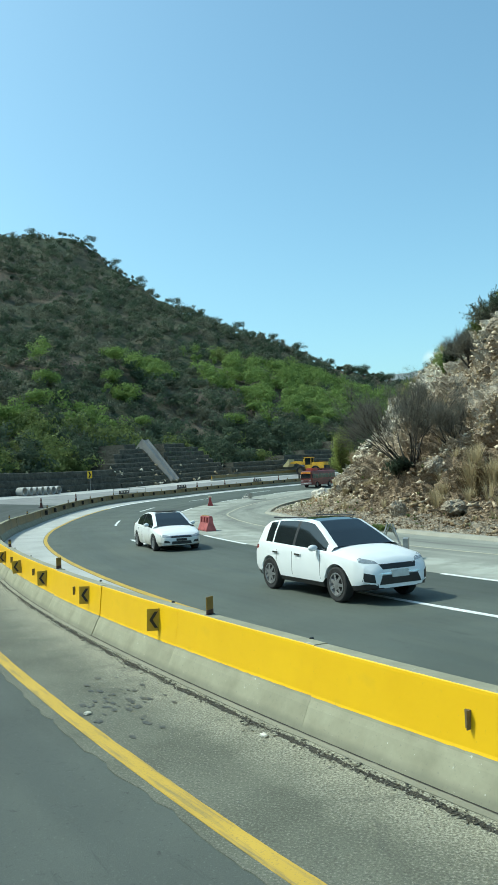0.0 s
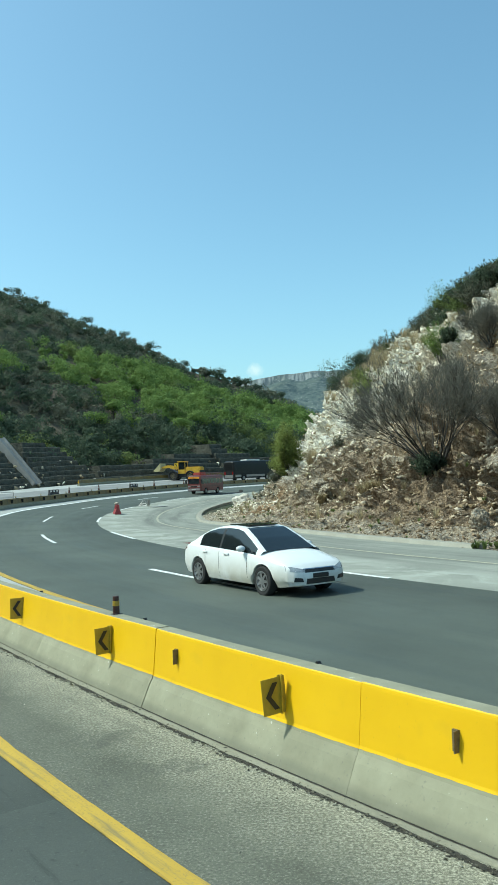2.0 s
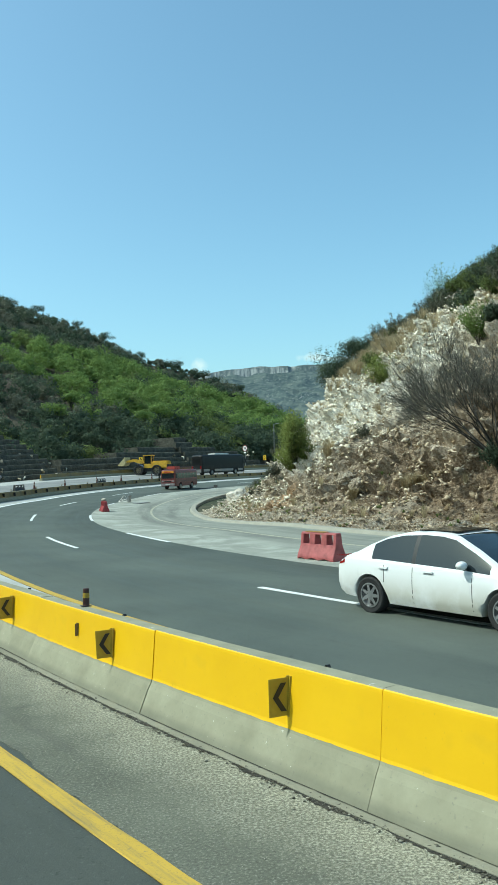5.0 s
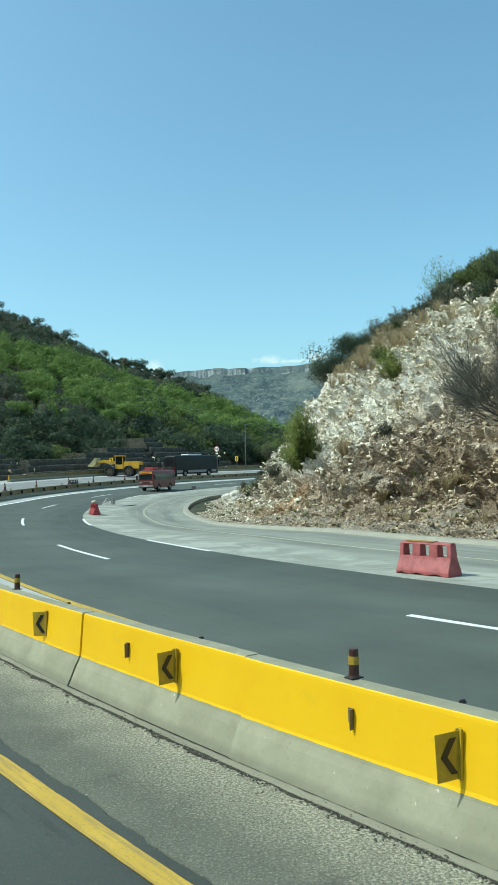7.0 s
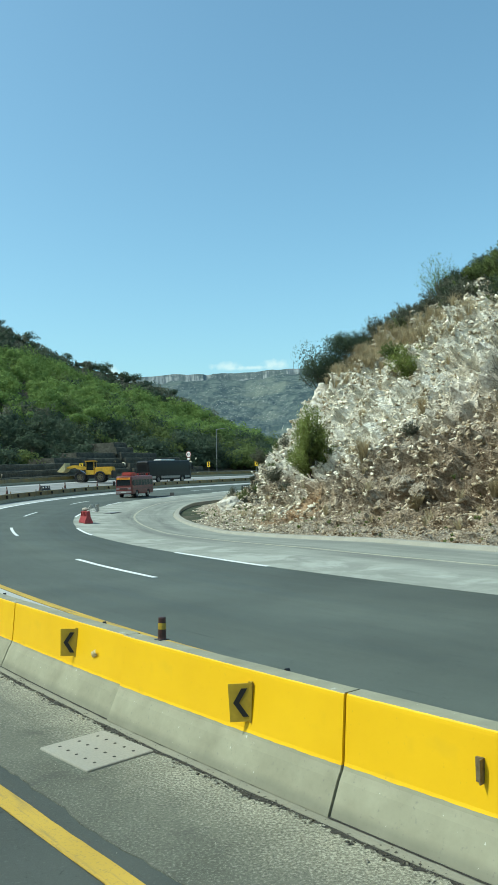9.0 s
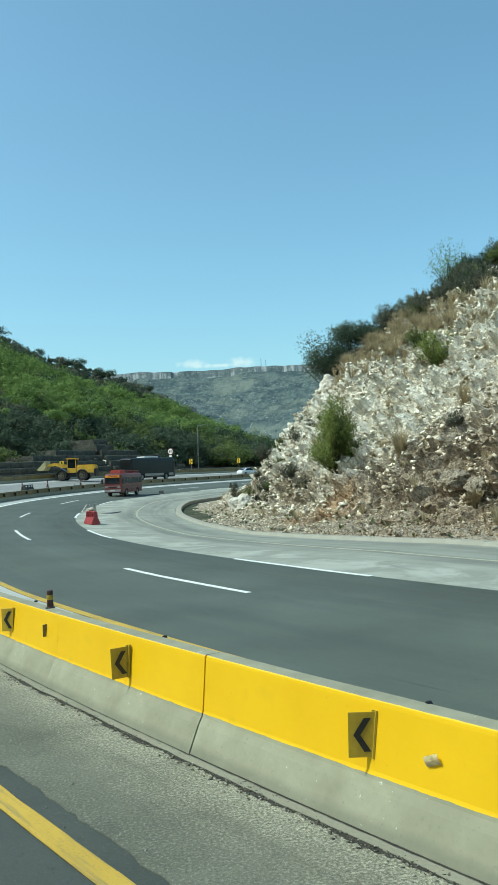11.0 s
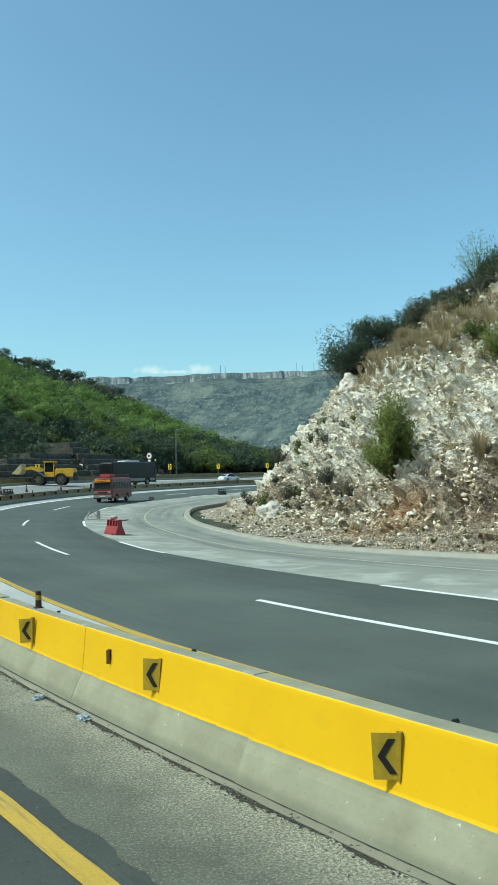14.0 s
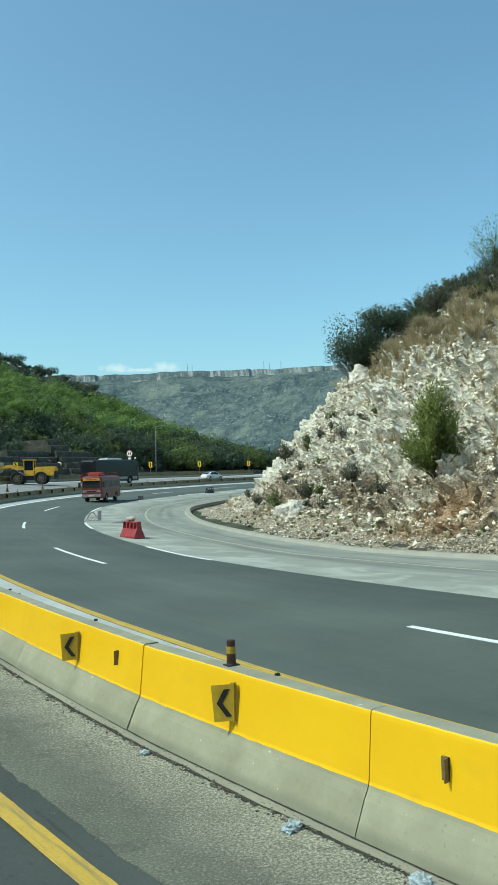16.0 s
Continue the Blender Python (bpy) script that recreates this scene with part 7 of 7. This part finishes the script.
def suv():
    hw = 0.925
    deck = [(-2.24, 0.72), (-2.22, 0.98), (-2.15, 1.08), (-1.9, 1.15), (0.5, 1.13), (1.0, 1.115), (1.4, 1.08), (1.8, 1.0), (2.05, 0.90), (2.16, 0.80), (2.22, 0.66), (2.24, 0.55)]
    belt = [(-2.24, 0.95), (-1.9, 1.11), (-1.0, 1.08), (0.5, 1.03), (1.1, 1.01), (1.9, 0.90), (2.24, 0.62)]
    floor = [(-2.24, 0.38), (-2.0, 0.28), (-1.0, 0.24), (1.0, 0.24), (1.9, 0.26), (2.24, 0.33)]
    plan = [(-2.24, 0.72), (-2.17, 0.81), (-1.9, 0.88), (-1.4, 0.92), (0.8, 0.925), (1.4, 0.915), (1.85, 0.87), (2.08, 0.79), (2.19, 0.69), (2.24, 0.58)]
    roof = [(-2.13, 1.10), (-2.06, 1.27), (-1.92, 1.45), (-1.7, 1.555), (-1.2, 1.61), (-0.6, 1.635), (-0.1, 1.625), (0.22, 1.585), (0.6, 1.40), (1.14, 1.10)]
    cab = {"seams": [-1.6, -1.28, -1.22, -0.40, -0.31, 0.14, 0.72, 0.95], "screen": 0.14, "back": -1.80, "post": (-0.40, -0.31),
           "glass": [("quarter_window", -1.6, -1.28), ("rear_side_window", -1.22, -0.40), ("side_window", -0.31, 0.95)]}
    thing, tree = motor_car("suv", "white sport utility car with a black roof", CAR_WHITE, hw, deck, belt, floor, plan, roof, (1.315, -1.36), 0.36, cab, 0.42, 0.40, GLASS)
    for s in (1, -1):
        patch("headlight", tree, ((s * 0.46, 0.80), (s * 0.80, 0.83), (s * 0.78, 0.93), (s * 0.50, 0.855)), "front", LENS, thing, "swept headlight with dark surround")
        patch("fog_lamp", tree, ((s * 0.60, 0.44), (s * 0.80, 0.47), (s * 0.78, 0.64), (s * 0.62, 0.60)), "front", TRIM, thing, "black fog lamp recess")
        patch("tail_light", tree, ((-2.2, 0.88), (-1.95, 0.92), (-1.97, 1.0), (-2.18, 0.99)), "left" if s > 0 else "right", TAIL, thing, "dark red tail light")
        for x0, x1 in ((0.20, 0.42), (-0.75, -0.53)):
            patch("door_handle", tree, ((x0 - 0.42, 0.86), (x1 - 0.42, 0.86), (x1 - 0.42, 0.895), (x0 - 0.42, 0.895)), "left" if s > 0 else "right", CHROME, thing, "bright handle", 4, 2, 0.03)
        for x in (0.74, -0.38, -1.05):
            patch("door_seam", tree, ((x, 0.42), (x + 0.012, 0.42), (x + 0.012, 0.93), (x, 0.93)), "left" if s > 0 else "right", TRIM, thing, "dark door gap", 1, 6, 0.002)
        bm = bmesh.new()
        tube(bm, (-1.6, s * 0.60, 1.63), (-0.1, s * 0.62, 1.655), 0.018, 6)
        part("roof_rail", bm, TRIM, thing, "black roof rail")
    patch("grille", tree, ((-0.40, 0.69), (0.40, 0.69), (0.46, 0.79), (-0.46, 0.79)), "front", TRIM, thing, "black mesh grille")
    patch("air_intake", tree, ((-0.52, 0.40), (0.52, 0.40), (0.44, 0.58), (-0.44, 0.58)), "front", TRIM, thing, "black lower intake")
    patch("bumper_bar", tree, ((-0.48, 0.60), (0.48, 0.60), (0.47, 0.625), (-0.47, 0.625)), "front", CHROME, thing, "bright bar across the bumper", 8, 1, 0.012)
    patch("number_plate", tree, ((-0.21, 0.53), (0.21, 0.53), (0.21, 0.67), (-0.21, 0.67)), "front", PLATE_W, thing, "pale number plate", 3, 2, 0.02)
    mirror_pair(thing, 0.62, 0.99, 1.06, CAR_WHITE)
    return thing


sed = sedan()
stand(sed, 5.42, 10.97, -0.02, -50.1)
far_car = copy_thing(sed, put(110.6, 50.0, -90))
far_car["label"] = "white saloon car on the far carriageway"
su = suv()
stand(su, 14.79, -0.22, -0.0, -42.7)


def coach_body(thing, L, W, H, floor, nose, paint, name="body", arches=(), r=0.45, tail=0.15, top=0.3):
    """A bus body: rounded box with raked ends and wheel arches."""
    xs = sorted(set([round(-L / 2 + tail * q, 3) for q in (0, .3, .6, 1, 2)] + [round(v, 3) for v in np.linspace(-L / 2 + 0.4, L / 2 - 0.5, 46)] + [round(L / 2 - nose * q, 3) for q in (2.2, 1.6, 1.1, 0.7, 0.4, 0.15, 0)]))
    rings = []
    for x in xs:
        e = max(0.0, (x - (L / 2 - nose)) / nose)
        b = max(0.0, ((-L / 2 + tail) - x) / tail)
        w = W / 2 * (1 - 0.10 * e ** 2 - 0.06 * b ** 2)
        h = H - top * (0.6 * e ** 2 + 0.5 * b ** 2)
        arch = 0.0
        for ax in arches:
            if abs(x - ax) < r * 1.18:
                arch = max(arch, math.sqrt((r * 1.18) ** 2 - (x - ax) ** 2) + r)
        fz = floor
        pts = [(0, fz), (0.7 * w, fz), (0.7 * w, max(fz, arch)), (0.97 * w, fz), (w, fz + 0.15), (w, fz + 0.5), (w, fz + 0.9), (w, H * 0.55), (w * 0.985, H * 0.75), (w * 0.965, h - 0.28), (w * 0.93, h - 0.12), (w * 0.82, h - 0.03), (w * 0.5, h), (0, h + 0.02)]
        pts = [(y, max(z, arch)) if i >= 3 and arch else (y, z) for i, (y, z) in enumerate(pts)]
        rings.append([Vector((x, y, z)) for y, z in pts] + [Vector((x, -y, z)) for y, z in pts[-2:0:-1]])
    V, F, tag = loft(rings)
    from_faces(name, V, F, paint, thing)
    return BVHTree.FromPolygons(V, F)


def red_bus():
    thing = tagged(new("minibus"), "faded red minibus with a roof rack and yellow visor", "bus")
    red = plain("faded_red_bus_paint", (0.13, 0.028, 0.026), 0.4, vary=0.3, scale=2.5)
    tree = coach_body(thing, 6.9, 2.1, 2.55, 0.42, 0.35, red, arches=(1.9, -1.7), r=0.42)
    patch("windscreen", tree, ((-0.86, 1.42), (0.86, 1.42), (0.82, 2.08), (-0.82, 2.08)), "front", GLASS, thing, "dark windscreen", 8, 4)
    patch("visor", tree, ((-0.84, 2.10), (0.84, 2.10), (0.80, 2.34), (-0.80, 2.34)), "front", plain("yellow_visor", (0.70, 0.30, 0.02), 0.5), thing, "yellow sun visor with lettering band", 8, 2, 0.03)
    patch("lettering", tree, ((-0.55, 2.17), (0.55, 2.17), (0.53, 2.25), (-0.53, 2.25)), "front", RED_M, thing, "dark red bar of lettering", 6, 1, 0.04)
    patch("front_panel", tree, ((-0.92, 0.95), (0.92, 0.95), (0.88, 1.22), (-0.88, 1.22)), "front", plain("pale_pink_panel", (0.30, 0.14, 0.13), 0.4), thing, "pale decorated front panel", 8, 2)
    patch("grille", tree, ((-0.5, 0.98), (0.5, 0.98), (0.48, 1.12), (-0.48, 1.12)), "front", TRIM, thing, "dark grille", 4, 2, 0.02)
    patch("bumper", tree, ((-0.95, 0.52), (0.95, 0.52), (0.95, 0.80), (-0.95, 0.80)), "front", plain("dull_bumper", (0.25, 0.22, 0.22), 0.5), thing, "dull grey bumper", 8, 2, 0.09)
    patch("number_plate", tree, ((-0.3, 0.58), (0.3, 0.58), (0.3, 0.72), (-0.3, 0.72)), "front", PLATE_W, thing, "pale number plate", 3, 2, 0.12)
    for s in (1, -1):
        way = "left" if s > 0 else "right"
        patch("headlight", tree, ((s * 0.62, 0.98), (s * 0.86, 0.98), (s * 0.86, 1.16), (s * 0.62, 1.16)), "front", LENS, thing, "square headlight", 3, 2, 0.02)
        for i in range(6):
            x0 = -3.2 + i * 0.95
            patch("side_window", tree, ((x0, 1.42), (x0 + 0.86, 1.42), (x0 + 0.86, 2.08), (x0, 2.08)), way, GLASS, thing, "dark side window", 3, 2)
        patch("side_window", tree, ((2.5, 1.36), (3.2, 1.42), (3.05, 2.08), (2.5, 2.08)), way, GLASS, thing, "dark cab window", 3, 2)
        patch("stripe", tree, ((-3.3, 1.0), (3.1, 1.0), (3.1, 1.12), (-3.3, 1.12)), way, plain("dark_stripe", (0.07, 0.02, 0.02), 0.4), thing, "darker stripe along the side", 12, 1)
        bm = bmesh.new()
        box(bm, 3.35, 3.5, s * 1.2 - 0.1, s * 1.2 + 0.1, 1.45, 1.95)
        tube(bm, (3.2, s * 0.95, 2.1), (3.42, s * 1.2, 1.9), 0.02, 5)
        part("mirror", bm, TRIM, thing, "tall black mirror")
        for ax in (1.9, -1.7):
            wheel(thing, ax, s * 0.92, 0.42, 0.26, s, 6, STEEL_M, 0.6)
    patch("door", tree, ((1.2, 0.5), (2.05, 0.5), (2.05, 2.12), (1.2, 2.12)), "right", TRIM, thing, "open dark doorway", 3, 4)
    bm = bmesh.new()
    for y in (-0.8, 0.8):
        tube(bm, (-3.0, y, 2.82), (2.2, y, 2.82), 0.025, 5)
    for i in range(8):
        x = -3.0 + i * 0.743
        tube(bm, (x, -0.8, 2.82), (x, 0.8, 2.82), 0.02, 5)
        for y in (-0.8, 0.8):
            tube(bm, (x, y, 2.5), (x, y, 2.82), 0.02, 5)
    part("roof_rack", bm, plain("red_rack_paint", (0.22, 0.03, 0.03), 0.5), thing, "red steel roof rack")
    bm = bmesh.new()
    box(bm, 0.9, 2.5, -0.62, 0.62, 2.5, 2.95)
    bmesh.ops.bevel(bm, geom=bm.edges[:], offset=0.1, segments=2, affect="EDGES")
    part("roof_box", bm, plain("red_roof_box", (0.38, 0.06, 0.045), 0.5), thing, "bright red box on the roof")
    return thing


rb = red_bus()
rb.matrix_basis = put(96.6, 18.0, 90)


def coach():
    thing = tagged(new("coach"), "black touring coach with a pale skirt and white roof unit", "bus")
    black = plain("black_coach_paint", (0.014, 0.015, 0.016), 0.4, vary=0.3, scale=1.5, spec=0.25)
    tree = coach_body(thing, 11.6, 2.5, 3.55, 0.38, 0.6, black, arches=(3.2, -3.2), r=0.5, tail=0.35, top=0.5)
    for s in (1, -1):
        way = "left" if s > 0 else "right"
        for x0, x1 in ((-5.4, -3.9), (-2.5, 2.5), (3.9, 5.2)):
            patch("skirt", tree, ((x0, 0.45), (x1, 0.45), (x1, 1.05), (x0, 1.05)), way, plain("pale_grey_skirt", (0.30, 0.29, 0.27), 0.5), thing, "pale grey skirt panel", 8, 2)
        for i in range(6):
            x0 = -5.0 + i * 1.62
            patch("side_window", tree, ((x0, 1.75), (x0 + 1.55, 1.75), (x0 + 1.55, 3.0), (x0, 3.0)), way, COACH_GLASS, thing, "black side window", 4, 3)
        for ax in (3.2, -3.2):
            wheel(thing, ax, s * 1.1, 0.5, 0.3, s, 8, STEEL_M, 0.6)
        bm = bmesh.new()
        box(bm, 5.75, 5.95, s * 1.42 - 0.12, s * 1.42 + 0.12, 2.0, 2.75)
        tube(bm, (5.4, s * 1.1, 3.1), (5.85, s * 1.42, 2.7), 0.03, 5)
        part("mirror", bm, TRIM, thing, "long black mirror")
        patch("tail_light", tree, ((s * 0.85, 1.1), (s * 1.08, 1.1), (s * 1.08, 1.6), (s * 0.85, 1.6)), "back", TAIL, thing, "red tail light", 2, 2)
    patch("rear_panel", tree, ((-1.0, 0.5), (1.0, 0.5), (1.0, 1.05), (-1.0, 1.05)), "back", plain("grey_rear_bumper", (0.16, 0.16, 0.155), 0.5), thing, "grey rear bumper", 6, 2)
    patch("rear_window", tree, ((-0.9, 1.9), (0.9, 1.9), (0.85, 2.9), (-0.85, 2.9)), "back", COACH_GLASS, thing, "dark rear window", 6, 3)
    patch("windscreen", tree, ((-1.05, 1.3), (1.05, 1.3), (0.98, 2.9), (-0.98, 2.9)), "front", GLASS, thing, "tall windscreen", 6, 4)
    bm = bmesh.new()
    box(bm, -1.9, 1.8, -0.85, 0.85, 3.5, 3.78)
    bmesh.ops.bevel(bm, geom=bm.edges[:], offset=0.1, segments=2, affect="EDGES")
    part("roof_unit", bm, WHITE_M, thing, "white air-conditioning unit")
    return thing


co = coach()
co.matrix_basis = put(111.3, 36.6, -90)


def loader():
    thing = tagged(new("wheel_loader"), "yellow wheel loader with a raised bucket parked on the carriageway", "wheel loader")
    yel = plain("loader_yellow_paint", (0.62, 0.36, 0.03), 0.5, vary=0.2, scale=2)
    for x in (1.55, -1.55):
        for s in (1, -1):
            wheel(thing, x, s * 1.0, 0.85, 0.62, s, 6, plain("loader_rim", (0.12, 0.10, 0.06), 0.5), 0.55)
    bm = bmesh.new()
    box(bm, -3.5, -0.7, -0.95, 0.95, 1.1, 2.35)
    bmesh.ops.bevel(bm, geom=bm.edges[:], offset=0.14, segments=2, affect="EDGES")
    part("engine_hood", bm, yel, thing)
    bm = bmesh.new()
    box(bm, -3.62, -3.3, -1.15, 1.15, 0.6, 1.75)
    bmesh.ops.bevel(bm, geom=bm.edges[:], offset=0.08, segments=2, affect="EDGES")
    part("counterweight", bm, TRIM, thing, "dark rear counterweight")
    bm = bmesh.new()
    box(bm, -2.6, 2.2, -0.55, 0.55, 0.6, 1.15)
    part("frame", bm, TRIM, thing, "dark chassis")
    bm = bmesh.new()
    box(bm, -0.6, 0.75, -0.72, 0.72, 1.2, 1.9)
    part("cab_base", bm, yel, thing)
    for x in (-0.58, 0.66):
        for y in (-0.7, 0.62):
            bm = bmesh.new()
            box(bm, x, x + 0.09, y, y + 0.09, 1.9, 3.2)
            part("cab_post", bm, yel, thing)
    bm = bmesh.new()
    box(bm, -0.54, 0.7, -0.66, 0.66, 1.9, 3.18)
    part("cab_glass", bm, GLASS, thing, "dark cab glass")
    bm = bmesh.new()
    box(bm, -0.75, 0.9, -0.8, 0.8, 3.2, 3.36)
    bmesh.ops.bevel(bm, geom=bm.edges[:], offset=0.05, segments=2, affect="EDGES")
    part("cab_roof", bm, yel, thing)
    for s in (1, -1):
        bm = bmesh.new()
        pts = ((0.9, 2.1), (1.2, 2.5), (2.6, 2.75), (3.9, 2.45), (3.95, 2.15), (2.6, 2.35), (1.5, 1.95))
        a = [bm.verts.new((x, s * 0.48, z)) for x, z in pts]
        b = [bm.verts.new((x, s * 0.68, z)) for x, z in pts]
        bm.faces.new(a)
        bm.faces.new(b[::-1])
        for i in range(7):
            bm.faces.new((a[i], a[(i + 1) % 7], b[(i + 1) % 7], b[i]))
        part("boom", bm, yel, thing)
        bm = bmesh.new()
        tube(bm, (0.9, s * 0.35, 1.3), (2.6, s * 0.55, 2.45), 0.08, 8)
        part("ram", bm, CHROME, thing, "steel hydraulic ram")
    bm = bmesh.new()
    prof = ((3.8, 3.1), (3.75, 2.2), (4.0, 1.75), (4.5, 1.62), (5.1, 1.75), (4.5, 1.72), (4.08, 1.85), (3.85, 2.25), (3.9, 3.1))
    a = [bm.verts.new((x, -1.35, z)) for x, z in prof]
    b = [bm.verts.new((x, 1.35, z)) for x, z in prof]
    for i in range(9):
        bm.faces.new((a[i], a[(i + 1) % 9], b[(i + 1) % 9], b[i]))
    for y in (-1.35, 1.35):
        v = [bm.verts.new((x, y, z)) for x, z in ((3.8, 3.1), (3.75, 2.2), (4.0, 1.75), (4.5, 1.62), (5.1, 1.75))]
        bm.faces.new(v)
    part("bucket", bm, plain("scoured_bucket_steel", (0.48, 0.42, 0.22), 0.6, vary=0.3), thing, "scoured pale yellow bucket")
    for s in (1, -1):
        bm = bmesh.new()
        box(bm, 0.75, 2.35, s * 1.0 - 0.32, s * 1.0 + 0.32, 1.75, 1.83)
        part("mudguard", bm, TRIM, thing, "black mudguard")
    return thing


ld = loader()
stand(ld, -18.9, 128.6, ground_at(-18.9, 128.6), 172)
